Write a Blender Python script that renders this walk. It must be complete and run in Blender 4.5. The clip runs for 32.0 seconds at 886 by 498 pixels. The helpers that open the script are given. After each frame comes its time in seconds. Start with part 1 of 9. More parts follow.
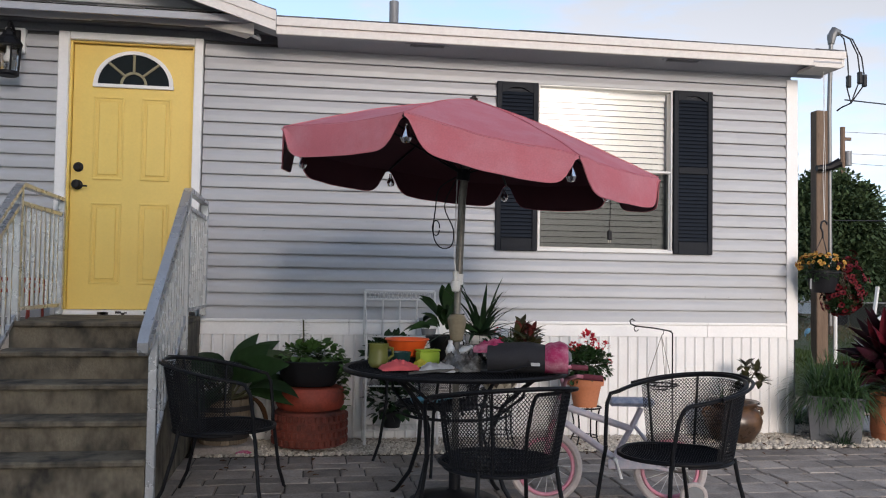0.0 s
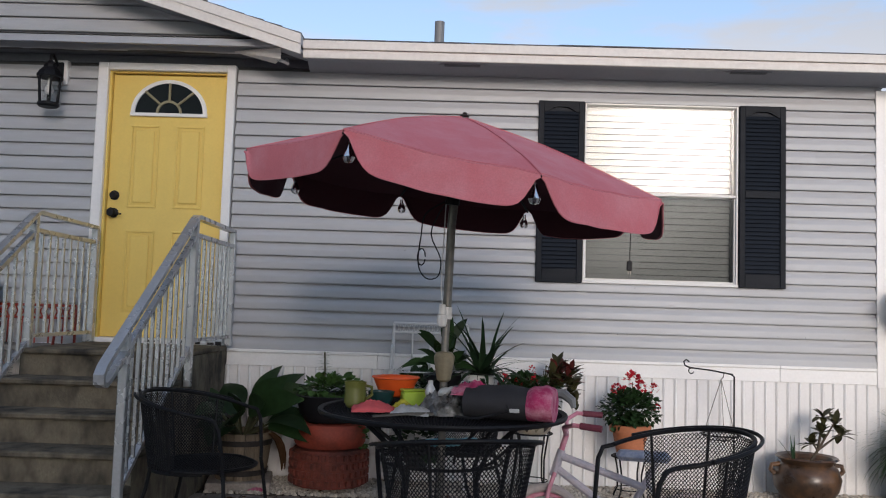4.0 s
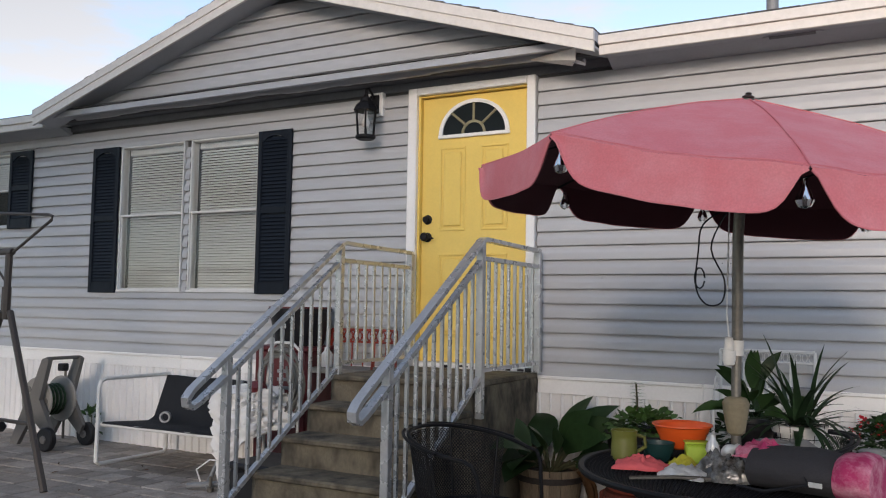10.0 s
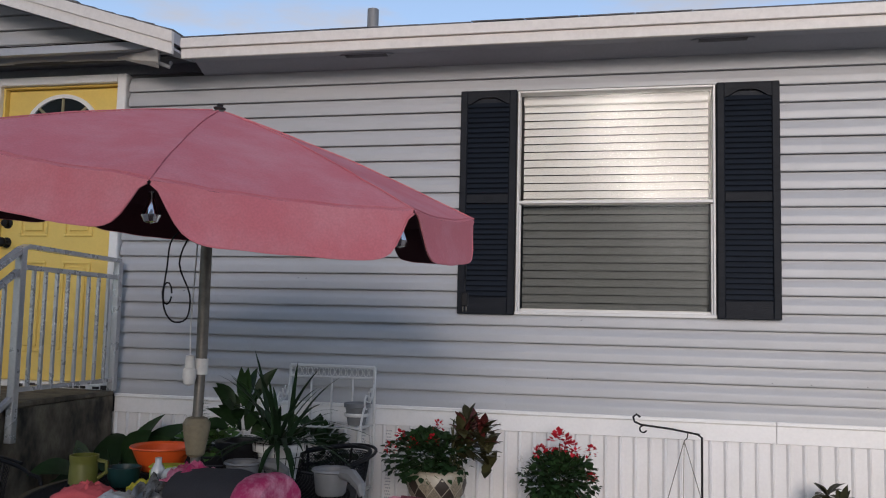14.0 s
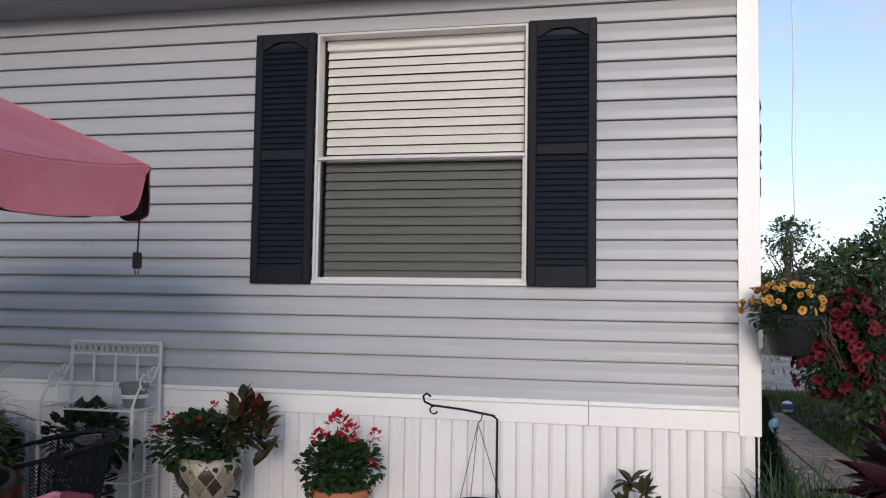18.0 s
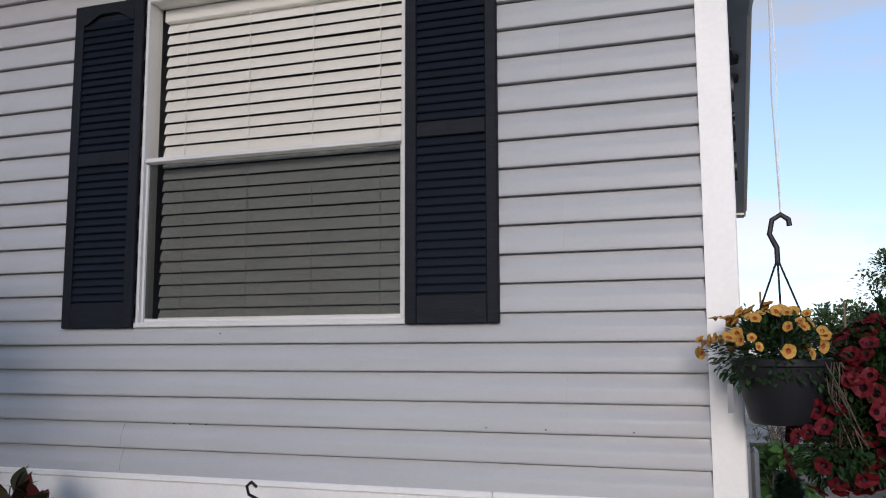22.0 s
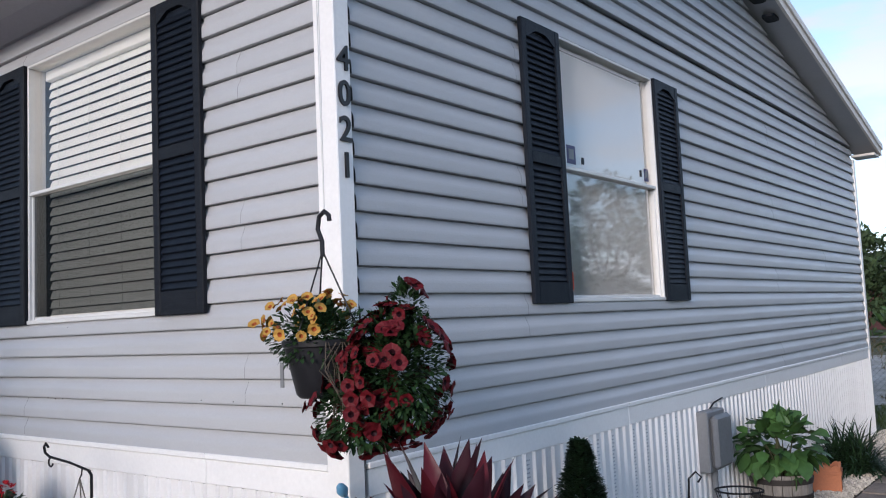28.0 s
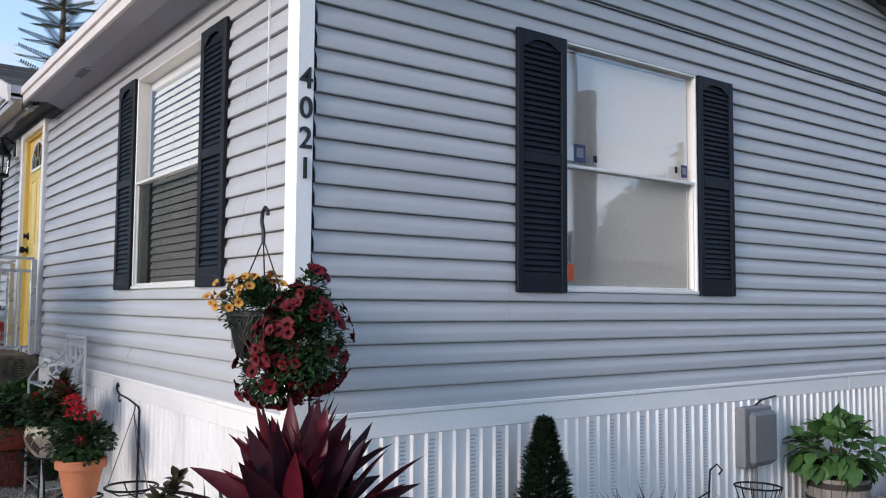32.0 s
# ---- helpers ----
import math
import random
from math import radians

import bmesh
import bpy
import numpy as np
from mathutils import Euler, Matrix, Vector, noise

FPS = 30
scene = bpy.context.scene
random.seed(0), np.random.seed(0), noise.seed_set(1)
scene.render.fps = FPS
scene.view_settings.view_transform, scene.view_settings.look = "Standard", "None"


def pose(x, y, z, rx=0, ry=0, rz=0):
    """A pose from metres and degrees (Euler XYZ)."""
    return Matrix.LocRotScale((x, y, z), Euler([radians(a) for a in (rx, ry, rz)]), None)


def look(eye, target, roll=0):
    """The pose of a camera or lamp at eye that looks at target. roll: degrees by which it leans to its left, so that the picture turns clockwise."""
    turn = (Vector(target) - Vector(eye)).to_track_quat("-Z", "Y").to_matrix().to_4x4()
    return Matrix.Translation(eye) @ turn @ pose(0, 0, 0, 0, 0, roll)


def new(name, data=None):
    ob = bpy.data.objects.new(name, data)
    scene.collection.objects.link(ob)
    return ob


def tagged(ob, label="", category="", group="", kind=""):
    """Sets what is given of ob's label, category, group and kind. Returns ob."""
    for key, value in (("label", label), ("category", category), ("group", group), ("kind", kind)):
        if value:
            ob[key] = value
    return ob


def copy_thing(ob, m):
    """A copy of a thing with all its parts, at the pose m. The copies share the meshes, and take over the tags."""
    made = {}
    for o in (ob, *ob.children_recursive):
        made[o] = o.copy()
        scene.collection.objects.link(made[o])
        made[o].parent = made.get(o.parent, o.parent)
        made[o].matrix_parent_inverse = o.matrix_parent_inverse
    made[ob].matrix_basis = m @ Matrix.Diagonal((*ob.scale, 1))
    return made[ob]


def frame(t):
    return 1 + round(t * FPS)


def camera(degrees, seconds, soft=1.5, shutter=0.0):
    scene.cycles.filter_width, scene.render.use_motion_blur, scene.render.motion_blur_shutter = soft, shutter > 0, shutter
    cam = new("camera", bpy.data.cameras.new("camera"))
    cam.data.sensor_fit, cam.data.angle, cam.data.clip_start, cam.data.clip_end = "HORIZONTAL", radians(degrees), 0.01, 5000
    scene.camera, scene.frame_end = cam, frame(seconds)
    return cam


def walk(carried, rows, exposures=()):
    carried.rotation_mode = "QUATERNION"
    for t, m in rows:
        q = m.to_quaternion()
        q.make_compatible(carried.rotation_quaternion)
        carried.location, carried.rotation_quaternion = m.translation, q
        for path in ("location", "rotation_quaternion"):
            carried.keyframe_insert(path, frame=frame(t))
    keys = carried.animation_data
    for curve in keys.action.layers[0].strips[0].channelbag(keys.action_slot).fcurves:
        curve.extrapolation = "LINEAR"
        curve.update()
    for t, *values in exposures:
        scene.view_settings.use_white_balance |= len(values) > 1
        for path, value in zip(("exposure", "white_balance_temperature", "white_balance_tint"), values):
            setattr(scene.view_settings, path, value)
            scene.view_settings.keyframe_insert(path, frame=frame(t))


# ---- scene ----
cam = camera(55.2, 32.0, soft=1.1)
PATH = [
    (0, (0.021, -0.023, 1.201), (0.323, 1.953, 1.28), 0.9),
    (0.5, (0.118, -0.025, 1.206), (0.451, 1.945, 1.287), 0.6),
    (1, (0.226, 0.063, 1.212), (0.618, 2.021, 1.321), 0.8),
    (1.5, (0.323, 0.154, 1.228), (0.727, 2.108, 1.359), 0.5),
    (2, (0.409, 0.177, 1.232), (0.78, 2.139, 1.352), 0.0),
    (2.5, (0.547, 0.167, 1.228), (0.776, 2.149, 1.375), 1.5),
    (4.5, (0.921, 0.33, 1.243), (0.738, 2.317, 1.384), 0.9),
    (5, (0.998, 0.288, 1.247), (0.597, 2.243, 1.377), 0.6),
    (5.5, (1.052, 0.219, 1.24), (0.534, 2.147, 1.363), 0.9),
    (6, (1.071, 0.183, 1.236), (0.46, 2.084, 1.353), 0.4),
    (6.5, (1.053, 0.273, 1.248), (0.388, 2.156, 1.341), -0.1),
    (7, (1.025, 0.424, 1.258), (0.36, 2.309, 1.351), -0.2),
    (7.5, (0.986, 0.53, 1.282), (0.356, 2.426, 1.365), -0.7),
    (8, (1.05, 0.613, 1.292), (0.371, 2.492, 1.376), -0.1),
    (8.5, (1.172, 0.73, 1.321), (0.339, 2.545, 1.433), 1.0),
    (9, (1.255, 0.805, 1.323), (0.354, 2.588, 1.423), -0.4),
    (9.5, (1.31, 0.904, 1.331), (0.393, 2.679, 1.421), -0.3),
    (10, (1.363, 1.028, 1.364), (0.423, 2.788, 1.5), 0.9),
    (10.5, (1.457, 1.079, 1.378), (0.514, 2.835, 1.54), 0.3),
    (11, (1.636, 1.104, 1.39), (0.707, 2.866, 1.565), 1.1),
    (11.5, (1.804, 1.136, 1.397), (0.971, 2.946, 1.58), 0.7),
    (12, (1.893, 1.267, 1.392), (1.208, 3.137, 1.58), 1.0),
    (12.5, (1.971, 1.412, 1.409), (1.378, 3.31, 1.63), 1.6),
    (13, (2.074, 1.477, 1.411), (1.564, 3.398, 1.639), 1.0),
    (13.5, (2.243, 1.519, 1.41), (1.77, 3.451, 1.615), 1.7),
    (14, (2.385, 1.543, 1.41), (1.968, 3.491, 1.581), 1.3),
    (14.5, (2.474, 1.637, 1.402), (2.194, 3.612, 1.546), 0.4),
    (15, (2.583, 1.761, 1.421), (2.364, 3.742, 1.586), 0.7),
    (15.5, (2.688, 1.841, 1.427), (2.513, 3.824, 1.621), 0.7),
    (17.5, (3.235, 2.129, 1.413), (2.899, 4.098, 1.516), 1.6),
    (18, (3.365, 2.281, 1.378), (2.947, 4.233, 1.502), 0.9),
    (18.5, (3.533, 2.458, 1.38), (2.992, 4.382, 1.446), 1.6),
    (19, (3.569, 2.682, 1.38), (2.962, 4.587, 1.427), 1.8),
    (19.5, (3.58, 2.938, 1.418), (2.957, 4.835, 1.529), 0.9),
    (20, (3.674, 3.1, 1.426), (2.915, 4.944, 1.578), 1.2),
    (20.5, (3.744, 3.303, 1.416), (2.876, 5.093, 1.621), 1.9),
    (21, (3.752, 3.49, 1.398), (2.947, 5.301, 1.669), 0.7),
    (21.5, (3.794, 3.641, 1.387), (3.127, 5.505, 1.671), -0.8),
    (22, (3.954, 3.721, 1.374), (3.323, 5.605, 1.609), -0.2),
    (22.5, (4.132, 3.785, 1.346), (3.504, 5.673, 1.553), 0.3),
    (23, (4.236, 3.852, 1.358), (3.667, 5.759, 1.558), 0.4),
    (23.5, (4.377, 3.953, 1.368), (3.81, 5.857, 1.602), -0.4),
    (24, (4.554, 3.996, 1.361), (3.957, 5.891, 1.59), -2.1),
    (24.5, (4.788, 4.019, 1.368), (4.121, 5.894, 1.562), -2.4),
    (25, (4.949, 4.074, 1.361), (4.256, 5.941, 1.535), -2.5),
    (25.5, (5.103, 4.174, 1.373), (4.338, 6.013, 1.556), -2.0),
    (27.5, (5.837, 4.378, 1.377), (4.729, 6.035, 1.54), -2.2),
    (28, (6.053, 4.397, 1.384), (4.828, 5.969, 1.554), -2.6),
    (28.5, (6.22, 4.42, 1.376), (4.941, 5.954, 1.483), -2.8),
    (29, (6.369, 4.49, 1.364), (5.113, 6.044, 1.452), -1.4),
    (29.5, (6.489, 4.545, 1.363), (5.23, 6.097, 1.449), 0.3),
    (30, (6.666, 4.525, 1.364), (5.356, 6.034, 1.428), 1.4),
    (30.5, (6.784, 4.575, 1.36), (5.42, 6.037, 1.416), 1.1),
    (31, (6.884, 4.713, 1.373), (5.458, 6.111, 1.475), 0.1),
    (31.5, (7.01, 4.815, 1.383), (5.49, 6.108, 1.52), -0.2),
    (32, (7.169, 4.873, 1.371), (5.568, 6.065, 1.505), 0.4),
]
walk(cam, [(t, look(eye, target, roll)) for t, eye, target, roll in PATH],
     exposures=[(0.0, 1.55, 6500, 13), (2.0, 1.35, 6000, 12), (5.0, 1.3, 6600, 13), (7.0, 1.6, 6700, 13), (8.0, 1.55, 6700, 13), (9.0, 1.5, 6700, 13), (10.0, 1.7, 6800, 13), (12.0, 1.3, 6750, 13), (13.0, 1.08, 6350, 14), (15.0, 1.12, 6300, 14), (18.0, 1.3, 6350, 14), (19.0, 1.4, 6350, 13), (20.0, 1.4, 6300, 14), (21.0, 1.6, 6350, 13), (22.0, 1.15, 6150, 14), (23.0, 1.05, 6150, 14), (25.0, 1.25, 6100, 14), (28.0, 1.58, 6050, 14), (29.0, 1.9, 6100, 14), (30.0, 1.65, 6200, 13), (32.0, 1.8, 6200, 13)])
# world, sun, exposure --------------------------------------------------------------
SUN = Vector((0.150, -0.966, 0.232)).normalized()
world = bpy.data.worlds.new("evening_sky")
scene.world = world
world.use_nodes = True
wt = world.node_tree
wt.nodes.clear()
w_out = wt.nodes.new("ShaderNodeOutputWorld")
w_bg = wt.nodes.new("ShaderNodeBackground")
sky = wt.nodes.new("ShaderNodeTexSky")
sky.sky_type = 'NISHITA'
sky.sun_disc = False
sky.sun_elevation = radians(13.5)
sky.sun_rotation = radians(172.5)
sky.air_density, sky.dust_density, sky.ozone_density = 1.0, 0.15, 4.0
# thin streaky cloud over the blue
w_co = wt.nodes.new("ShaderNodeTexCoord")
w_map = wt.nodes.new("ShaderNodeMapping")
w_map.inputs["Scale"].default_value = (1.6, 1.6, 6.0)
w_noise = wt.nodes.new("ShaderNodeTexNoise")
w_noise.inputs["Scale"].default_value = 1.9
w_noise.inputs["Detail"].default_value = 8.0
w_noise.inputs["Roughness"].default_value = 0.58
w_ramp = wt.nodes.new("ShaderNodeMapRange")
w_ramp.interpolation_type = 'SMOOTHSTEP'
w_ramp.inputs["From Min"].default_value, w_ramp.inputs["From Max"].default_value = 0.45, 0.63
w_ramp.inputs["To Min"].default_value, w_ramp.inputs["To Max"].default_value = 0.26, 0.95
w_lum = wt.nodes.new("ShaderNodeRGBToBW")
w_cloud = wt.nodes.new("ShaderNodeVectorMath")
w_cloud.operation = 'MULTIPLY'
w_cloud.inputs[1].default_value = (0.86, 0.91, 0.99)
w_mix = wt.nodes.new("ShaderNodeMix")
w_mix.data_type = 'RGBA'
wt.links.new(w_co.outputs["Generated"], w_map.inputs["Vector"])
wt.links.new(w_map.outputs["Vector"], w_noise.inputs["Vector"])
wt.links.new(w_noise.outputs["Fac"], w_ramp.inputs["Value"])
wt.links.new(w_ramp.outputs["Result"], w_mix.inputs["Factor"])
wt.links.new(sky.outputs["Color"], w_lum.inputs["Color"])
wt.links.new(w_lum.outputs["Val"], w_cloud.inputs[0])
wt.links.new(sky.outputs["Color"], w_mix.inputs["A"])
wt.links.new(w_cloud.outputs["Vector"], w_mix.inputs["B"])
w_haze = wt.nodes.new("ShaderNodeGamma")
w_haze.inputs["Gamma"].default_value = 0.72
wt.links.new(w_mix.outputs["Result"], w_haze.inputs["Color"])
wt.links.new(w_haze.outputs["Color"], w_bg.inputs["Color"])
w_bg.inputs["Strength"].default_value = 0.15
wt.links.new(w_bg.outputs["Background"], w_out.inputs["Surface"])

sun_data = bpy.data.lights.new("sun", 'SUN')
sun_data.energy = 1.18
sun_data.angle = radians(20.0)
sun_data.color = (1.0, 0.88, 0.76)
sun = new("sun", sun_data)
sun.matrix_world = look(SUN * 60, (0, 0, 0))


# materials -------------------------------------------------------------------------
def node_set(name):
    m = bpy.data.materials.new(name)
    m.use_nodes = True
    nt = m.node_tree
    return m, nt, nt.nodes["Principled BSDF"]


def surface(name, base, rough=0.6, metal=0.0, grain=0.12, grain_scale=60.0, stain=0.15, stain_scale=2.2, stain_tint=None,
            bump=0.15, bump_scale=None, per_piece=0.0, per_island=0.0, stretch=(1, 1, 1), spec=0.5, coat=0.0, rough_var=0.12):
    """A painted, stony, wooden or leafy surface: a base colour with fine grain, wide stains and fine relief."""
    m, nt, b = node_set(name)
    N, L = nt.nodes.new, nt.links.new
    co, mp = N("ShaderNodeTexCoord"), N("ShaderNodeMapping")
    mp.inputs["Scale"].default_value = stretch
    L(co.outputs["Object"], mp.inputs["Vector"])
    fine, wide = N("ShaderNodeTexNoise"), N("ShaderNodeTexNoise")
    fine.inputs["Scale"].default_value, fine.inputs["Detail"].default_value = grain_scale, 4.0
    wide.inputs["Scale"].default_value, wide.inputs["Detail"].default_value = stain_scale, 5.0
    wide.inputs["Roughness"].default_value = 0.65
    info = N("ShaderNodeObjectInfo")
    shift = N("ShaderNodeVectorMath")
    shift.operation = 'ADD'
    spread = N("ShaderNodeMath")
    spread.operation = 'MULTIPLY'
    spread.inputs[1].default_value = 37.0
    L(info.outputs["Random"], spread.inputs[0])
    L(mp.outputs["Vector"], shift.inputs[0])
    L(spread.outputs[0], shift.inputs[1])
    L(shift.outputs[0], fine.inputs["Vector"])
    L(shift.outputs[0], wide.inputs["Vector"])
    tint = stain_tint or tuple(c * 0.55 for c in base)
    r1 = N("ShaderNodeMapRange")
    r1.inputs["From Min"].default_value, r1.inputs["From Max"].default_value = 0.42, 0.75
    r1.inputs["To Max"].default_value = stain * 2.2
    L(wide.outputs["Fac"], r1.inputs["Value"])
    mix1 = N("ShaderNodeMix")
    mix1.data_type = 'RGBA'
    mix1.inputs["A"].default_value, mix1.inputs["B"].default_value = (*base, 1), (*tint, 1)
    L(r1.outputs["Result"], mix1.inputs["Factor"])
    hsv = N("ShaderNodeHueSaturation")
    v = N("ShaderNodeMapRange")
    v.inputs["From Min"].default_value, v.inputs["From Max"].default_value = 0.25, 0.75
    v.inputs["To Min"].default_value, v.inputs["To Max"].default_value = 1.0 - grain, 1.0 + grain
    L(fine.outputs["Fac"], v.inputs["Value"])
    last = v.outputs["Result"]
    for amount, socket in ((per_piece, info.outputs["Random"]), (per_island, None)):
        if amount:
            if socket is None:
                socket = N("ShaderNodeNewGeometry").outputs["Random Per Island"]
            pr, mul = N("ShaderNodeMapRange"), N("ShaderNodeMath")
            pr.inputs["To Min"].default_value, pr.inputs["To Max"].default_value = 1.0 - amount, 1.0 + amount
            mul.operation = 'MULTIPLY'
            L(socket, pr.inputs["Value"])
            L(pr.outputs["Result"], mul.inputs[0])
            L(last, mul.inputs[1])
            last = mul.outputs[0]
    L(last, hsv.inputs["Value"])
    L(mix1.outputs["Result"], hsv.inputs["Color"])
    L(hsv.outputs["Color"], b.inputs["Base Color"])
    b.inputs["Metallic"].default_value = metal
    b.inputs["Specular IOR Level"].default_value = spec
    b.inputs["Coat Weight"].default_value = coat
    rr = N("ShaderNodeMapRange")
    rr.inputs["To Min"].default_value, rr.inputs["To Max"].default_value = max(0.02, rough - rough_var), min(1.0, rough + rough_var)
    L(wide.outputs["Fac"], rr.inputs["Value"])
    L(rr.outputs["Result"], b.inputs["Roughness"])
    if bump:
        bp = N("ShaderNodeBump")
        bp.inputs["Strength"].default_value, bp.inputs["Distance"].default_value = bump, 0.01
        if bump_scale:
            bn = N("ShaderNodeTexNoise")
            bn.inputs["Scale"].default_value, bn.inputs["Detail"].default_value = bump_scale, 3.0
            L(shift.outputs[0], bn.inputs["Vector"])
            L(bn.outputs["Fac"], bp.inputs["Height"])
        else:
            L(fine.outputs["Fac"], bp.inputs["Height"])
        L(bp.outputs["Normal"], b.inputs["Normal"])
    return m


def leaf_surface(name, base, rough=0.45, vary=0.35, back=None):
    m = surface(name, base, rough, grain=0.15, grain_scale=25, stain=0.25, stain_scale=9, bump=0.1, per_island=vary, per_piece=0.08, spec=0.22)
    b = m.node_tree.nodes["Principled BSDF"]
    b.inputs["Subsurface Weight"].default_value = 0.0
    b.inputs["Transmission Weight"].default_value = 0.0
    return m


def pane_material(name, tint=(1, 1, 1), haze=0.0, ior=2.35, rough=0.05):
    """Clear window glass: it mirrors by Fresnel and lets the rest through."""
    m, nt, b = node_set(name)
    nt.nodes.remove(b)
    N, L = nt.nodes.new, nt.links.new
    out = [n for n in nt.nodes if n.type == 'OUTPUT_MATERIAL'][0]
    tr, gl, mx, fr = N("ShaderNodeBsdfTransparent"), N("ShaderNodeBsdfGlossy"), N("ShaderNodeMixShader"), N("ShaderNodeFresnel")
    tr.inputs["Color"].default_value = (*tint, 1)
    gl.inputs["Roughness"].default_value = rough
    fr.inputs["IOR"].default_value = ior
    wave, bp = N("ShaderNodeTexNoise"), N("ShaderNodeBump")
    wave.inputs["Scale"].default_value = 1.6
    bp.inputs["Strength"].default_value, bp.inputs["Distance"].default_value = 0.08, 0.02
    L(wave.outputs["Fac"], bp.inputs["Height"])
    L(bp.outputs["Normal"], gl.inputs["Normal"])
    L(fr.outputs["Fac"], mx.inputs["Fac"])
    L(tr.outputs["BSDF"], mx.inputs[1])
    L(gl.outputs["BSDF"], mx.inputs[2])
    last = mx
    if haze:
        df, mh = N("ShaderNodeBsdfDiffuse"), N("ShaderNodeMixShader")
        df.inputs["Color"].default_value = (0.6, 0.62, 0.63, 1)
        mh.inputs["Fac"].default_value = haze
        L(mx.outputs["Shader"], mh.inputs[1])
        L(df.outputs["BSDF"], mh.inputs[2])
        last = mh
    L(last.outputs["Shader"], out.inputs["Surface"])
    return m


def screen_material(name):
    m, nt, b = node_set(name)
    N, L = nt.nodes.new, nt.links.new
    out = [n for n in nt.nodes if n.type == 'OUTPUT_MATERIAL'][0]
    b.inputs["Base Color"].default_value = (0.006, 0.007, 0.009, 1)
    b.inputs["Specular IOR Level"].default_value = 0.0
    b.inputs["Roughness"].default_value = 0.7
    tr, mx = N("ShaderNodeBsdfTransparent"), N("ShaderNodeMixShader")
    tr.inputs["Color"].default_value = (0.88, 0.96, 1.0, 1)
    mx.inputs["Fac"].default_value = 0.75
    L(tr.outputs["BSDF"], mx.inputs[1])
    L(b.outputs["BSDF"], mx.inputs[2])
    L(mx.outputs["Shader"], out.inputs["Surface"])
    return m


SIDING = surface("grey_vinyl_siding", (0.462, 0.466, 0.480), 0.40, grain=0.03, grain_scale=90, stain=0.06, stain_scale=1.3, bump=0.05, per_piece=0.02, stretch=(1, 1, 2), spec=0.4)
WHITE = surface("white_vinyl_trim", (0.86, 0.845, 0.83), 0.38, grain=0.03, stain=0.06, stain_scale=1.8, stain_tint=(0.5, 0.47, 0.42), bump=0.04)
SKIRT = surface("white_vinyl_skirting", (0.80, 0.785, 0.775), 0.45, grain=0.03, stain=0.10, stain_scale=1.4, stain_tint=(0.45, 0.43, 0.40), bump=0.05, per_piece=0.02)
FASCIA = surface("weathered_white_fascia", (0.76, 0.715, 0.67), 0.55, grain=0.05, grain_scale=14, stain=0.06, stain_scale=34.0, stain_tint=(0.27, 0.24, 0.215), bump=0.08)
# white boards, base greyed and blued for the shade under the eaves
SOFFIT = surface("shaded_white_soffit", (0.42, 0.43, 0.46), 0.6, grain=0.04, stain=0.08, bump=0.05)
# soffit darkened in its base colour to stand for the shade under the gable
GABLE_SOFFIT = surface("shaded_gable_soffit", (0.15, 0.155, 0.17), 0.8, grain=0.1, stain=0.3, stain_scale=2.5, bump=0.1)
SHINGLE = surface("grey_asphalt_shingle", (0.12, 0.115, 0.11), 0.95, grain=0.35, grain_scale=140, stain=0.2, bump=0.4, per_island=0.2)
SHUTTER = surface("blue_black_shutter_plastic", (0.0042, 0.008, 0.0155), 0.55, spec=0.25, grain=0.2, grain_scale=40, stain=0.15, bump=0.12, stretch=(8, 8, 1))
FADED = surface("sun_faded_black_plastic", (0.0075, 0.010, 0.0155), 0.6, spec=0.25, grain=0.3, grain_scale=40, stain=0.25, stain_scale=6, bump=0.2, stretch=(1, 1, 8))
WFRAME = surface("white_window_frame", (0.72, 0.71, 0.69), 0.35, grain=0.03, stain=0.07, stain_scale=4, bump=0.03)
BLIND = surface("white_blind_slat", (0.76, 0.755, 0.72), 0.5, grain=0.03, stain=0.05, bump=0.02)
GLASS = pane_material("window_glass", ior=1.58, rough=0.15)
GLASS_SIDE = pane_material("sky_lit_window_glass", ior=3.0, rough=0.03)
GLASS_DULL = pane_material("dusty_window_glass", ior=1.55)
SCREEN = screen_material("insect_screen")
SHADE = surface("white_roller_shade", (0.86, 0.87, 0.88), 0.7, grain=0.03, stain=0.06, bump=0.03)
DARK = surface("dark_room_wall", (0.10, 0.10, 0.10), 0.9, grain=0.05, bump=0)
DOOR = surface("yellow_door_paint", (0.83, 0.60, 0.155), 0.38, grain=0.03, stain=0.05, stain_scale=3, bump=0.05, spec=0.45)
CONCRETE = surface("dirty_step_concrete", (0.175, 0.145, 0.102), 0.9, grain=0.22, grain_scale=80, stain=0.6, stain_scale=5.0, stain_tint=(0.030, 0.026, 0.021), bump=0.35, stretch=(1.2, 1.2, 0.75))
ALUMINIUM = surface("brushed_aluminium_rail", (0.52, 0.52, 0.525), 0.28, metal=0.55, grain=0.08, grain_scale=80, stain=0.12, stain_scale=6, bump=0.04)
PAVER = surface("grey_concrete_paver", (0.40, 0.345, 0.30), 0.9, grain=0.2, grain_scale=70, stain=0.28, stain_scale=4.5, stain_tint=(0.10, 0.085, 0.075), bump=0.4, per_piece=0.30, per_island=0.30)
JOINT = surface("dark_joint_sand", (0.075, 0.065, 0.055), 1.0, grain=0.4, grain_scale=120, stain=0.3, bump=0.4)
GRASS_SOIL = surface("lawn_soil", (0.045, 0.065, 0.022), 0.95, grain=0.4, grain_scale=50, stain=0.35, stain_scale=0.8, stain_tint=(0.09, 0.075, 0.04), bump=0.5)
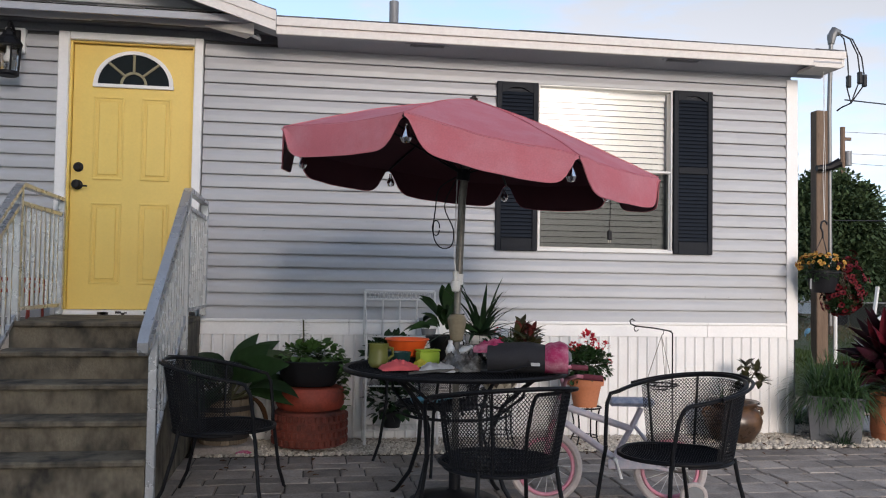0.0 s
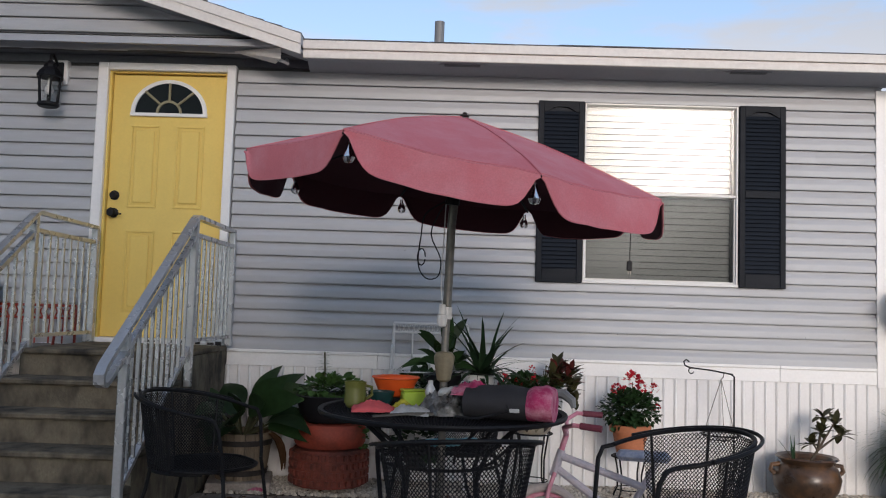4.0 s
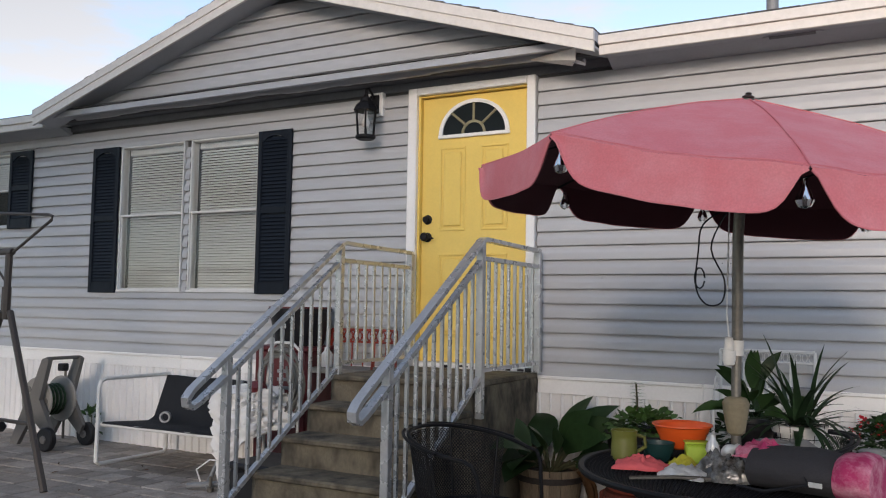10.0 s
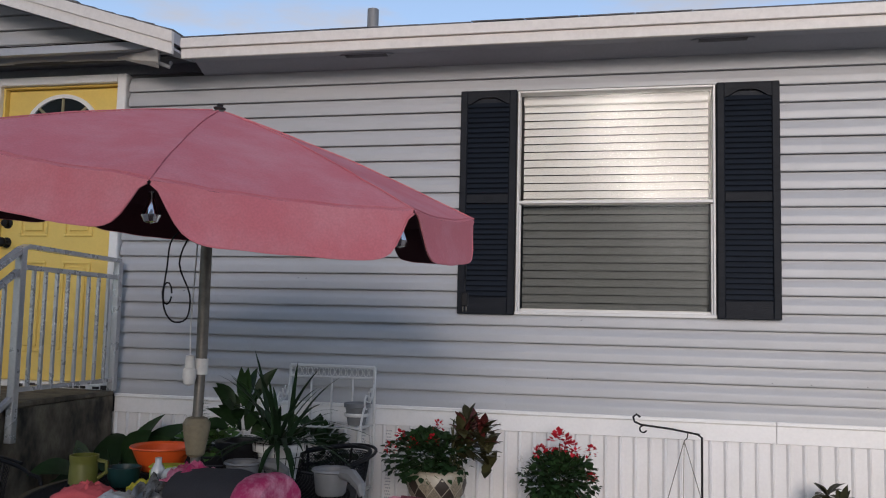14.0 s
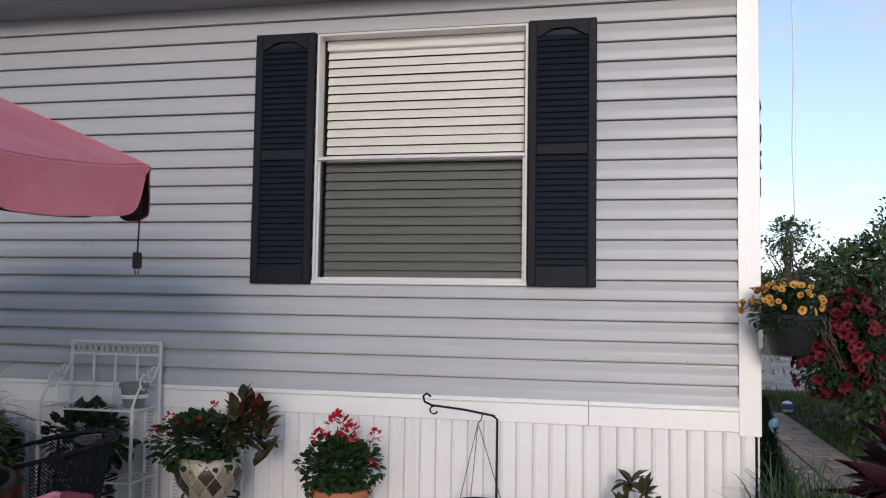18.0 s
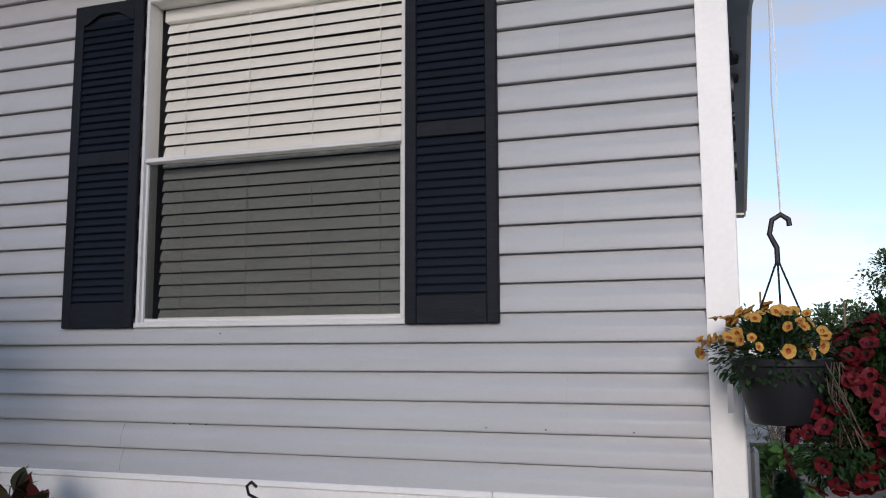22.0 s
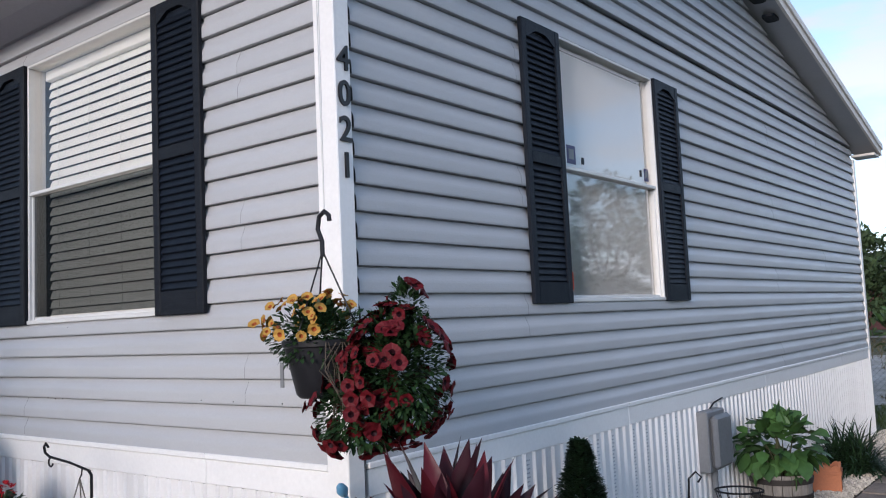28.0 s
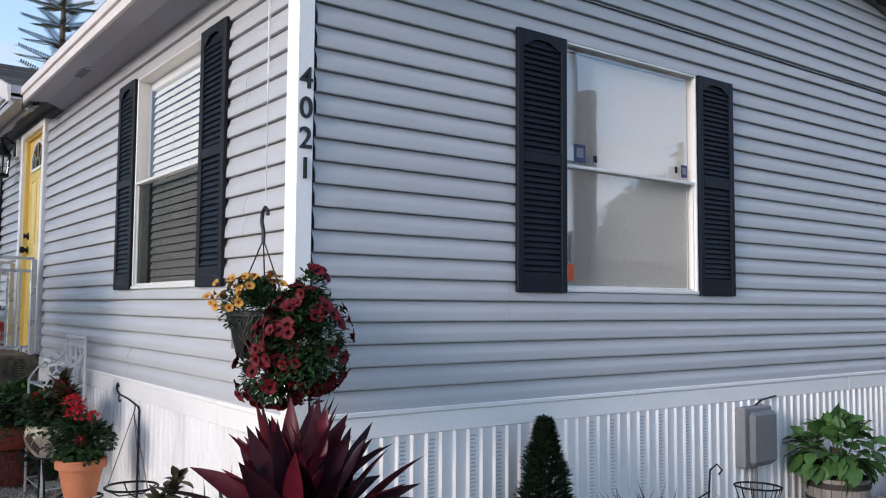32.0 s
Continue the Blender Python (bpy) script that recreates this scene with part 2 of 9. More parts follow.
SAND = surface("pale_sand_lot", (0.42, 0.40, 0.37), 0.95, grain=0.2, grain_scale=9, stain=0.45, stain_scale=0.45, stain_tint=(0.13, 0.12, 0.075), bump=0.5)
GRAVEL = surface("white_gravel", (0.52, 0.47, 0.40), 0.85, grain=0.1, stain=0.2, bump=0.2, per_island=0.36)
ASPHALT = surface("pale_driveway", (0.24, 0.235, 0.23), 0.95, grain=0.25, grain_scale=90, stain=0.2, stain_scale=1.2, bump=0.3)
BLACK = surface("black_painted_iron", (0.008, 0.008, 0.010), 0.5, spec=0.22, grain=0.2, stain=0.2, bump=0.08)
CANVAS = surface("faded_red_canvas", (0.635, 0.178, 0.205), 0.9, grain=0.08, grain_scale=160, stain=0.24, stain_scale=4.2, stain_tint=(0.68, 0.33, 0.36), bump=0.45, bump_scale=6)
# same canvas from below, with the shade under the canopy put into the colour
CANVAS_IN = surface("shaded_red_canvas", (0.075, 0.018, 0.026), 0.95, grain=0.1, grain_scale=220, stain=0.12, bump=0.1)
STEEL = surface("tarnished_pole_metal", (0.19, 0.175, 0.155), 0.4, metal=0.7, grain=0.15, stain=0.3, stain_scale=8, bump=0.06)
TERRA = surface("terracotta_clay", (0.52, 0.185, 0.085), 0.75, grain=0.08, grain_scale=60, stain=0.16, stain_scale=5, stain_tint=(0.30, 0.12, 0.07), bump=0.1)
TYRE = surface("red_painted_tyre", (0.34, 0.055, 0.028), 0.6, grain=0.15, stain=0.35, stain_scale=7, stain_tint=(0.09, 0.03, 0.02), bump=0.2)
TYRE_DULL = surface("worn_red_tread", (0.20, 0.045, 0.028), 0.75, grain=0.2, stain=0.45, stain_scale=6, stain_tint=(0.05, 0.022, 0.016), bump=0.3)
OAK = surface("weathered_oak_stave", (0.205, 0.155, 0.105), 0.8, grain=0.25, grain_scale=25, stain=0.3, stain_scale=4, bump=0.25, per_piece=0.18, stretch=(6, 6, 0.8))
HOOP = surface("rusty_black_hoop", (0.045, 0.038, 0.035), 0.6, metal=0.4, grain=0.2, stain=0.3, bump=0.15)
SOIL = surface("potting_soil", (0.035, 0.024, 0.017), 1.0, grain=0.4, grain_scale=90, stain=0.2, bump=0.6)
LEAF = leaf_surface("mid_green_leaf", (0.055, 0.115, 0.03))
LEAF_DARK = leaf_surface("dark_green_leaf", (0.022, 0.050, 0.017), 0.45)
THROAT = leaf_surface("dark_flower_throat", (0.018, 0.002, 0.005), 0.6, 0.2)
LEAF_DEEP = leaf_surface("deep_green_blade", (0.02, 0.045, 0.02), 0.5)
LEAF_GRASS = leaf_surface("grassy_green_blade", (0.042, 0.085, 0.032), 0.5)
LEAF_RED = leaf_surface("wine_red_leaf", (0.070, 0.006, 0.012), 0.42)
LEAF_CROTON = leaf_surface("croton_leaf", (0.055, 0.052, 0.022), 0.4, 0.5)
LEAF_LIME = leaf_surface("fresh_green_leaf", (0.052, 0.115, 0.034))
TREE_LEAF = leaf_surface("tree_leaf", (0.040, 0.070, 0.024), 0.6, 0.4)
BARK = surface("grey_brown_bark", (0.10, 0.078, 0.058), 0.95, grain=0.3, grain_scale=20, stain=0.3, bump=0.6, stretch=(4, 4, 1))
STEM = surface("green_brown_stem", (0.075, 0.075, 0.035), 0.8, grain=0.2, stain=0.2, bump=0.15)
PETAL_RED = leaf_surface("geranium_petal", (0.56, 0.018, 0.035), 0.6, 0.2)
PETAL_WINE = leaf_surface("petunia_petal", (0.100, 0.005, 0.009), 0.6, 0.3)
PETAL_RUST = leaf_surface("rust_flower_throat", (0.30, 0.075, 0.02), 0.6, 0.4)
PETAL_YELLOW = leaf_surface("yellow_petal", (0.43, 0.24, 0.05), 0.6, 0.3)
POLE_WOOD = surface("grey_brown_pole_timber", (0.15, 0.10, 0.068), 0.85, grain=0.3, grain_scale=18, stain=0.3, stain_scale=2.0, bump=0.4, stretch=(6, 6, 0.5))
BLACK_PLASTIC = surface("black_plastic", (0.014, 0.014, 0.017), 0.5, spec=0.3, grain=0.1, stain=0.15, bump=0.05)
RED_PLASTIC = surface("red_plastic", (0.10, 0.009, 0.013), 0.4, grain=0.05, stain=0.1, bump=0.03)
GREY_PLASTIC = surface("grey_plastic", (0.20, 0.205, 0.215), 0.5, grain=0.06, stain=0.12, bump=0.05)
PALE_METAL = surface("white_enamel_metal", (0.70, 0.69, 0.67), 0.4, grain=0.05, stain=0.12, stain_scale=6, bump=0.04)
CLOTH = surface("white_cotton_sheet", (0.74, 0.72, 0.70), 0.9, grain=0.04, grain_scale=200, stain=0.06, stain_scale=6, bump=0.25, bump_scale=14)
HEDGE = leaf_surface("hedge_leaf", (0.050, 0.080, 0.034), 0.7, 0.35)


# geometry helpers -------------------------------------------------------------------
class Geo:
    """Collects vertices and faces of one mesh."""

    def __init__(self):
        self.v, self.f, self.mi, self.slot = [], [], [], 0

    def add(self, verts, faces):
        n = len(self.v)
        self.v.extend(verts)
        self.f.extend([tuple(i + n for i in q) for q in faces])
        self.mi.extend([self.slot] * len(faces))
        return self

    def box(self, x0, x1, y0, y1, z0, z1, c=0.0):
        if c <= 0:
            v = [(x, y, z) for x in (x0, x1) for y in (y0, y1) for z in (z0, z1)]
            return self.add(v, [(0, 1, 3, 2), (4, 6, 7, 5), (0, 4, 5, 1), (2, 3, 7, 6), (0, 2, 6, 4), (1, 5, 7, 3)])
        v, idx = [], {}
        lo, hi = (x0, y0, z0), (x1, y1, z1)
        for sx in (0, 1):
            for sy in (0, 1):
                for sz in (0, 1):
                    s = (sx, sy, sz)
                    for a in range(3):
                        p = [(hi[k] if s[k] else lo[k]) for k in range(3)]
                        for k in range(3):
                            if k != a:
                                p[k] += -c if s[k] else c
                        idx[s, a] = len(v)
                        v.append(tuple(p))
        f = []
        for a in range(3):
            b, d = (a + 1) % 3, (a + 2) % 3
            for side in (0, 1):
                q = []
                for i, j in ((0, 0), (1, 0), (1, 1), (0, 1)):
                    s = [0, 0, 0]
                    s[a], s[b], s[d] = side, i, j
                    q.append(idx[tuple(s), a])
                f.append(tuple(q) if side else tuple(reversed(q)))
            for i in (0, 1):
                for j in (0, 1):
                    s0, s1 = [0, 0, 0], [0, 0, 0]
                    s0[a], s1[a] = 0, 1
                    s0[b] = s1[b] = i
                    s0[d] = s1[d] = j
                    q = [idx[tuple(s0), b], idx[tuple(s1), b], idx[tuple(s1), d], idx[tuple(s0), d]]
                    f.append(tuple(q) if i != j else tuple(reversed(q)))
        for s in [(i, j, k) for i in (0, 1) for j in (0, 1) for k in (0, 1)]:
            q = [idx[s, 0], idx[s, 1], idx[s, 2]]
            f.append(tuple(q) if sum(s) % 2 else tuple(reversed(q)))
        return self.add(v, f)

    def tube(self, pts, r, n=6, closed=False, caps=True):
        pts = [Vector(p) for p in pts]
        m = len(pts)
        rad = r if isinstance(r, (list, tuple)) else [r] * m
        verts, faces = [], []
        up = None
        for i, p in enumerate(pts):
            a = pts[(i - 1) % m] if (closed or i > 0) else p
            b = pts[(i + 1) % m] if (closed or i < m - 1) else p
            d = (b - a)
            d = d.normalized() if d.length > 1e-9 else Vector((0, 0, 1))
            if up is None:
                up = Vector((0, 0, 1)) if abs(d.z) < 0.9 else Vector((1, 0, 0))
            side = d.cross(up)
            if side.length < 1e-6:
                side = d.cross(Vector((0.3, 0.9, 0.1)))
            side.normalize()
            up = side.cross(d).normalized()
            for k in range(n):
                t = 2 * math.pi * (k + 0.5) / n
                verts.append(tuple(p + (side * math.cos(t) + up * math.sin(t)) * rad[i]))
        rows = m if closed else m - 1
        for i in range(rows):
            j = (i + 1) % m
            for k in range(n):
                l = (k + 1) % n
                faces.append((i * n + k, i * n + l, j * n + l, j * n + k))
        if caps and not closed:
            faces.append(tuple(range(n - 1, -1, -1)))
            faces.append(tuple((m - 1) * n + k for k in range(n)))
        return self.add(verts, faces)

    def lathe(self, prof, n=24, centre=(0, 0, 0), wobble=0.0, close=True):
        """prof: (radius, height) from the bottom round to the end."""
        cx, cy, cz = centre
        verts, faces = [], []
        for r, z in prof:
            for k in range(n):
                t = 2 * math.pi * k / n
                rr = r * (1 + wobble * math.sin(3 * t + z * 9))
                verts.append((cx + rr * math.cos(t), cy + rr * math.sin(t), cz + z))
        for i in range(len(prof) - 1):
            for k in range(n):
                l = (k + 1) % n
                faces.append((i * n + k, i * n + l, (i + 1) * n + l, (i + 1) * n + k))
        if close:
            if prof[0][0] > 1e-6:
                faces.append(tuple(range(n - 1, -1, -1)))
            if prof[-1][0] > 1e-6:
                faces.append(tuple((len(prof) - 1) * n + k for k in range(n)))
        return self.add(verts, faces)

    def prism(self, outline, a0, a1, axis="y"):
        """An outline of (u, w) pushed along an axis."""
        n = len(outline)
        place = {"x": lambda u, w, a: (a, u, w), "y": lambda u, w, a: (u, a, w), "z": lambda u, w, a: (u, w, a)}[axis]
        verts = [place(u, w, a) for a in (a0, a1) for u, w in outline]
        faces = [(i, (i + 1) % n, n + (i + 1) % n, n + i) for i in range(n)]
        faces += [tuple(range(n - 1, -1, -1)), tuple(range(n, 2 * n))]
        return self.add(verts, faces)

    def leaf(self, base, direction, length, width, droop=0.3, fold=0.25, n=4, shape=1.0, up=(0, 0, 1)):
        """A bent leaf blade with a folded midrib."""
        p, d = Vector(base), Vector(direction).normalized()
        upv = Vector(up)
        side = d.cross(upv)
        if side.length < 1e-4:
            side = Vector((1, 0, 0))
        side.normalize()
        verts, faces = [], []
        for i in range(n + 1):
            t = i / n
            w = width * 0.5 * (math.sin(math.pi * min(0.98, 0.06 + 0.94 * t) ** shape)) if i < n else 0.0
            nrm = side.cross(d).normalized()
            verts += [tuple(p - side * w + nrm * w * fold), tuple(p), tuple(p + side * w + nrm * w * fold)]
            d = (d + Vector((0, 0, -1)) * droop / n).normalized()
            p = p + d * (length / n)
        for i in range(n):
            a = i * 3
            faces += [(a, a + 1, a + 4, a + 3), (a + 1, a + 2, a + 5, a + 4)]
        return self.add(verts, faces)

    def blade(self, base, direction, length, width, droop=0.8, n=5):
        p, d = Vector(base), Vector(direction).normalized()
        side = d.cross(Vector((0, 0, 1)))
        if side.length < 1e-4:
            side = Vector((1, 0, 0))
        side.normalize()
        verts, faces = [], []
        for i in range(n + 1):
            t = i / n
            w = width * 0.5 * (1 - t) ** 0.6 * (0.55 + 0.45 * min(1, t * 4))
            verts += [tuple(p - side * w), tuple(p + side * w)]
            d = (d + Vector((0, 0, -1)) * droop / n).normalized()
            p = p + d * (length / n)
        for i in range(n):
            a = i * 2
            faces.append((a, a + 1, a + 3, a + 2))
        return self.add(verts, faces)

    def moved(self, m):
        self.v = [tuple(m @ Vector(p)) for p in self.v]
        return self

    def mesh(self, name, mat, smooth=None):
        me = bpy.data.meshes.new(name)
        me.from_pydata(self.v, [], self.f)
        for one in (mat if isinstance(mat, (list, tuple)) else [mat]):
            me.materials.append(one)
        if self.slot or any(self.mi):
            me.polygons.foreach_set("material_index", self.mi)
        if smooth:
            me.polygons.foreach_set("use_smooth", [True] * len(me.polygons))
            me.set_sharp_from_angle(angle=radians(smooth))
        me.validate()
        me.update()
        return me


def thing(name, place=(0, 0, 0), rz=0.0, label="", category="", group="", kind=""):
    """An Empty at the foot of a thing, which its parts hang from."""
    ob = new(name)
    ob.matrix_basis = pose(*place, 0, 0, rz)
    ob.empty_display_size = 0.1
    return tagged(ob, label, category, group, kind)


def part(name, geo, mat, parent, label="", smooth=35, at=None, kind=""):
    ob = new(name, geo if isinstance(geo, bpy.types.Mesh) else geo.mesh(name, mat, smooth))
    ob.parent = parent
    if at is not None:
        ob.matrix_basis = at
    return tagged(ob, label, "", "", kind)


def solo(name, geo, mat, label="", category="", group="", kind="", smooth=35, at=None):
    ob = new(name, geo.mesh(name, mat, smooth))
    if at is not None:
        ob.matrix_basis = at
    return tagged(ob, label, category, group, kind)


def free_spans(z0, z1, x0, x1, holes):
    """The rectangles of a strip that are left between holes (hx0, hx1, hz0, hz1)."""
    xs = sorted({x0, x1, *[min(max(h[k], x0), x1) for h in holes for k in (0, 1)]})
    out = []
    for a, b in zip(xs, xs[1:]):
        if b - a < 1e-4:
            continue
        mid = (a + b) / 2
        spans = [(z0, z1)]
        for hx0, hx1, hz0, hz1 in holes:
            if hx0 < mid < hx1:
                nxt = []
                for s, e in spans:
                    if hz0 > s + 1e-4:
                        nxt.append((s, min(e, hz0)))
                    if hz1 < e - 1e-4:
                        nxt.append((max(s, hz1), e))
                spans = [q for q in nxt if q[1] - q[0] > 1e-3]
        out += [(a, b, s, e) for s, e in spans]
    joined = []
    for r in out:
        if joined and abs(joined[-1][1] - r[0]) < 1e-6 and joined[-1][2:] == r[2:]:
            joined[-1] = (joined[-1][0], r[1], r[2], r[3])
        else:
            joined.append(r)
    return joined


# the house: shell, siding, roof -------------------------------------------------------
XW, YF, YB, XL = 3.968, 6.495, 14.42, -8.8
EAVE, PITCH, RIDGE_Y = 3.06, 0.22, 10.49
PITCH_G, GX0, GX1, GXM = 0.312, -5.66, -0.28, -2.97
COURSE, SIDE_Z0 = 0.0986, 0.905
FRONT = pose(0, YF, 0)
SIDE = pose(XW, 0, 0, 0, 0, 90)

MAIN_WIN = (1.766, 2.890, 1.467, 2.790)
LEFT_A = (-4.935, -4.145, 1.462, 2.788)
LEFT_B = (-4.068, -3.300, 1.462, 2.788)
FAR_WIN = (-7.21, -6.53, 2.09, 2.84)
DOOR_HOLE = (-1.80, -0.85, 0.90, 2.96)
SIDE_WIN = (8.050, 9.166, 1.455, 2.79)
front_holes = [MAIN_WIN, LEFT_A, LEFT_B, FAR_WIN, DOOR_HOLE]
side_holes = [SIDE_WIN]


def wall_core(name, u0, u1, z0, z1, holes, at, label):
    g = Geo()
    zs = sorted({z0, z1, *[h[k] for h in holes for k in (2, 3)]})
    for a, b in zip(zs, zs[1:]):
        for r in free_spans(a, b, u0, u1, [h for h in holes if h[2] < (a + b) / 2 < h[3]]):
            g.box(r[0], r[1], 0.02, 0.14, r[2], r[3])
    return solo(name, g, DARK, label, "wall", kind="structure", at=at, smooth=None)


wall_front = wall_core("wall_front", XL, XW - 0.15, 0.0, EAVE, front_holes, FRONT, "front wall clad in pale grey lapped vinyl siding")
wall_side = wall_core("wall_side", YF + 0.02, YB, 0.0, EAVE, side_holes, SIDE, "end wall clad in pale grey lapped vinyl siding")
g = Geo()
g.prism([(YF + 0.02, EAVE), (YB, EAVE), (RIDGE_Y, EAVE + (RIDGE_Y - YF) * PITCH)], XW - 0.14, XW - 0.02, "x")
solo("wall_gable_end", g, DARK, "triangular gable above the end wall", "wall", kind="structure", smooth=None)
g = Geo()
g.box(XL, XW - 0.02, YB - 0.12, YB, 0, EAVE)
solo("wall_back", g, SIDING, "plain back wall of the house", "wall", kind="structure", smooth=None)
g = Geo()
g.box(XL, XL + 0.12, YF + 0.14, YB - 0.12, 0, EAVE)
solo("wall_far_end", g, SIDING, "plain far end wall of the house", "wall", kind="structure", smooth=None)
g = Geo()
g.box(XL + 0.12, XW - 0.15, YF + 0.14, YB - 0.12, 0.80, 0.90)
solo("floor_inside", g, DARK, "dark floor of the rooms inside", "floor", kind="structure", smooth=None)
g = Geo()
g.box(XL + 0.12, XW - 0.15, YF + 0.14, YB - 0.12, EAVE - 0.12, EAVE - 0.05)
solo("ceiling", g, DARK, "dark ceiling of the rooms inside", "ceiling", kind="structure", smooth=None)


def warp(u, z):
    """Small waves of the vinyl, with the heat-buckled patch low on the front wall."""
    d = 0.0011 * noise.noise(Vector((u * 1.3, z * 9.0, 3.1))) + 0.0006 * noise.noise(Vector((u * 5.0, z * 14.0, 7.7)))
    return d


def buckle(u, z):
    e = math.exp(-((u - 0.95) / 0.85) ** 2 - ((z - 1.28) / 0.26) ** 2)
    return e * (0.015 * noise.noise(Vector((u * 1.6, z * 6.0, 9.0))) + 0.003)


PROFILE = ((0.0, -0.014), (0.0, 0.0150), (0.03, 0.0166), (0.10, 0.0165), (0.36, 0.0158), (0.46, 0.0148), (0.54, 0.0117), (0.66, 0.0050), (0.78, -0.0002), (0.90, -0.0034), (0.942, -0.0040), (0.946, -0.0150), (1.0, -0.0160))


def plank(parent, limits, z0, z1, lift=0.0, cut0=None, cut1=None, buckled=False):
    """One course of lapped siding between limits(z); cut0, cut1 keep a part of its height."""
    lo, hi = z0 if cut0 is None else cut0, z1 if cut1 is None else cut1
    rows = []
    for t, d in PROFILE:
        z = z0 + t * (z1 - z0)
        rows.append((min(max(z, lo), hi), d + lift))
    verts, faces = [], []
    a, b = limits((lo + hi) / 2)
    n = max(2, int((b - a) / 0.16))
    for z, d in rows:
        a, b = limits(z)
        b = max(b, a + 0.002)
        for i in range(n + 1):
            u = a + (b - a) * i / n
            dd = d + (warp(u, z) if d > 0 else 0) + (buckle(u, z) if buckled and d > 0 else 0)
            verts.append((u, -dd, z))
    for r in range(len(rows) - 1):
        for i in range(n):
            k = r * (n + 1) + i
            faces.append((k, k + 1, k + n + 2, k + n + 1))
    ge = Geo().add(verts, faces)
    return part("siding_plank", ge, SIDING, parent, smooth=50)


def clad(parent, u0, u1, top, holes, splits, buckled=False):
    rng = random.Random(5)
    k = 0
    while SIDE_Z0 + k * COURSE < top - 0.01:
        z0 = SIDE_Z0 + k * COURSE
        z1 = min(z0 + COURSE, top)
        cuts = [u0] + [s for s in splits(k) if u0 + 0.3 < s < u1 - 0.3] + [u1]
        for j, (a, b) in enumerate(zip(cuts, cuts[1:])):
            for r in free_spans(z0, z1, a, b, holes):
                plank(parent, (lambda z, p=r[0], q=r[1]: (p, q)), z0, z0 + COURSE, 0.0012 * (j % 2), r[2], r[3], buckled)
        k += 1


def front_splits(k):
    return [(-4.7, 1.72), (-6.2, 3.45), (-2.6,)][(k // 2) % 3]


def side_splits(k):
    return [(7.66,), (11.4,), (12.9,)][(k // 2 + 1) % 3]


# trim openings: the siding stops at the casings
f_clear = [(MAIN_WIN[0] - 0.01, MAIN_WIN[1] + 0.01, MAIN_WIN[2] - 0.005, MAIN_WIN[3] + 0.004), (LEFT_A[0] - 0.01, LEFT_B[1] + 0.01, LEFT_A[2] - 0.005, LEFT_A[3] + 0.004),
           (FAR_WIN[0], FAR_WIN[1], FAR_WIN[2], FAR_WIN[3]), (-1.835, -0.815, 0.0, 2.99)]
clad(wall_front, XL, 3.94, 2.985, f_clear, front_splits, True)
clad(wall_side, YF + 0.07, YB - 0.06, EAVE - 0.01, [(SIDE_WIN[0] - 0.01, SIDE_WIN[1] + 0.01, SIDE_WIN[2] - 0.005, SIDE_WIN[3] + 0.004)], side_splits)
# short filler of siding between the two left windows
for k in range(14):
    z0 = SIDE_Z0 + (k + 5.6) * COURSE
    if z0 + COURSE < LEFT_A[3]:
        plank(wall_front, (lambda z: (-4.135, -4.078)), z0, z0 + COURSE)

# gable courses of the end wall
gable_side = thing("wall_gable_siding", (XW, 0, 0), 90, "grey lapped siding in the end gable", "wall", kind="structure")
k = 0
z = EAVE - 0.01
k0 = math.ceil((z - SIDE_Z0) / COURSE)
z = SIDE_Z0 + (k0 - 1) * COURSE
while z < EAVE + (RIDGE_Y - YF) * PITCH - 0.02:
    lim = lambda zz: (YF + 0.02 + max(0.0, zz - EAVE) / PITCH, YB - 0.02 - max(0.0, zz - EAVE) / PITCH)
    cut = EAVE - 0.01 if z < EAVE - 0.01 else None
    plank(gable_side, lim, z, z + COURSE, 0.0, cut)
    z += COURSE

# front gable over the entrance, standing forward of the wall
GY = 6.33
front_gable = thing("wall_front_gable", (0, GY, 0), 0, "grey sided gable over the entrance", "wall", kind="structure")
g = Geo()
g.prism([(GX0 + 0.05, EAVE - 0.005), (GX1 - 0.05, EAVE - 0.005), (GXM, EAVE + (GX1 - GXM) * PITCH_G - 0.03)], 0.015, 0.06, "y")
part("gable_backing", g, DARK, front_gable, smooth=None)
z = EAVE + 0.012
while z < EAVE + (GX1 - GXM) * PITCH_G - 0.12:
    lim = lambda zz: (GX0 + 0.10 + (zz - EAVE) / PITCH_G, GX1 - 0.10 - (zz - EAVE) / PITCH_G)
    plank(front_gable, lim, z, z + COURSE * 1.06)
    z += COURSE * 1.06
# sagging strip along the gable's foot
verts, faces = [], []
for i in range(61):
    u = GX0 + 0.28 + (GX1 - GX0 - 0.62) * i / 60
    sag = 0.020 * noise.noise(Vector((u * 1.7, 0.2, 4.0))) + 0.008 * noise.noise(Vector((u * 7.0, 1.2, 4.0)))
    for dy, dz in ((-0.010, 0.030), (-0.019, 0.004 + sag), (-0.012, -0.008 + sag), (0.06, -0.002)):
        verts.append((u, dy, EAVE + dz))
for i in range(60):
    for j in range(3):
        a = i * 4 + j
        faces.append((a, a + 4, a + 5, a + 1))
part("sagging_trim", Geo().add(verts, faces), SIDING, front_gable, "loose wavy strip of siding", smooth=60)


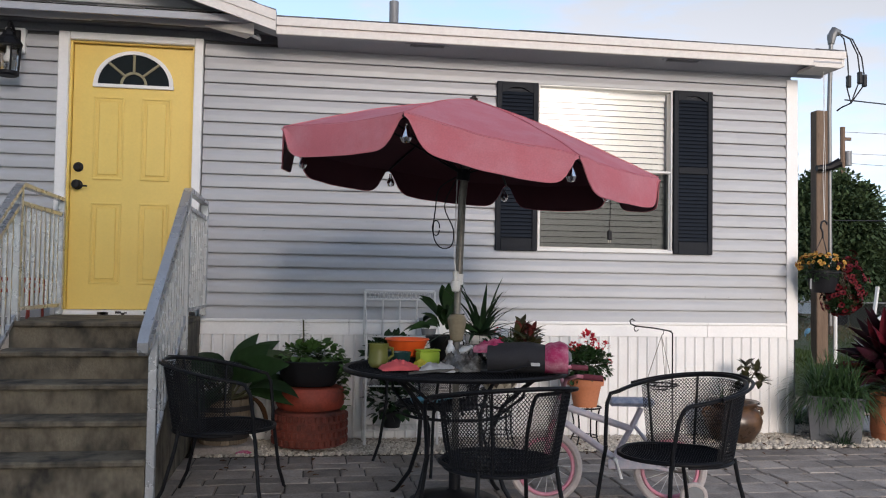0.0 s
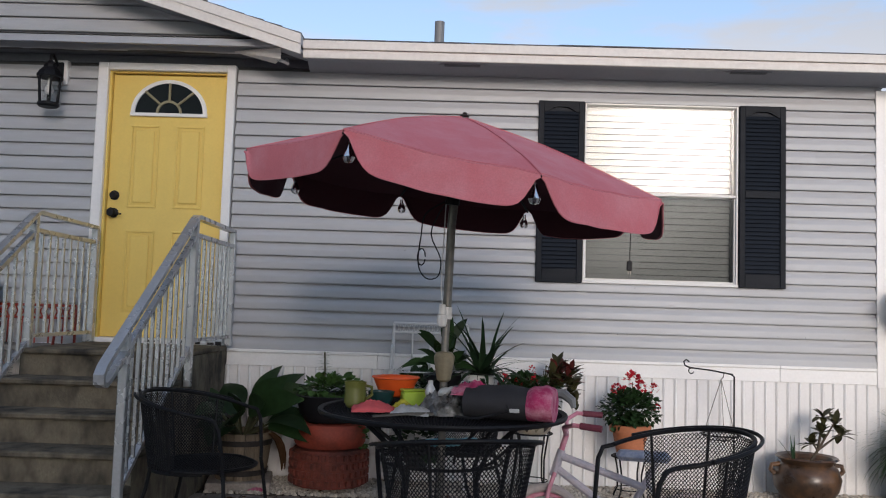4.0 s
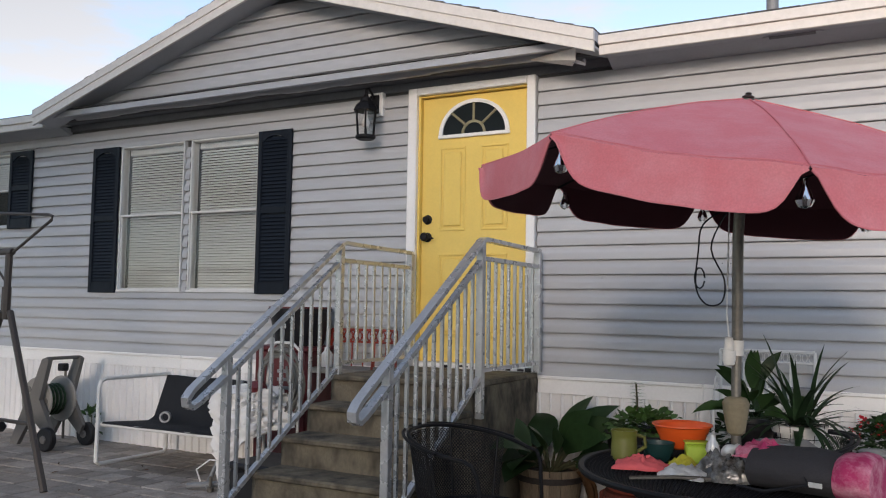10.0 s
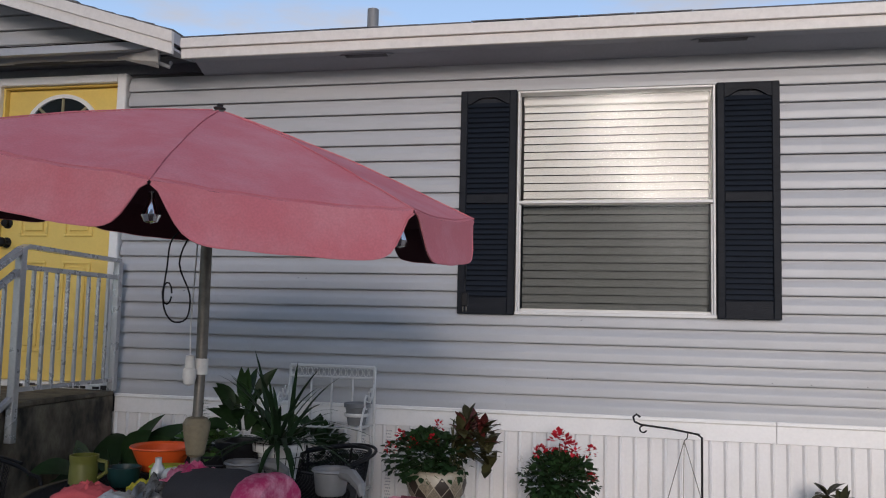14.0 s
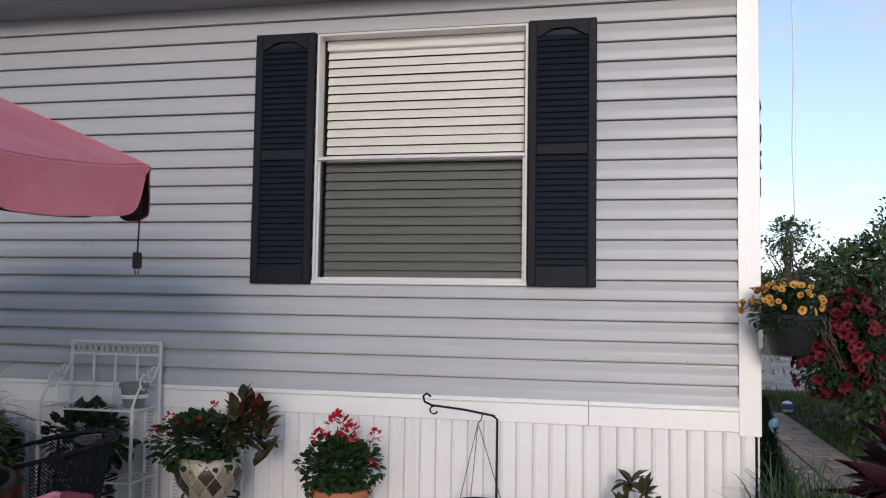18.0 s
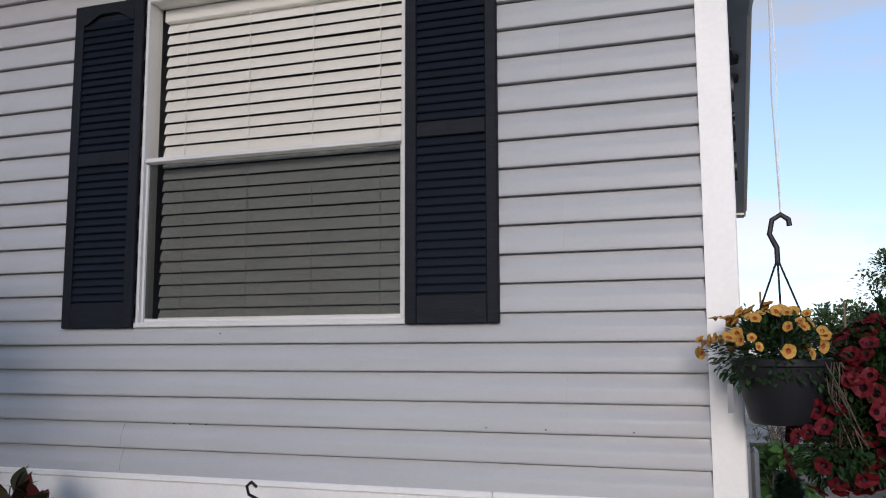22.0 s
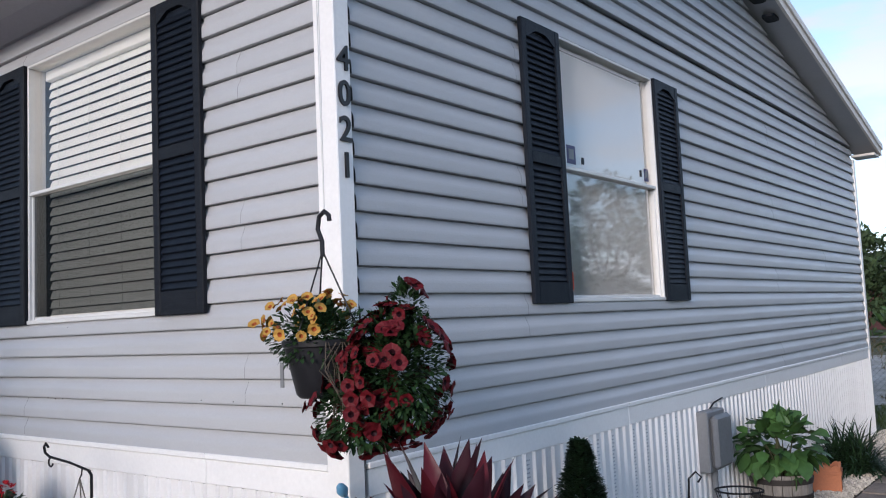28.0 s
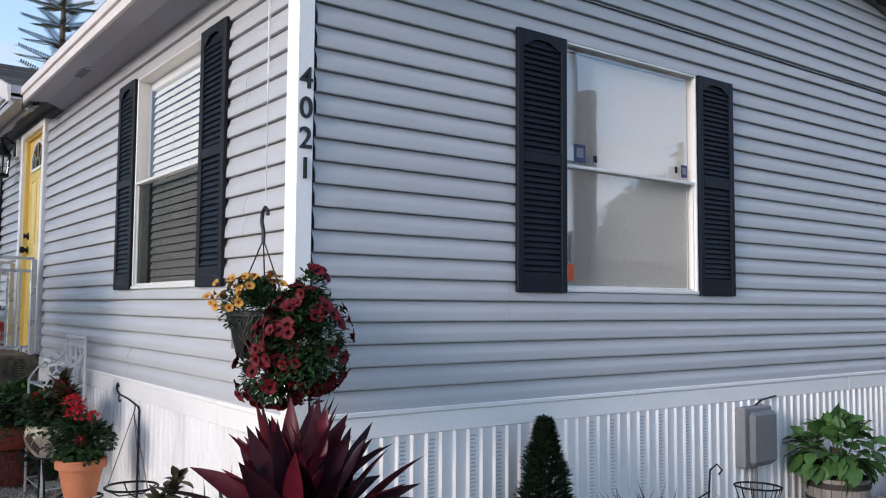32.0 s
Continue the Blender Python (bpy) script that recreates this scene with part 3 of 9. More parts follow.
# roof -------------------------------------------------------------------------------
def roof_plane(y0, y1, x0, x1, z_of, name, label):
    """A shingled slope: rows of tabs over a thin deck."""
    deck = Geo()
    up = 1 if z_of(y1) > z_of(y0) else -1
    for a, b in ((0.0, 0.06),):
        deck.add([(x0, y0, z_of(y0) - 0.02), (x1, y0, z_of(y0) - 0.02), (x1, y1, z_of(y1) - 0.02), (x0, y1, z_of(y1) - 0.02),
                  (x0, y0, z_of(y0) + 0.03), (x1, y0, z_of(y0) + 0.03), (x1, y1, z_of(y1) + 0.03), (x0, y1, z_of(y1) + 0.03)],
                 [(0, 1, 2, 3), (4, 7, 6, 5), (0, 4, 5, 1), (1, 5, 6, 2), (2, 6, 7, 3), (3, 7, 4, 0)])
    roof = solo(name, deck, SOFFIT, label, "roof", kind="structure", smooth=None)
    g = Geo()
    rng = random.Random(11)
    n = int(abs(y1 - y0) / 0.145)
    for i in range(n):
        ya, yb = y0 + (y1 - y0) * i / n, y0 + (y1 - y0) * (i + 1.08) / n
        x = x0 - 0.01 - rng.random() * 0.3
        while x < x1:
            w = 0.305
            xa, xb = max(x, x0 - 0.012), min(x + w - 0.006, x1 + 0.012)
            if xb > xa + 0.02:
                za, zb = z_of(ya) + 0.046 + rng.uniform(-0.003, 0.003), z_of(yb) + 0.036
                g.add([(xa, ya - 0.01 * up * (i == 0), za - 0.011), (xb, ya - 0.01 * up * (i == 0), za - 0.011), (xa, ya, za), (xb, ya, za), (xb, yb, zb), (xa, yb, zb)], [(0, 1, 3, 2), (2, 3, 4, 5)])
            x += w
    part("shingles", g, SHINGLE, roof, "grey asphalt shingles", smooth=None, kind="stuff")
    return roof


RZ0 = 3.075
roof_plane(6.17, RIDGE_Y, XL - 0.2, XW + 0.23, lambda y: RZ0 + (y - 6.17) * PITCH, "roof_front", "shingled front roof slope with a low pitch")
roof_plane(YB + 0.31, RIDGE_Y, XL - 0.2, XW + 0.23, lambda y: RZ0 + (YB + 0.31 - y) * PITCH, "roof_back", "shingled back roof slope with a low pitch")


def gable_slope(xa, xb, name):
    za, zb = RZ0 + 0.01, RZ0 + 0.01 + abs(xb - xa) * PITCH_G
    y0, yb0, yb1 = 6.09, 6.30, 6.30 + (zb - za) / PITCH
    d = Geo()
    d.add([(xa, y0, za - 0.03), (xb, y0, zb - 0.03), (xb, yb1, zb - 0.03), (xa, yb0, za - 0.03),
           (xa, y0, za + 0.035), (xb, y0, zb + 0.035), (xb, yb1, zb + 0.035), (xa, yb0, za + 0.035)],
          [(0, 1, 2, 3), (4, 7, 6, 5), (0, 4, 5, 1), (1, 5, 6, 2), (2, 6, 7, 3), (3, 7, 4, 0)])
    roof = solo(name, d, SOFFIT, "slope of the entrance gable's roof", "roof", kind="structure", smooth=None)
    g = Geo()
    rng = random.Random(3)
    n = 20
    for i in range(n):
        t0, t1 = i / n, (i + 1.1) / n
        p = (xa + (xb - xa) * t0, za + (zb - za) * t0 + 0.05 + rng.uniform(-0.004, 0.005))
        q = (xa + (xb - xa) * min(t1, 1), za + (zb - za) * min(t1, 1) + 0.042)
        ye = yb0 + (yb1 - yb0) * t0
        yy = y0 - 0.012 - rng.random() * 0.01
        g.add([(p[0], yy, p[1]), (q[0], yy, q[1]), (q[0], ye, q[1]), (p[0], ye, p[1]), (p[0], yy, p[1] - 0.012), (q[0], yy, q[1] - 0.014), (p[0], ye, p[1] - 0.012)],
              [(0, 1, 2, 3), (4, 5, 1, 0), (4, 0, 3, 6)])
    part("shingles", g, SHINGLE, roof, "grey asphalt shingles", smooth=None, kind="stuff")
    # two-step rake board
    for nm, dz0, dz1, dy in (("rake_board", -0.105, -0.035, 0.0), ("drip_board", -0.035, 0.034, -0.010)):
        r = Geo()
        r.add([(xa, y0 + dy - 0.022, za + dz0), (xb, y0 + dy - 0.022, zb + dz0), (xb, y0 + dy - 0.022, zb + dz1), (xa, y0 + dy - 0.022, za + dz1),
               (xa, y0 - 0.002, za + dz0), (xb, y0 - 0.002, zb + dz0), (xb, y0 - 0.002, zb + dz1), (xa, y0 - 0.002, za + dz1)],
              [(0, 1, 2, 3), (4, 7, 6, 5), (0, 4, 5, 1), (3, 2, 6, 7), (0, 3, 7, 4), (1, 5, 6, 2)])
        part(nm, r, FASCIA, roof, smooth=None)
    s = Geo()
    s.add([(xa, y0, za - 0.075), (xb, y0, zb - 0.075), (xb, GY + 0.02, zb - 0.075), (xa, GY + 0.02, za - 0.075),
           (xa, y0, za - 0.06), (xb, y0, zb - 0.06), (xb, GY + 0.02, zb - 0.06), (xa, GY + 0.02, za - 0.06)],
          [(0, 1, 2, 3), (4, 7, 6, 5), (0, 4, 5, 1), (1, 5, 6, 2), (2, 6, 7, 3), (3, 7, 4, 0)])
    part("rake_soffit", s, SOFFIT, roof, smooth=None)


gable_slope(GX1, GXM, "roof_gable_right")
gable_slope(GX0, GXM, "roof_gable_left")


def eave_trim(x0, x1, name):
    t = thing(name, label="two-step white fascia and soffit under the eave", category="trim", kind="structure")
    part("fascia_board", Geo().box(x0, x1, 6.175, 6.198, 2.985, 3.045, 0.002), FASCIA, t)
    part("drip_board", Geo().box(x0, x1, 6.158, 6.190, 3.046, 3.108, 0.003), FASCIA, t)
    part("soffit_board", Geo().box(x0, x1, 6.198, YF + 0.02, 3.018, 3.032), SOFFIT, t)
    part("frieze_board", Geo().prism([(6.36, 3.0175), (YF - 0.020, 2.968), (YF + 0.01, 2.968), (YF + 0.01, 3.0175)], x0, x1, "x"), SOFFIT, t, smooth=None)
    return t


eave_main = eave_trim(GX1, XW + 0.245, "trim_eave_main")
eave_left = eave_trim(XL - 0.2, GX0, "trim_eave_left")
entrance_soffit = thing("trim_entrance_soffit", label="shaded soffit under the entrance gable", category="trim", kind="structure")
# both boards carry the gable's shade in their colour
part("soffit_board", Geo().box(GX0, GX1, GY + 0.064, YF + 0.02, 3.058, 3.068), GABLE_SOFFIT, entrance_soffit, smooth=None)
part("frieze_strip", Geo().box(GX0, GX1, YF - 0.006, YF + 0.02, 2.997, 3.057), GABLE_SOFFIT, entrance_soffit, "strip above the siding, shade put into its colour", smooth=None)
g = Geo()
g.add([(-0.80, 6.30, 3.055), (-0.44, 6.17, 3.05), (-0.44, 6.19, 2.975), (-0.50, 6.30, 2.970), (-0.80, 6.31, 3.048), (-0.44, 6.20, 3.05)],
      [(0, 3, 2, 1), (0, 4, 3), (1, 2, 5), (4, 5, 2, 3), (0, 1, 5, 4)])
part("loose_flap", g, FASCIA, entrance_soffit, "bent white flap of trim", smooth=None)
g = Geo()
g.tube([(-0.46, 6.22, 3.03), (-0.47, 6.235, 2.985), (-0.40, 6.25, 2.96), (-0.42, 6.30, 3.0)], 0.014, 6)
part("torn_end", g, SOFFIT, entrance_soffit, "torn grey trim end")
# oval soffit vents
for x in (-7.6, 0.85, 2.92):
    v = thing("soffit_vent", (x, 6.36, 3.017), label="grey oval vent in the soffit", category="vent", group="eave vents")
    g = Geo()
    outline = [(0.115 * math.cos(a) + (0.055 if math.cos(a) > 0 else -0.055), 0.034 * math.sin(a)) for a in [2 * math.pi * i / 24 for i in range(24)]]
    g.prism(outline, -0.006, 0.0, "z")
    part("vent_rim", g, SOFFIT, v)
    g = Geo()
    for i in range(6):
        g.box(-0.13, 0.13, -0.026 + i * 0.009, -0.021 + i * 0.009, -0.010, -0.006)
    part("vent_louvre", g, GREY_PLASTIC, v)

# end-gable rake: boards and sloping soffit
for sgn, ye, nm in ((1, 6.17, "trim_rake_front"), (-1, YB + 0.31, "trim_rake_back")):
    t = thing(nm, label="white rake board with a grey sloping soffit", category="trim", kind="structure")
    zr = RZ0 + (RIDGE_Y - 6.17) * PITCH
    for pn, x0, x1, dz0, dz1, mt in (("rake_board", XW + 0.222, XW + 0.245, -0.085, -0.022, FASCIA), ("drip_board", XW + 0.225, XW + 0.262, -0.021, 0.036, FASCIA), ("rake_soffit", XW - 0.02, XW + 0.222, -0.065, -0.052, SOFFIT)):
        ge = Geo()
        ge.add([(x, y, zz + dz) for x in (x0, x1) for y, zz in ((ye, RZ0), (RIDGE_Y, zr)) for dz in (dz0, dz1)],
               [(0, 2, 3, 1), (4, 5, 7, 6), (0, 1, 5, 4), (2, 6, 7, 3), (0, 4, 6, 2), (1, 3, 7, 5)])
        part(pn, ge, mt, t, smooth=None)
    ge = Geo()
    ge.box(XW - 0.01, XW + 0.222, min(ye, ye + sgn * 0.26), max(ye, ye + sgn * 0.26), 2.975, 3.0)
    part("eave_return", ge, FASCIA, t)
    for yv in ((11.10, 11.42) if sgn < 0 else (8.6, 8.9)):
        zv = RZ0 + (YB + 0.31 - yv) * PITCH - 0.07 if sgn < 0 else RZ0 + (yv - 6.17) * PITCH - 0.07
        v = Geo()
        outline = [(0.05 * math.cos(a) + XW + 0.11, 0.035 * math.sin(a) + (0.06 if math.sin(a) > 0 else -0.06) + yv) for a in [2 * math.pi * i / 20 for i in range(20)]]
        v.prism(outline, zv - 0.012, zv + 0.01, "z")
        part("rake_vent", v, SHUTTER, t, "dark oval vent")

# corner posts and belt trim
def corner_post(x, y, name, sy=1):
    t = thing(name, (x, y, 0), label="white vinyl corner post", category="trim", kind="structure")
    outline = [(-0.076, -0.024), (0.020, -0.024), (0.024, -0.020), (0.024, 0.052), (0.004, 0.052), (0.004, -0.004), (-0.076, -0.004)]
    part("post_shell", Geo().prism([(u, w * sy) for u, w in outline], 0.775, 2.935, "z"), WHITE, t, smooth=None)
    return t


corner_post(XW, YF, "trim_corner_post")
corner_post(XW, YB, "trim_corner_post_back", -1)
belt = thing("trim_belt_front", (0, YF, 0), label="white belt trim above the skirting", category="trim", kind="structure")
for a, b in ((XL, -4.1), (-4.1, -1.84), (-0.80, 0.3), (0.3, 3.2), (3.2, XW - 0.073)):
    part("belt_board", Geo().box(a, b - 0.002, -0.017, 0.02, 0.79, 0.885, 0.003), WHITE, belt)
    part("belt_cap", Geo().box(a, b - 0.002, -0.026, 0.02, 0.886, 0.909, 0.004), WHITE, belt)
belt = thing("trim_belt_side", (XW, 0, 0), 90, label="white belt trim above the skirting", category="trim", kind="structure")
for a, b in ((YF + 0.077, 8.6), (8.6, 10.9), (10.9, 13.2), (13.2, YB - 0.077)):
    part("belt_board", Geo().box(a, b - 0.002, -0.017, 0.02, 0.79, 0.885, 0.003), WHITE, belt)
    part("belt_cap", Geo().box(a, b - 0.002, -0.026, 0.02, 0.886, 0.909, 0.004), WHITE, belt)


def skirt_mesh(w, vented):
    """A skirting panel: flat bands with raised round ribs, some bands pierced."""
    prof = []
    n = 5
    for i in range(n):
        a = i * w / n
        s = w / n
        prof += [(a, -0.004), (a + s * 0.18, -0.004), (a + s * 0.24, 0.005), (a + s * 0.32, 0.0085), (a + s * 0.40, 0.005), (a + s * 0.46, -0.004)]
    prof.append((w, -0.004))
    ge = Geo()
    m = len(prof)
    ge.add([(u, -d, zz) for zz in (-0.03, 0.79) for u, d in prof], [(i, i + 1, m + i + 1, m + i) for i in range(m - 1)])
    if vented:
        ge.slot = 1
        for band in (1, 3):
            u0 = band * w / n + w / n * 0.52
            for r in range(40):
                for c in range(3):
                    u, zz = u0 + c * 0.011 + (0.0055 if r % 2 else 0), 0.03 + r * 0.0185
                    ge.add([(u, 0.0035, zz), (u + 0.006, 0.0035, zz + 0.005), (u, 0.0035, zz + 0.010), (u - 0.006, 0.0035, zz + 0.005)], [(0, 1, 2, 3)])
    return ge.mesh("skirting_panel", [SKIRT, SOFFIT], 50)


SK_W = 0.405
sk_plain, sk_vent = skirt_mesh(SK_W, False), skirt_mesh(SK_W, True)
skirting = thing("skirting_front", (0, YF - 0.012, 0), 0, "white ribbed vinyl skirting below the belt", "skirting", kind="structure")
i, u = 0, XW - 0.005 - SK_W
while u > XL:
    part("skirting_panel", sk_vent if i in (7, 15) else sk_plain, None, skirting, at=pose(u, 0, 0))
    u -= SK_W
    i += 1
skirting = thing("skirting_side", (XW + 0.012, 0, 0), 90, "white ribbed vinyl skirting below the belt", "skirting", kind="structure")
i, u = 0, YF - 0.005
while u + SK_W <= YB + 0.02:
    part("skirting_panel", sk_vent if i in (0, 1, 2, 4, 5, 6) else sk_plain, None, skirting, at=pose(u, 0, 0))
    u += SK_W
    i += 1
part("skirting_panel", sk_plain, None, skirting, at=pose(YB - SK_W + 0.01, -0.004, 0))


# windows --------------------------------------------------------------------------------
def window(name, hole, at, mid, slat_step, label, covering="blind", screen=True, slat_mat=BLIND, tilt=62, glass=GLASS):
    u0, u1, z0, z1 = hole
    m = at @ pose(u0, 0, z0)
    w, h, zm = u1 - u0, z1 - z0, mid - z0
    t = new(name)
    t.matrix_basis = m
    tagged(t, label, "window", kind="structure")
    fr = 0.014
    fg = Geo()
    fg.box(0, fr, -0.020, 0.07, 0, h, 0.003)
    fg.box(w - fr, w, -0.022, 0.07, 0, h, 0.003)
    fg.box(fr, w - fr, -0.022, 0.07, h - fr, h, 0.003)
    part("window_frame", fg, WFRAME, t)
    part("window_sill", Geo().box(-0.004, w + 0.004, -0.026, 0.07, -0.006, fr, 0.003), WFRAME, t)
    part("meeting_rail", Geo().box(fr, w - fr, -0.016, 0.035, zm - 0.009, zm + 0.009, 0.003), WFRAME, t)
    sg = Geo()
    sg.box(fr, fr + 0.010, -0.004, 0.028, fr, zm - 0.014, 0.002)
    sg.box(w - fr - 0.010, w - fr, -0.004, 0.028, fr, zm - 0.014, 0.002)
    sg.box(fr + 0.010, w - fr - 0.010, 0.002, 0.028, fr, fr + 0.014, 0.002)
    part("lower_sash", sg, WFRAME, t)
    for pn, a, b, y in (("upper_pane", zm + 0.014, h - fr, 0.012), ("lower_pane", fr + 0.018, zm - 0.014, 0.016)):
        pn_ob = part(pn, Geo().add([(fr, y, a), (w - fr, y, a), (w - fr, y, b), (fr, y, b)], [(0, 1, 2, 3)]), glass, t, smooth=None)
        pn_ob.visible_shadow = False
    if screen:
        part("insect_screen", Geo().add([(fr + 0.012, 0.004, fr + 0.018), (w - fr - 0.012, 0.004, fr + 0.018), (w - fr - 0.012, 0.004, zm - 0.014), (fr + 0.012, 0.004, zm - 0.014)], [(0, 1, 2, 3)]), SCREEN, t, "dark insect screen", smooth=None).visible_shadow = False
    if covering == "blind":
        part("head_rail", Geo().box(fr + 0.012, w - fr - 0.012, 0.062, 0.115, h - fr - 0.055, h - fr - 0.002, 0.004), slat_mat, t)
        n = int((h - 2 * fr - 0.06) / slat_step) + 1
        sl = Geo()
        hw = slat_step * (0.490 if tilt > 65 else 0.58)
        ca, sa = math.cos(radians(tilt)), math.sin(radians(tilt))
        pts = []
        for s in (-1, -0.5, 0, 0.5, 1):
            b = 0.10 * hw * (1 - s * s)
            pts.append((s * hw * ca - b * sa, s * hw * sa + b * ca))
        L_ = w - 2 * fr - 0.03
        sl.add([(x, y, zz) for x in (0, L_) for y, zz in pts] + [(x, y + 0.0025, zz) for x in (0, L_) for y, zz in pts],
               [(i, i + 1, 6 + i, 5 + i) for i in range(4)] + [(10 + i, 15 + i, 16 + i, 11 + i) for i in range(4)])
        slat = sl.mesh("blind_slat", slat_mat, 60)
        for i in range(n):
            part("blind_slat", slat, None, t, at=pose(fr + 0.015, 0.088, h - fr - 0.075 - i * slat_step, 0, 0, 0.12 * math.sin(i * 2.3)))
        cords = Geo()
        for c in ((0.12, 0.38, 0.63, 0.88) if w > 1 else (0.18, 0.82)):
            cords.tube([(w * c, 0.072, h - fr - 0.05), (w * c, 0.072, fr + 0.02)], 0.0016, 4)
        part("ladder_cord", cords, slat_mat, t)
    else:
        part("roller_shade", Geo().box(fr + 0.012, w - fr - 0.012, 0.035, 0.040, fr + 0.004, h - fr - 0.03), SHADE, t, "white roller shade")
        part("shade_roller", Geo().tube([(fr + 0.01, 0.064, h - fr - 0.035), (w - fr - 0.01, 0.064, h - fr - 0.035)], 0.022, 12), SHADE, t)
        g2 = Geo()
        for i in range(6):
            g2.box(fr + 0.03, w - fr - 0.03, 0.0325, 0.0335, fr + 0.05 + i * 0.022, fr + 0.058 + i * 0.022)
        part("shade_hem", g2, SHADE, t)
    return t


window_1 = window("window_1", MAIN_WIN, FRONT, 2.122, 0.0475, "white single-hung window with pale closed blinds", tilt=70)
BLIND_COOL = surface("cool_white_mini_blind", (0.70, 0.73, 0.74), 0.45, grain=0.03, stain=0.05, bump=0.02)
window_2 = window("window_2", LEFT_A, FRONT, 2.150, 0.0235, "white window with closed mini blinds", screen=False, slat_mat=BLIND_COOL, tilt=50, glass=GLASS_DULL)
window_3 = window("window_3", LEFT_B, FRONT, 2.150, 0.0235, "white window with closed mini blinds", screen=False, slat_mat=BLIND_COOL, tilt=50, glass=GLASS_DULL)
window_4 = window("window_4", FAR_WIN, FRONT, 2.47, 0.0235, "small high white window with closed blinds")
window_5 = window("window_5", SIDE_WIN, SIDE, 2.122, 0.0475, "white single-hung window with a white shade, sky in the glass", covering="shade", screen=False, glass=GLASS_SIDE)

# stickers on the end window
LABEL_BLUE = surface("blue_sticker", (0.02, 0.02, 0.11), 0.4, grain=0.05, bump=0)
LABEL_WHITE = surface("white_sticker", (0.75, 0.75, 0.74), 0.4, grain=0.05, bump=0)
LABEL_ORANGE = surface("orange_sticker", (0.75, 0.09, 0.02), 0.5, grain=0.05, bump=0)
for u, zz, w_, h_, mt, lb in ((0.135, 0.70, 0.088, 0.095, LABEL_BLUE, "dark blue square sticker"), (0.062, 0.70, 0.05, 0.075, LABEL_WHITE, "clear white sticker"),
                              (0.255, 0.71, 0.028, 0.036, SHUTTER, "small dark sticker"), (1.03, 0.70, 0.055, 0.075, LABEL_BLUE, "dark blue square sticker"),
                              (0.955, 0.72, 0.024, 0.04, SHUTTER, "small dark sticker"), (0.048, 0.055, 0.075, 0.09, LABEL_ORANGE, "orange square sticker")):
    st = part("sticker", Geo().box(u - w_ / 2, u + w_ / 2, 0.0095, 0.0110, zz, zz + h_), mt, window_5, lb, smooth=None)
    if mt is LABEL_BLUE:
        part("sticker_print", Geo().box(u - w_ * 0.3, u + w_ * 0.3, 0.0085, 0.0095, zz + h_ * 0.25, zz + h_ * 0.8), GREY_PLASTIC, st, "pale emblem", smooth=None)


# shutters -------------------------------------------------------------------------------
def shutter(w, h, mat, rail_mat, label):
    t = thing("shutter", label=label, category="shutter", group="window shutters")
    st = 0.042
    part("stile", Geo().box(0, st, -0.038, -0.014, 0, h, 0.004), rail_mat, t)
    part("stile", Geo().box(w - st, w, -0.038, -0.014, 0, h, 0.004), rail_mat, t)
    part("bottom_rail", Geo().box(st, w - st, -0.036, -0.014, 0, 0.10, 0.003), rail_mat, t)
    hm = h * 0.49
    part("middle_rail", Geo().box(st, w - st, -0.036, -0.014, hm, hm + 0.055, 0.003), rail_mat, t)
    arch = [(st, h - 0.001), (st, h - 0.085)]
    n = 12
    for i in range(n + 1):
        s = i / n
        arch.append((st + (w - 2 * st) * s, h - 0.085 + 0.042 * min(1, max(0, 1.35 * math.sin(math.pi * s) - 0.2))))
    arch.append((w - st, h - 0.001))
    part("arched_top_rail", Geo().prism(arch, -0.036, -0.014, "y"), rail_mat, t, smooth=None)
    part("backing", Geo().box(st, w - st, -0.020, -0.012, 0.1, h - 0.05), mat, t, smooth=None)
    step = 0.0305
    sl = Geo()
    sl.prism([(-0.030, 0.0), (-0.032, 0.004), (-0.022, 0.028), (-0.018, 0.028)], st, w - st, "x")
    slat = sl.mesh("louvre", mat, 30)
    z = 0.105
    while z < h - 0.075:
        if not hm - 0.025 < z < hm + 0.05:
            part("louvre", slat, None, t, at=pose(0, 0, z))
        z += step
    return t


sh_f = shutter(0.336, 1.336, SHUTTER, FADED, "black louvred shutter with sun-faded frame")
sh_f.matrix_basis = FRONT @ pose(2.896, 0, 1.46)
copy_thing(sh_f, FRONT @ pose(1.424, 0, 1.46))
sh_a = shutter(0.350, 1.350, SHUTTER, SHUTTER, "blue-black plastic louvred shutter")
sh_a.matrix_basis = FRONT @ pose(LEFT_B[1] + 0.002, 0, 1.446)
copy_thing(sh_a, FRONT @ pose(LEFT_A[0] - 0.362, 0, 1.446))
copy_thing(sh_a, SIDE @ pose(7.695, 0, 1.444))
copy_thing(sh_a, SIDE @ pose(9.172, 0, 1.444))
sh_b = shutter(0.35, 0.775, SHUTTER, SHUTTER, "short blue-black louvred shutter")
sh_b.matrix_basis = FRONT @ pose(-6.525, 0, 2.078)


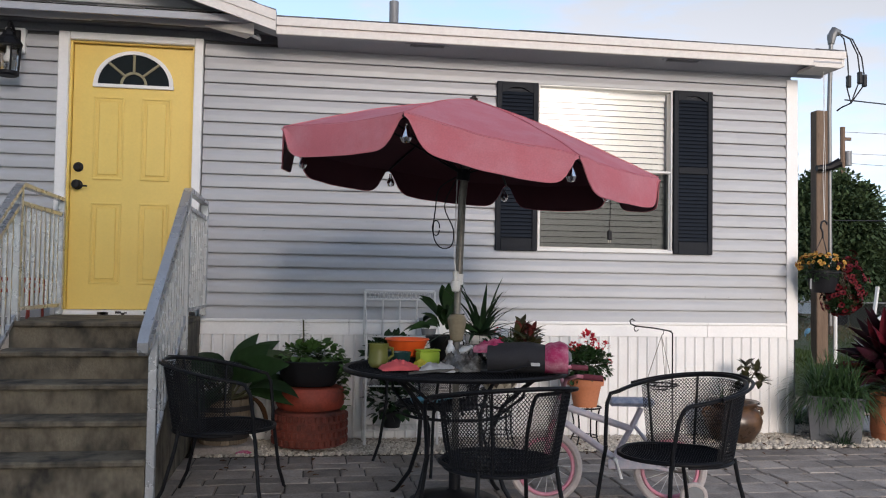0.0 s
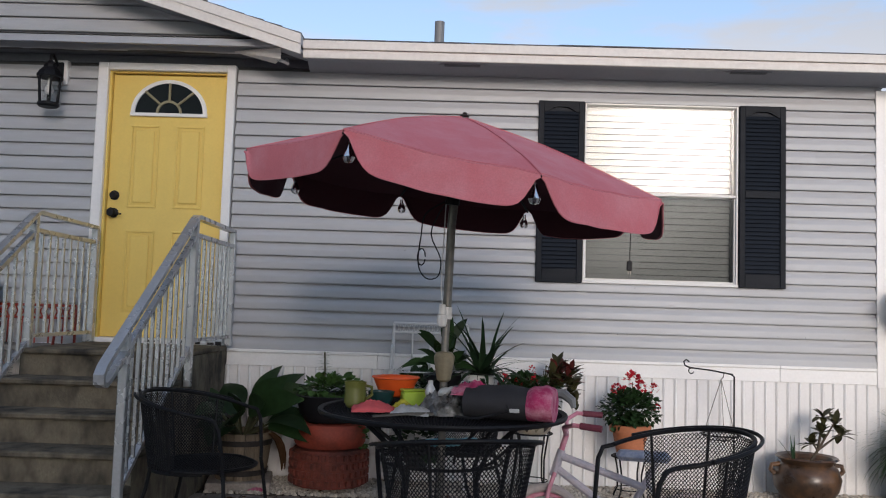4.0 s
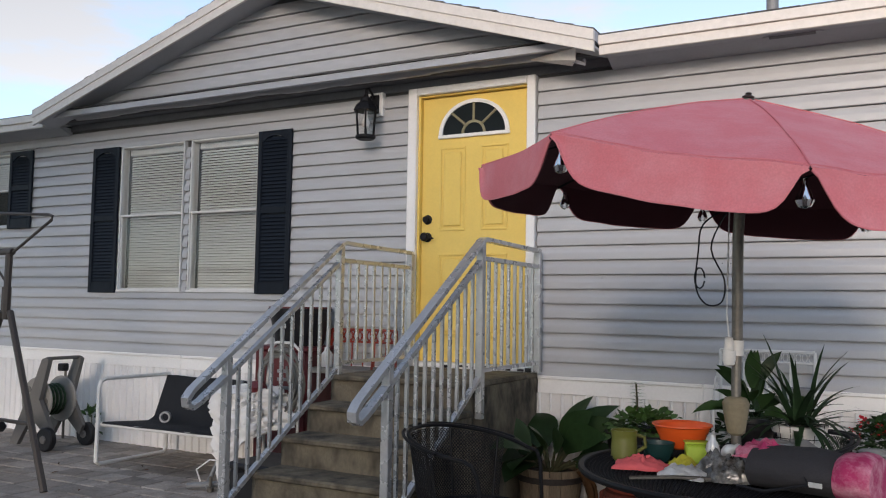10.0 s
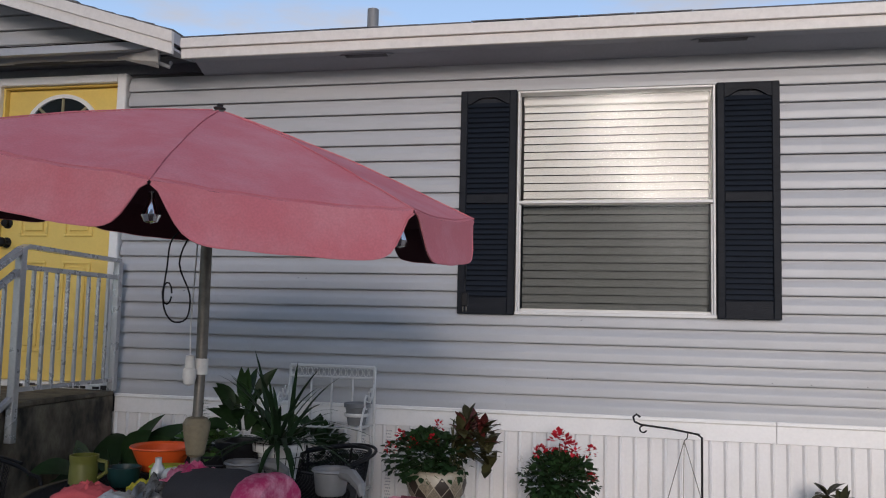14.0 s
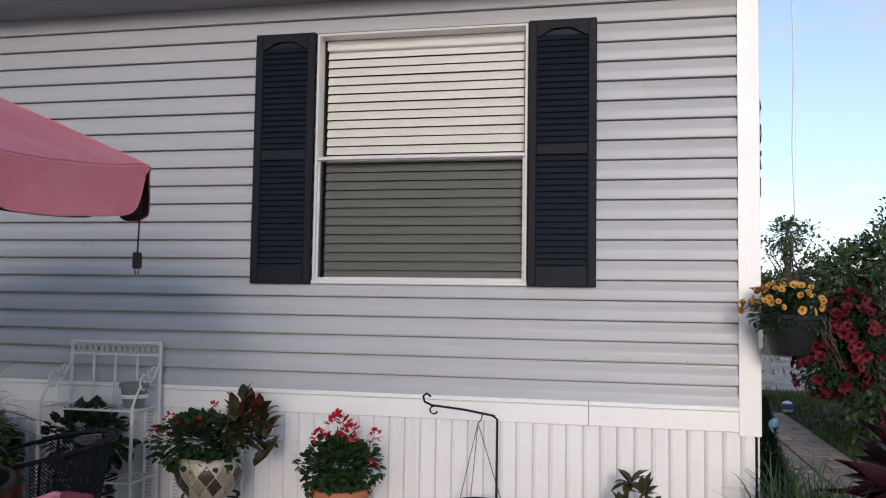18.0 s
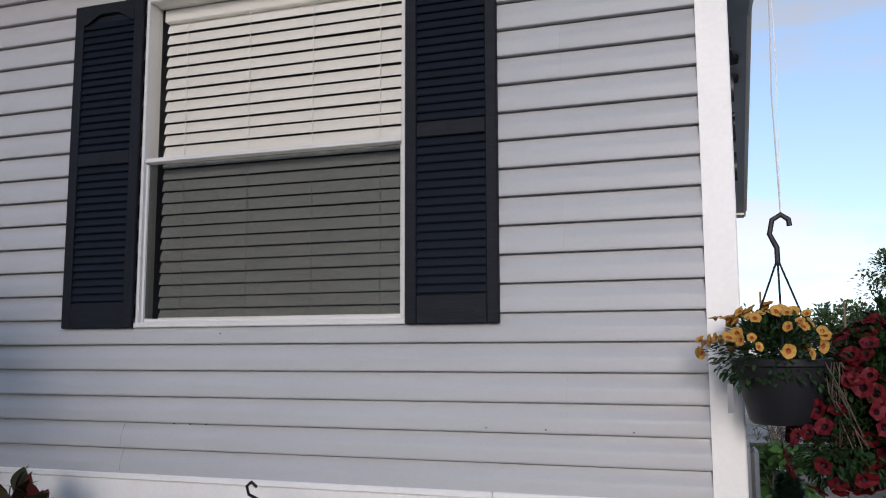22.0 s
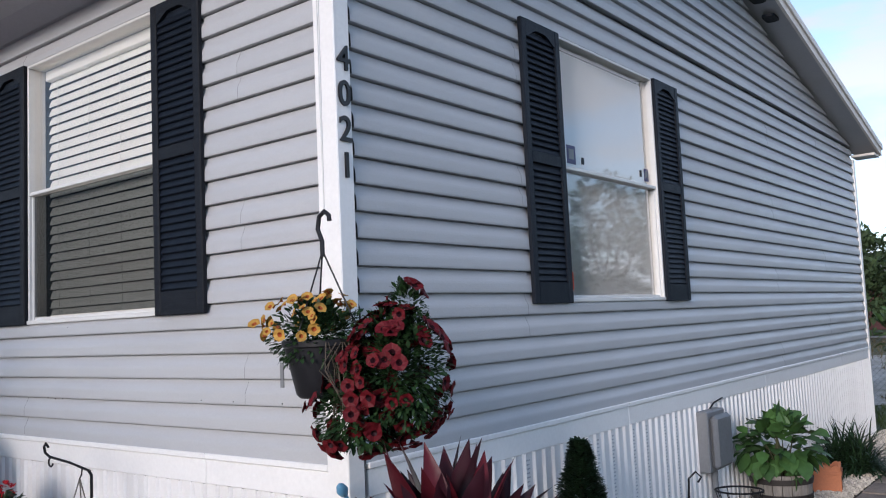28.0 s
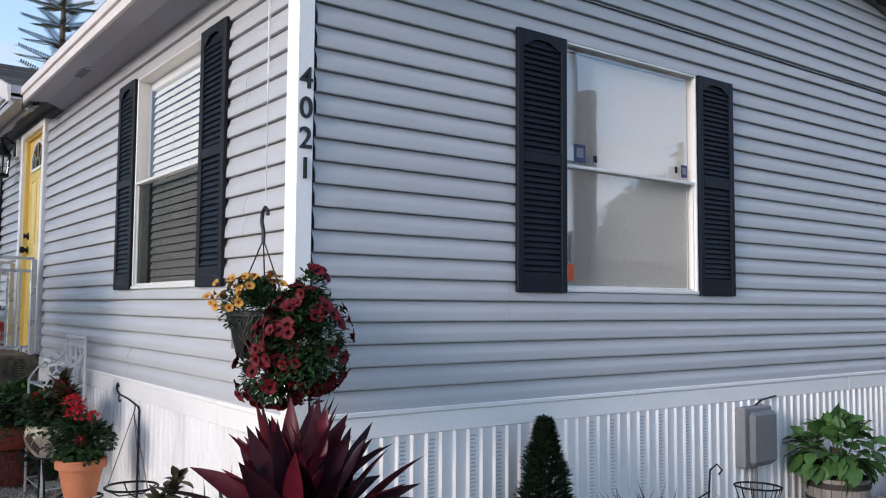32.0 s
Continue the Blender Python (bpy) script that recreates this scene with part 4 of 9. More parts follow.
# entrance door -----------------------------------------------------------------------------
door_1 = thing("door_1", (-0.012, YF, 0), label="closed yellow six-panel door with a fan light, white casing", category="door", kind="structure")
dx0, dx1, dz0, dz1 = -1.745, -0.892, 0.965, 2.925
part("casing_left", Geo().box(-1.838, -1.762, -0.046, 0.06, 0.925, 2.995, 0.006), WHITE, door_1)
part("casing_right", Geo().box(-0.876, -0.812, -0.046, 0.06, 0.925, 2.995, 0.006), WHITE, door_1)
part("casing_head", Geo().box(-1.762, -0.876, -0.046, 0.06, 2.94, 2.995, 0.006), WHITE, door_1)
part("jamb", Geo().box(-1.762, -1.745, -0.012, 0.09, 0.96, 2.94, 0.002).box(-0.892, -0.876, -0.012, 0.09, 0.96, 2.94, 0.002).box(-1.745, -0.892, -0.012, 0.09, 2.926, 2.94, 0.002), DOOR, door_1, "yellow painted jamb")
part("threshold", Geo().box(-1.79, -0.85, -0.06, 0.09, 0.925, 0.962, 0.006), WHITE, door_1, "worn white threshold")
slab = part("door_slab", Geo().box(dx0 + 0.003, dx1 - 0.003, 0.025, 0.065, dz0, dz1 - 0.003, 0.002), DOOR, door_1)
fx, fz, frx, frz = -1.316, 2.633, 0.255, 0.226
for a, b, c, d in ((-1.593, -1.379, 1.92, 2.54), (-1.254, -1.042, 1.92, 2.54), (-1.593, -1.379, 1.15, 1.752), (-1.254, -1.042, 1.15, 1.752)):
    p = Geo()
    p.box(a, b, 0.017, 0.026, c, c + 0.016, 0.003).box(a, b, 0.017, 0.026, d - 0.016, d, 0.003)
    p.box(a, a + 0.016, 0.017, 0.026, c + 0.016, d - 0.016, 0.003).box(b - 0.016, b, 0.017, 0.026, c + 0.016, d - 0.016, 0.003)
    mould = part("panel_moulding", p, DOOR, slab)
    part("raised_panel", Geo().box(a + 0.035, b - 0.035, 0.016, 0.026, c + 0.035, d - 0.035, 0.007), DOOR, mould)


def half_ring(r0x, r0z, r1x, r1z, y0, y1, n=28):
    ge = Geo()
    v = []
    for i in range(n + 1):
        a = math.pi * i / n
        for rx, rz_ in ((r0x, r0z), (r1x, r1z)):
            for y in (y0, y1):
                v.append((fx + rx * math.cos(a), y, fz + rz_ * math.sin(a)))
    f = []
    for i in range(n):
        k, q = i * 4, i * 4 + 4
        f += [(k, q, q + 2, k + 2), (k + 1, k + 3, q + 3, q + 1), (k, k + 1, q + 1, q), (k + 2, q + 2, q + 3, k + 3)]
    return ge.add(v, f)


fan = part("fan_light", half_ring(frx, frz, frx + 0.030, frz + 0.026, 0.008, 0.026), WHITE, slab, "white half-round window frame")
part("fan_sill", Geo().box(fx - frx - 0.034, fx + frx + 0.034, 0.006, 0.026, fz - 0.026, fz, 0.003), WHITE, fan)
FAN_GLASS = surface("dark_fan_glass", (0.02, 0.025, 0.028), 0.06, grain=0.05, stain=0.1, bump=0, rough_var=0.03)
g = Geo()
g.add([(fx, 0.020, fz)] + [(fx + frx * math.cos(math.pi * i / 28), 0.020, fz + frz * math.sin(math.pi * i / 28)) for i in range(29)], [(0, i, i + 1) for i in range(1, 29)])
part("fan_pane", g, FAN_GLASS, fan, "dark glass", smooth=None)
MUNTIN = surface("olive_muntin", (0.30, 0.27, 0.16), 0.5, grain=0.05, bump=0.02)
for deg in (45, 90, 135):
    a = radians(deg)
    part("muntin", Geo().tube([(fx + 0.085 * math.cos(a), 0.014, fz + 0.085 * math.sin(a)), (fx + frx * math.cos(a), 0.014, fz + frz * math.sin(a))], 0.010, 6), MUNTIN, fan, "olive glazing bar")
part("muntin_hub", half_ring(0.078, 0.078, 0.096, 0.096, 0.008, 0.020), MUNTIN, fan, "olive half-round hub")
for zz, nm in ((2.008, "deadbolt"), (1.877, "door_knob")):
    k = Geo()
    k.lathe([(0.036, 0.0), (0.036, 0.008), (0.018, 0.012), (0.016, 0.03)] + ([(0.030, 0.042), (0.033, 0.058), (0.025, 0.072), (0.0, 0.076)] if nm == "door_knob" else [(0.026, 0.034), (0.024, 0.042), (0.0, 0.043)]), 20)
    k.moved(pose(-1.690, 0.026, zz, 90, 0, 0))
    part(nm, k, BLACK, slab, "black metal")
part("lever", Geo().tube([(-1.68, -0.03, 1.867), (-1.61, -0.035, 1.864)], 0.006, 6), BLACK, slab)


# steps and rails ----------------------------------------------------------------------
SX0, SX1 = -1.797, -0.796
steps = thing("entrance_steps", (0, 0, 0), label="stained concrete steps with four treads and a landing", category="steps")
NOSE = [5.465, 5.226, 4.984, 4.738, 4.492]
TOPS = [0.927, 0.766, 0.604, 0.440, 0.280]
for i, (ny, tz) in enumerate(zip(NOSE, TOPS)):
    back = YF - 0.03 if i == 0 else NOSE[i - 1] + 0.012
    part("landing" if i == 0 else "tread", Geo().box(SX0, SX1, ny - 0.028, back, tz - 0.034, tz, 0.009), CONCRETE, steps)
    part("riser", Geo().box(SX0 + 0.006, SX1 - 0.006, ny, YF - 0.03 if i == 0 else NOSE[i - 1], 0.0, tz - 0.035, 0.0), CONCRETE, steps)


def flat_bar(ge, pts, w, h):
    """A flat bar of width w (along x) and depth h, bent through points of one upright plane."""
    n = len(pts)
    v, f = [], []
    for i, p in enumerate(pts):
        a, b = pts[max(0, i - 1)], pts[min(n - 1, i + 1)]
        d = Vector((0, b[1] - a[1], b[2] - a[2])).normalized()
        u = Vector((0, -d.z, d.y))
        for sx, su in ((-1, -1), (1, -1), (1, 1), (-1, 1)):
            v.append((p[0] + sx * w / 2, p[1] + u.y * su * h / 2, p[2] + u.z * su * h / 2))
    for i in range(n - 1):
        for k in range(4):
            q = (k + 1) % 4
            f.append((i * 4 + k, i * 4 + q, i * 4 + 4 + q, i * 4 + 4 + k))
    f += [(3, 2, 1, 0), tuple(4 * n - 4 + k for k in range(4))]
    return ge.add(v, f)


def stair_rail(x):
    t = thing("stair_railing", (x, 0, 0), label="brushed aluminium stair railing with a looped handrail end", category="railing", group="stair railings")
    top = Geo()
    pts = [(0, 6.40, 1.752), (0, 6.0, 1.757), (0, 5.54, 1.765), (0, 5.50, 1.748), (0, 4.9, 1.357), (0, 4.29, 0.962), (0, 4.235, 0.925), (0, 4.20, 0.886), (0, 4.205, 0.852), (0, 4.235, 0.838), (0, 4.29, 0.862), (0, 4.49, 0.985)]
    flat_bar(top, pts, 0.050, 0.024)
    part("handrail", top, ALUMINIUM, t)
    mid = Geo()
    flat_bar(mid, [(0, 6.40, 1.645), (0, 5.52, 1.652)], 0.030, 0.026)
    flat_bar(mid, [(0, 5.486, 1.628), (0, 4.50, 0.985)], 0.030, 0.026)
    part("upper_rail", mid, ALUMINIUM, t)
    low = Geo()
    flat_bar(low, [(0, 6.40, 0.998), (0, 5.52, 0.998)], 0.030, 0.024)
    flat_bar(low, [(0, 5.486, 0.955), (0, 4.50, 0.312)], 0.030, 0.024)
    part("lower_rail", low, ALUMINIUM, t)
    for y, z0, z1 in ((6.40, 0.930, 1.745), (5.505, 0.72, 1.745), (4.49, 0.28 if x < -1.5 else 0.02, 1.08)):
        part("post", Geo().box(-0.022, 0.022, y - 0.022, y + 0.022, z0, z1, 0.004), ALUMINIUM, t)
    bal = Geo().box(-0.0085, 0.0085, -0.0085, 0.0085, 0, 0.65).mesh("baluster", ALUMINIUM, None)
    for i in range(1, 9):
        part("baluster", bal, None, t, at=pose(0, 5.515 + i * 0.098, 0.996))
    bal2 = Geo().box(-0.0085, 0.0085, -0.0085, 0.0085, 0, 0.68).mesh("baluster", ALUMINIUM, None)
    for i in range(1, 11):
        y = 4.49 + i * 0.0905
        part("baluster", bal2, None, t, at=pose(0, y, 0.296 + (y - 4.49) * 0.653))
    return t


stair_rail(-1.773)
stair_rail(-0.773)


# ground -----------------------------------------------------------------------------------
g = Geo()
g.add([(-400, -400, -0.03), (400, -400, -0.03), (400, 400, -0.03), (-400, 400, -0.03)], [(0, 1, 2, 3)])
ground = solo("ground", g, GRASS_SOIL, "dark green lawn and rough ground to the horizon", "ground", kind="structure", smooth=None)
RISE = 0.10


def lay(x):
    """Height of the patio: it climbs a little towards the far side of the steps."""
    q = min(1.0, max(0.0, (-0.80 - x) / 1.0))
    return RISE * q


BED = [(-9.0, -0.06), (-9.0, RISE - 0.012), (-1.80, RISE - 0.012), (-0.80, -0.012)]
pavement = solo("pavement_patio", Geo().prism(BED + [(4.75, -0.012), (4.75, -0.06)], -4.0, 5.90, "y").prism(BED + [(-0.80, -0.06)], 5.90, 6.52, "y"), JOINT, "grey concrete paver patio with dark joints", "pavement", kind="structure", smooth=None)
road = solo("road_driveway", Geo().box(4.76, 14.0, -12.0, 7.45, -0.06, -0.014), ASPHALT, "pale grey concrete driveway", "driveway", kind="structure", smooth=None)
gravel_front = solo("gravel_bed_front", Geo().box(-0.75, 4.75, 5.90, 6.53, -0.06, 0.0), JOINT, "bed of white gravel along the skirting", "gravel", kind="structure", smooth=None)
gravel_side = solo("gravel_bed_side", Geo().box(4.0, 4.48, 6.53, 14.6, -0.06, 0.0), JOINT, "bed of white gravel beside the path", "gravel", kind="structure", smooth=None)
path = solo("pavement_path", Geo().box(4.49, 5.42, 7.46, 14.15, -0.06, -0.012), JOINT, "brick-patterned slab path beside the house", "path", kind="structure", smooth=None)
sand = solo("ground_sand_lot", Geo().add([(-2.0, 17.6, -0.022), (3.0, 17.2, -0.022), (6.5, 17.6, -0.022), (8.3, 19.0, -0.022), (9.0, 24.0, -0.022), (7.0, 29.5, -0.022), (-4.0, 29.0, -0.022), (-8.0, 22.0, -0.022)], [(0, 1, 2, 3, 4, 5, 6, 7)]), SAND, "pale sandy lot behind the fence", "sand", kind="structure", smooth=None)


def pebbles(parent, x0, x1, y0, y1, n, zb, seed):
    rng = random.Random(seed)
    ge = Geo()
    for i in range(n):
        x, y = rng.uniform(x0, x1), rng.uniform(y0, y1)
        r = rng.uniform(0.007, 0.016)
        a = rng.random() * 6.28
        v = []
        for k in range(5):
            t = a + k * 1.2566
            v.append((x + r * math.cos(t) * rng.uniform(0.8, 1.3), y + r * math.sin(t) * rng.uniform(0.7, 1.1), zb + r * 0.25))
        top = [(x + (p[0] - x) * 0.5, y + (p[1] - y) * 0.5, zb + r * rng.uniform(0.7, 1.1)) for p in v]
        v2 = [(p[0], p[1], zb - 0.004) for p in v]
        ge.add(v2 + v + top, [(k, (k + 1) % 5, 5 + (k + 1) % 5, 5 + k) for k in range(5)] + [(5 + k, 5 + (k + 1) % 5, 10 + (k + 1) % 5, 10 + k) for k in range(5)] + [(10, 11, 12, 13, 14)])
    return part("pebbles", ge, GRAVEL, parent, "loose white pebbles", smooth=None, kind="stuff")


pebbles(gravel_front, -0.74, 4.74, 5.90, 6.47, 9500, 0.004, 1)
pebbles(gravel_side, 4.02, 4.49, 6.55, 14.58, 11000, 0.004, 2)


# patio furniture ------------------------------------------------------------------------
def lattice(ge, surf, nu, nv, r=0.0016):
    """Expanded-metal lattice over surf(u, v), u and v in 0..1: thin three-sided wires in diamonds."""
    def wire(p, q):
        d = (q - p)
        if d.length < 1e-5:
            return
        s = d.cross(Vector((0.31, 0.22, 0.92))).normalized() * r
        t = d.cross(s).normalized() * r
        v = [p + s, p - s * 0.5 + t * 0.87, p - s * 0.5 - t * 0.87]
        w = [a + d for a in v]
        ge.add([tuple(a) for a in v + w], [(0, 1, 4, 3), (1, 2, 5, 4), (2, 0, 3, 5)])
    for i in range(nu):
        for j in range(nv):
            a = surf((i + 0.5) / nu, j / nv)
            b = surf((i + 1) / nu, (j + 0.5) / nv)
            c = surf((i + 0.5) / nu, (j + 1) / nv)
            d = surf(i / nu, (j + 0.5) / nv)
            wire(a, b), wire(b, c), wire(c, d), wire(d, a)


def arc_pts(fn, n):
    return [fn(i / n) for i in range(n + 1)]


def barrel_chair():
    t = thing("patio_chair", label="black wrought-iron barrel chair with expanded-mesh seat and back", category="chair", group="chairs round the patio table")
    R0, R1, spread = 0.255, 0.315, radians(118)

    def top(s):
        a = (s * 2 - 1) * spread
        return Vector((R1 * math.sin(a), R1 * math.cos(a) * 0.98, 0.635 + 0.125 * math.cos(a * 0.5) ** 2))

    def low(s):
        a = (s * 2 - 1) * spread
        return Vector((R0 * math.sin(a), R0 * math.cos(a) * 0.98, 0.385))

    def back(u, v):
        return low(0.13 + 0.74 * u).lerp(top(0.13 + 0.74 * u), v * 0.96)

    def seat(u, v):
        x, y = u * 2 - 1, v * 2 - 1
        return Vector((0.262 * x * math.sqrt(1 - y * y / 2), 0.262 * y * math.sqrt(1 - x * x / 2) - 0.03, 0.40 - 0.02 * (1 - x * x) * (1 - y * y)))
    top_rail = Geo().tube(arc_pts(top, 28), 0.010, 8)
    part("top_rail", top_rail, BLACK, t)
    part("outer_rail", Geo().tube([p + Vector((p.x * 0.09, p.y * 0.09, 0.006)) for p in arc_pts(lambda s: top(0.10 + 0.80 * s), 24)], 0.008, 8), BLACK, t)
    part("back_hoop", Geo().tube(arc_pts(low, 24), 0.009, 8), BLACK, t)
    bm_ = Geo()
    lattice(bm_, back, 54, 19, 0.0025)
    part("back_mesh", bm_, BLACK, t, "black expanded-metal mesh", smooth=None)
    sm = Geo()
    lattice(sm, seat, 28, 30, 0.0026)
    part("seat_mesh", sm, BLACK, t, "black expanded-metal mesh", smooth=None)
    ring = [seat(0.5 + 0.5 * math.cos(a) * s, 0.5 + 0.5 * math.sin(a) * s) for a in [2 * math.pi * i / 28 for i in range(28)] for s in (min(1 / max(abs(math.cos(a)), abs(math.sin(a)), 1e-6), 1.18),)]
    part("seat_frame", Geo().tube(ring, 0.010, 8, closed=True), BLACK, t)
    for s in (0.16, 0.36, 0.64, 0.84):
        part("back_stay", Geo().tube([low(s), low(s).lerp(top(s), 0.5), top(s)], 0.006, 6), BLACK, t)
    for sx in (-1, 1):
        e = top(0.0 if sx < 0 else 1.0)
        part("arm", Geo().tube([e, e + Vector((sx * 0.01, -0.045, -0.012)), e + Vector((sx * 0.004, -0.07, -0.06)), Vector((sx * 0.262, -0.235, 0.45)), Vector((sx * 0.262, -0.235, 0.39))], 0.010, 8), BLACK, t)
        part("leg", Geo().tube([Vector((sx * 0.255, -0.235, 0.405)), Vector((sx * 0.262, -0.245, 0.34)), Vector((sx * 0.285, -0.27, 0.12)), Vector((sx * 0.315, -0.30, 0.0))], 0.010, 8), BLACK, t)
        part("leg", Geo().tube([Vector((sx * 0.19, 0.175, 0.40)), Vector((sx * 0.20, 0.19, 0.30)), Vector((sx * 0.225, 0.24, 0.10)), Vector((sx * 0.25, 0.29, 0.0))], 0.010, 8), BLACK, t)
    return t


chair = barrel_chair()
chair.matrix_basis = pose(-0.46, 4.78, 0, 0, 0, 82)
copy_thing(chair, pose(0.87, 3.74, 0, 0, 0, 194))
copy_thing(chair, pose(1.77, 3.86, 0, 0, 0, -76))
copy_thing(chair, pose(0.86, 5.58, 0, 0, 0, -60))

# table with its umbrella hole
TX, TY, TZ = 0.802, 4.545, 0.742
table = thing("patio_table", (TX, TY, 0), label="round black iron patio table with a mesh top", category="table")
part("table_rim", Geo().lathe([(0.585, TZ - 0.022), (0.607, TZ - 0.020), (0.614, TZ - 0.006), (0.610, TZ + 0.004), (0.590, TZ + 0.002), (0.583, TZ - 0.010), (0.585, TZ - 0.022)], 64, close=False), BLACK, table)
tm = Geo()


def disc(u, v):
    x, y = u * 2 - 1, v * 2 - 1
    return Vector((0.588 * x * math.sqrt(1 - y * y / 2), 0.588 * y * math.sqrt(1 - x * x / 2), TZ - 0.006))


lattice(tm, disc, 64, 64, 0.0042)
part("mesh_top", tm, BLACK, table, "black expanded-metal top", smooth=None)
part("under_ring", Geo().tube([(0.30 * math.cos(a), 0.30 * math.sin(a), 0.50) for a in [2 * math.pi * i / 32 for i in range(32)]], 0.008, 6, closed=True), BLACK, table)
for i in range(4):
    a = radians(45 + 90 * i)
    c, s = math.cos(a), math.sin(a)
    part("table_leg", Geo().tube([(r * c, r * s, z) for r, z in ((0.50, TZ - 0.02), (0.42, 0.66), (0.30, 0.56), (0.24, 0.44), (0.25, 0.30), (0.31, 0.14), (0.40, 0.03), (0.44, 0.0))], 0.012, 8), BLACK, table)
    part("leg_brace", Geo().tube([(r * c - q * s, r * s + q * c, z) for r, q, z in ((0.46, 0.0, TZ - 0.03), (0.36, 0.10, 0.60), (0.22, 0.12, 0.50), (0.14, 0.05, 0.46))], 0.008, 6), BLACK, table)
part("hub_ring", Geo().lathe([(0.030, TZ - 0.03), (0.045, TZ - 0.03), (0.045, TZ + 0.006), (0.030, TZ + 0.006), (0.030, TZ - 0.03)], 20, close=False), BLACK, table)

# umbrella
umb = thing("patio_umbrella", (0, 0, 0), label="faded red canvas patio umbrella, open and tilted, with scalloped valance", category="umbrella")
UC = Vector((0.832, 4.505, 1.888))
UN = Vector((0.110, -0.065, 0.992)).normalized()
ux = Vector((-0.970, -0.335, 0.0))
ux = (ux - UN * ux.dot(UN)).normalized()
uy = UN.cross(ux)
UR = 1.030
APEX = UC + UN * 0.312


def rim(k):
    a = 2 * math.pi * k / 8
    lift = (-0.023, 0.049, -0.019, -0.008, 0.012, -0.045, -0.055, -0.050)[k % 8]
    return UC + (ux * math.cos(a) + uy * math.sin(a)) * UR + UN * lift


def canopy_pt(k, s, r):
    """s along a panel's edge, r from apex to edge; cloth hangs in between the ribs."""
    a, b = rim(k), rim(k + 1)
    e = a.lerp(b, s)
    p = APEX.lerp(e, r)
    sag = math.sin(math.pi * s) * r * r * 0.030
    belly = 0.022 * math.sin(math.pi * r)
    wrinkle = (0.010 * noise.noise(p * 3.0) + 0.007 * noise.noise(p * 9.0)) * r * (1 - 0.5 * r)
    return p + UN * (belly - sag * 0.6 + wrinkle)


def valance_depth(s):
    q = min(s, 1 - s)
    return 0.010 + 0.140 * (1 - math.exp(-(max(0.0, q - 0.012) / 0.070) ** 1.7))


for k in range(8):
    top, lin = Geo(), Geo()
    n, m = 16, 14
    v = [tuple(canopy_pt(k, i / n, max(0.02, j / m))) for j in range(m + 1) for i in range(n + 1)]
    f = [(j * (n + 1) + i, j * (n + 1) + i + 1, (j + 1) * (n + 1) + i + 1, (j + 1) * (n + 1) + i) for j in range(m) for i in range(n)]
    top.add(v, f)
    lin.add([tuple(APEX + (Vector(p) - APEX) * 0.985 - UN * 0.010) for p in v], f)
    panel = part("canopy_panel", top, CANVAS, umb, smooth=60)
    # underside layer, dark from the shade put into its colour
    part("lining", lin, CANVAS_IN, panel, "underside of the canvas, its shade put into the colour", smooth=60)
    seam = [canopy_pt(k, 0.0, max(0.03, j / 14)) + UN * 0.003 for j in range(15)]
    part("seam", Geo().tube(seam, 0.0032, 4), CANVAS, panel, "stitched seam over the rib")
    fold = [canopy_pt(k, 0.01 + 0.98 * i / 16, 0.985) + UN * 0.002 for i in range(17)]
    part("edge_seam", Geo().tube(fold, 0.0022, 4), CANVAS, panel, "stitched edge fold")
    va, vi = Geo(), Geo()
    n, m = 36, 4
    out = ((rim(k) + rim(k + 1)) / 2 - UC).normalized()
    vv = []
    for j in range(m + 1):
        for i in range(n + 1):
            s = 0.004 + 0.992 * i / n
            d = valance_depth(s) * j / m
            e = canopy_pt(k, s, 1.0)
            ripple = 0.022 * noise.noise(Vector((s * 3.1 + k * 7, j * 0.4, 2.0))) * j / m
            vv.append(tuple(e + Vector((0, 0, -1)) * d + out * (0.03 * (d / 0.2) + ripple)))
    ff = [(j * (n + 1) + i, j * (n + 1) + i + 1, (j + 1) * (n + 1) + i + 1, (j + 1) * (n + 1) + i) for j in range(m) for i in range(n)]
    va.add(vv, ff)
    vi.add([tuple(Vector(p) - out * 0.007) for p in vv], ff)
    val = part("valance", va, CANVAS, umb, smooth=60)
    # inner face of the valance in the same shade-darkened colour
    part("valance_lining", vi, CANVAS_IN, val, "inner side of the valance, its shade put into the colour", smooth=60)
    hem = Geo().tube([Vector(vv[m * (n + 1) + i]) for i in range(n + 1)], 0.0035, 4)
    part("hem", hem, CANVAS, val)
    # rib, strut and its light bulb
    a = rim(k)
    hubp = UC - UN * 0.10
    rib = part("rib", Geo().tube([APEX - UN * 0.03, APEX.lerp(a, 0.5) + UN * 0.012, a - UN * 0.012], 0.006, 6), BLACK, umb)
    part("strut", Geo().tube([hubp, APEX.lerp(a, 0.5) - UN * 0.005], 0.005, 6), BLACK, rib)
    bulb = Geo().lathe([(0.009, 0.0), (0.010, -0.02), (0.022, -0.045), (0.026, -0.062), (0.018, -0.08), (0.0, -0.086)], 14)
    bulb.moved(Matrix.Translation(a.lerp(UC, 0.05) - UN * 0.035))
    part("rib_bulb", bulb, pane_material("bulb_glass") if k == 0 else bpy.data.materials["bulb_glass"], rib, "clear glass light bulb")
PB = Vector((TX, TY, 0.0))
pole_top = UC - UN * 0.12
PT = Vector((0.818, 4.525, 1.66))
part("lower_pole", Geo().tube([PB + Vector((0, 0, 0.05)), Vector((TX, TY, 1.02)), Vector((0.808, 4.545, 1.25))], 0.019, 14), STEEL, umb, "tarnished metal pole")
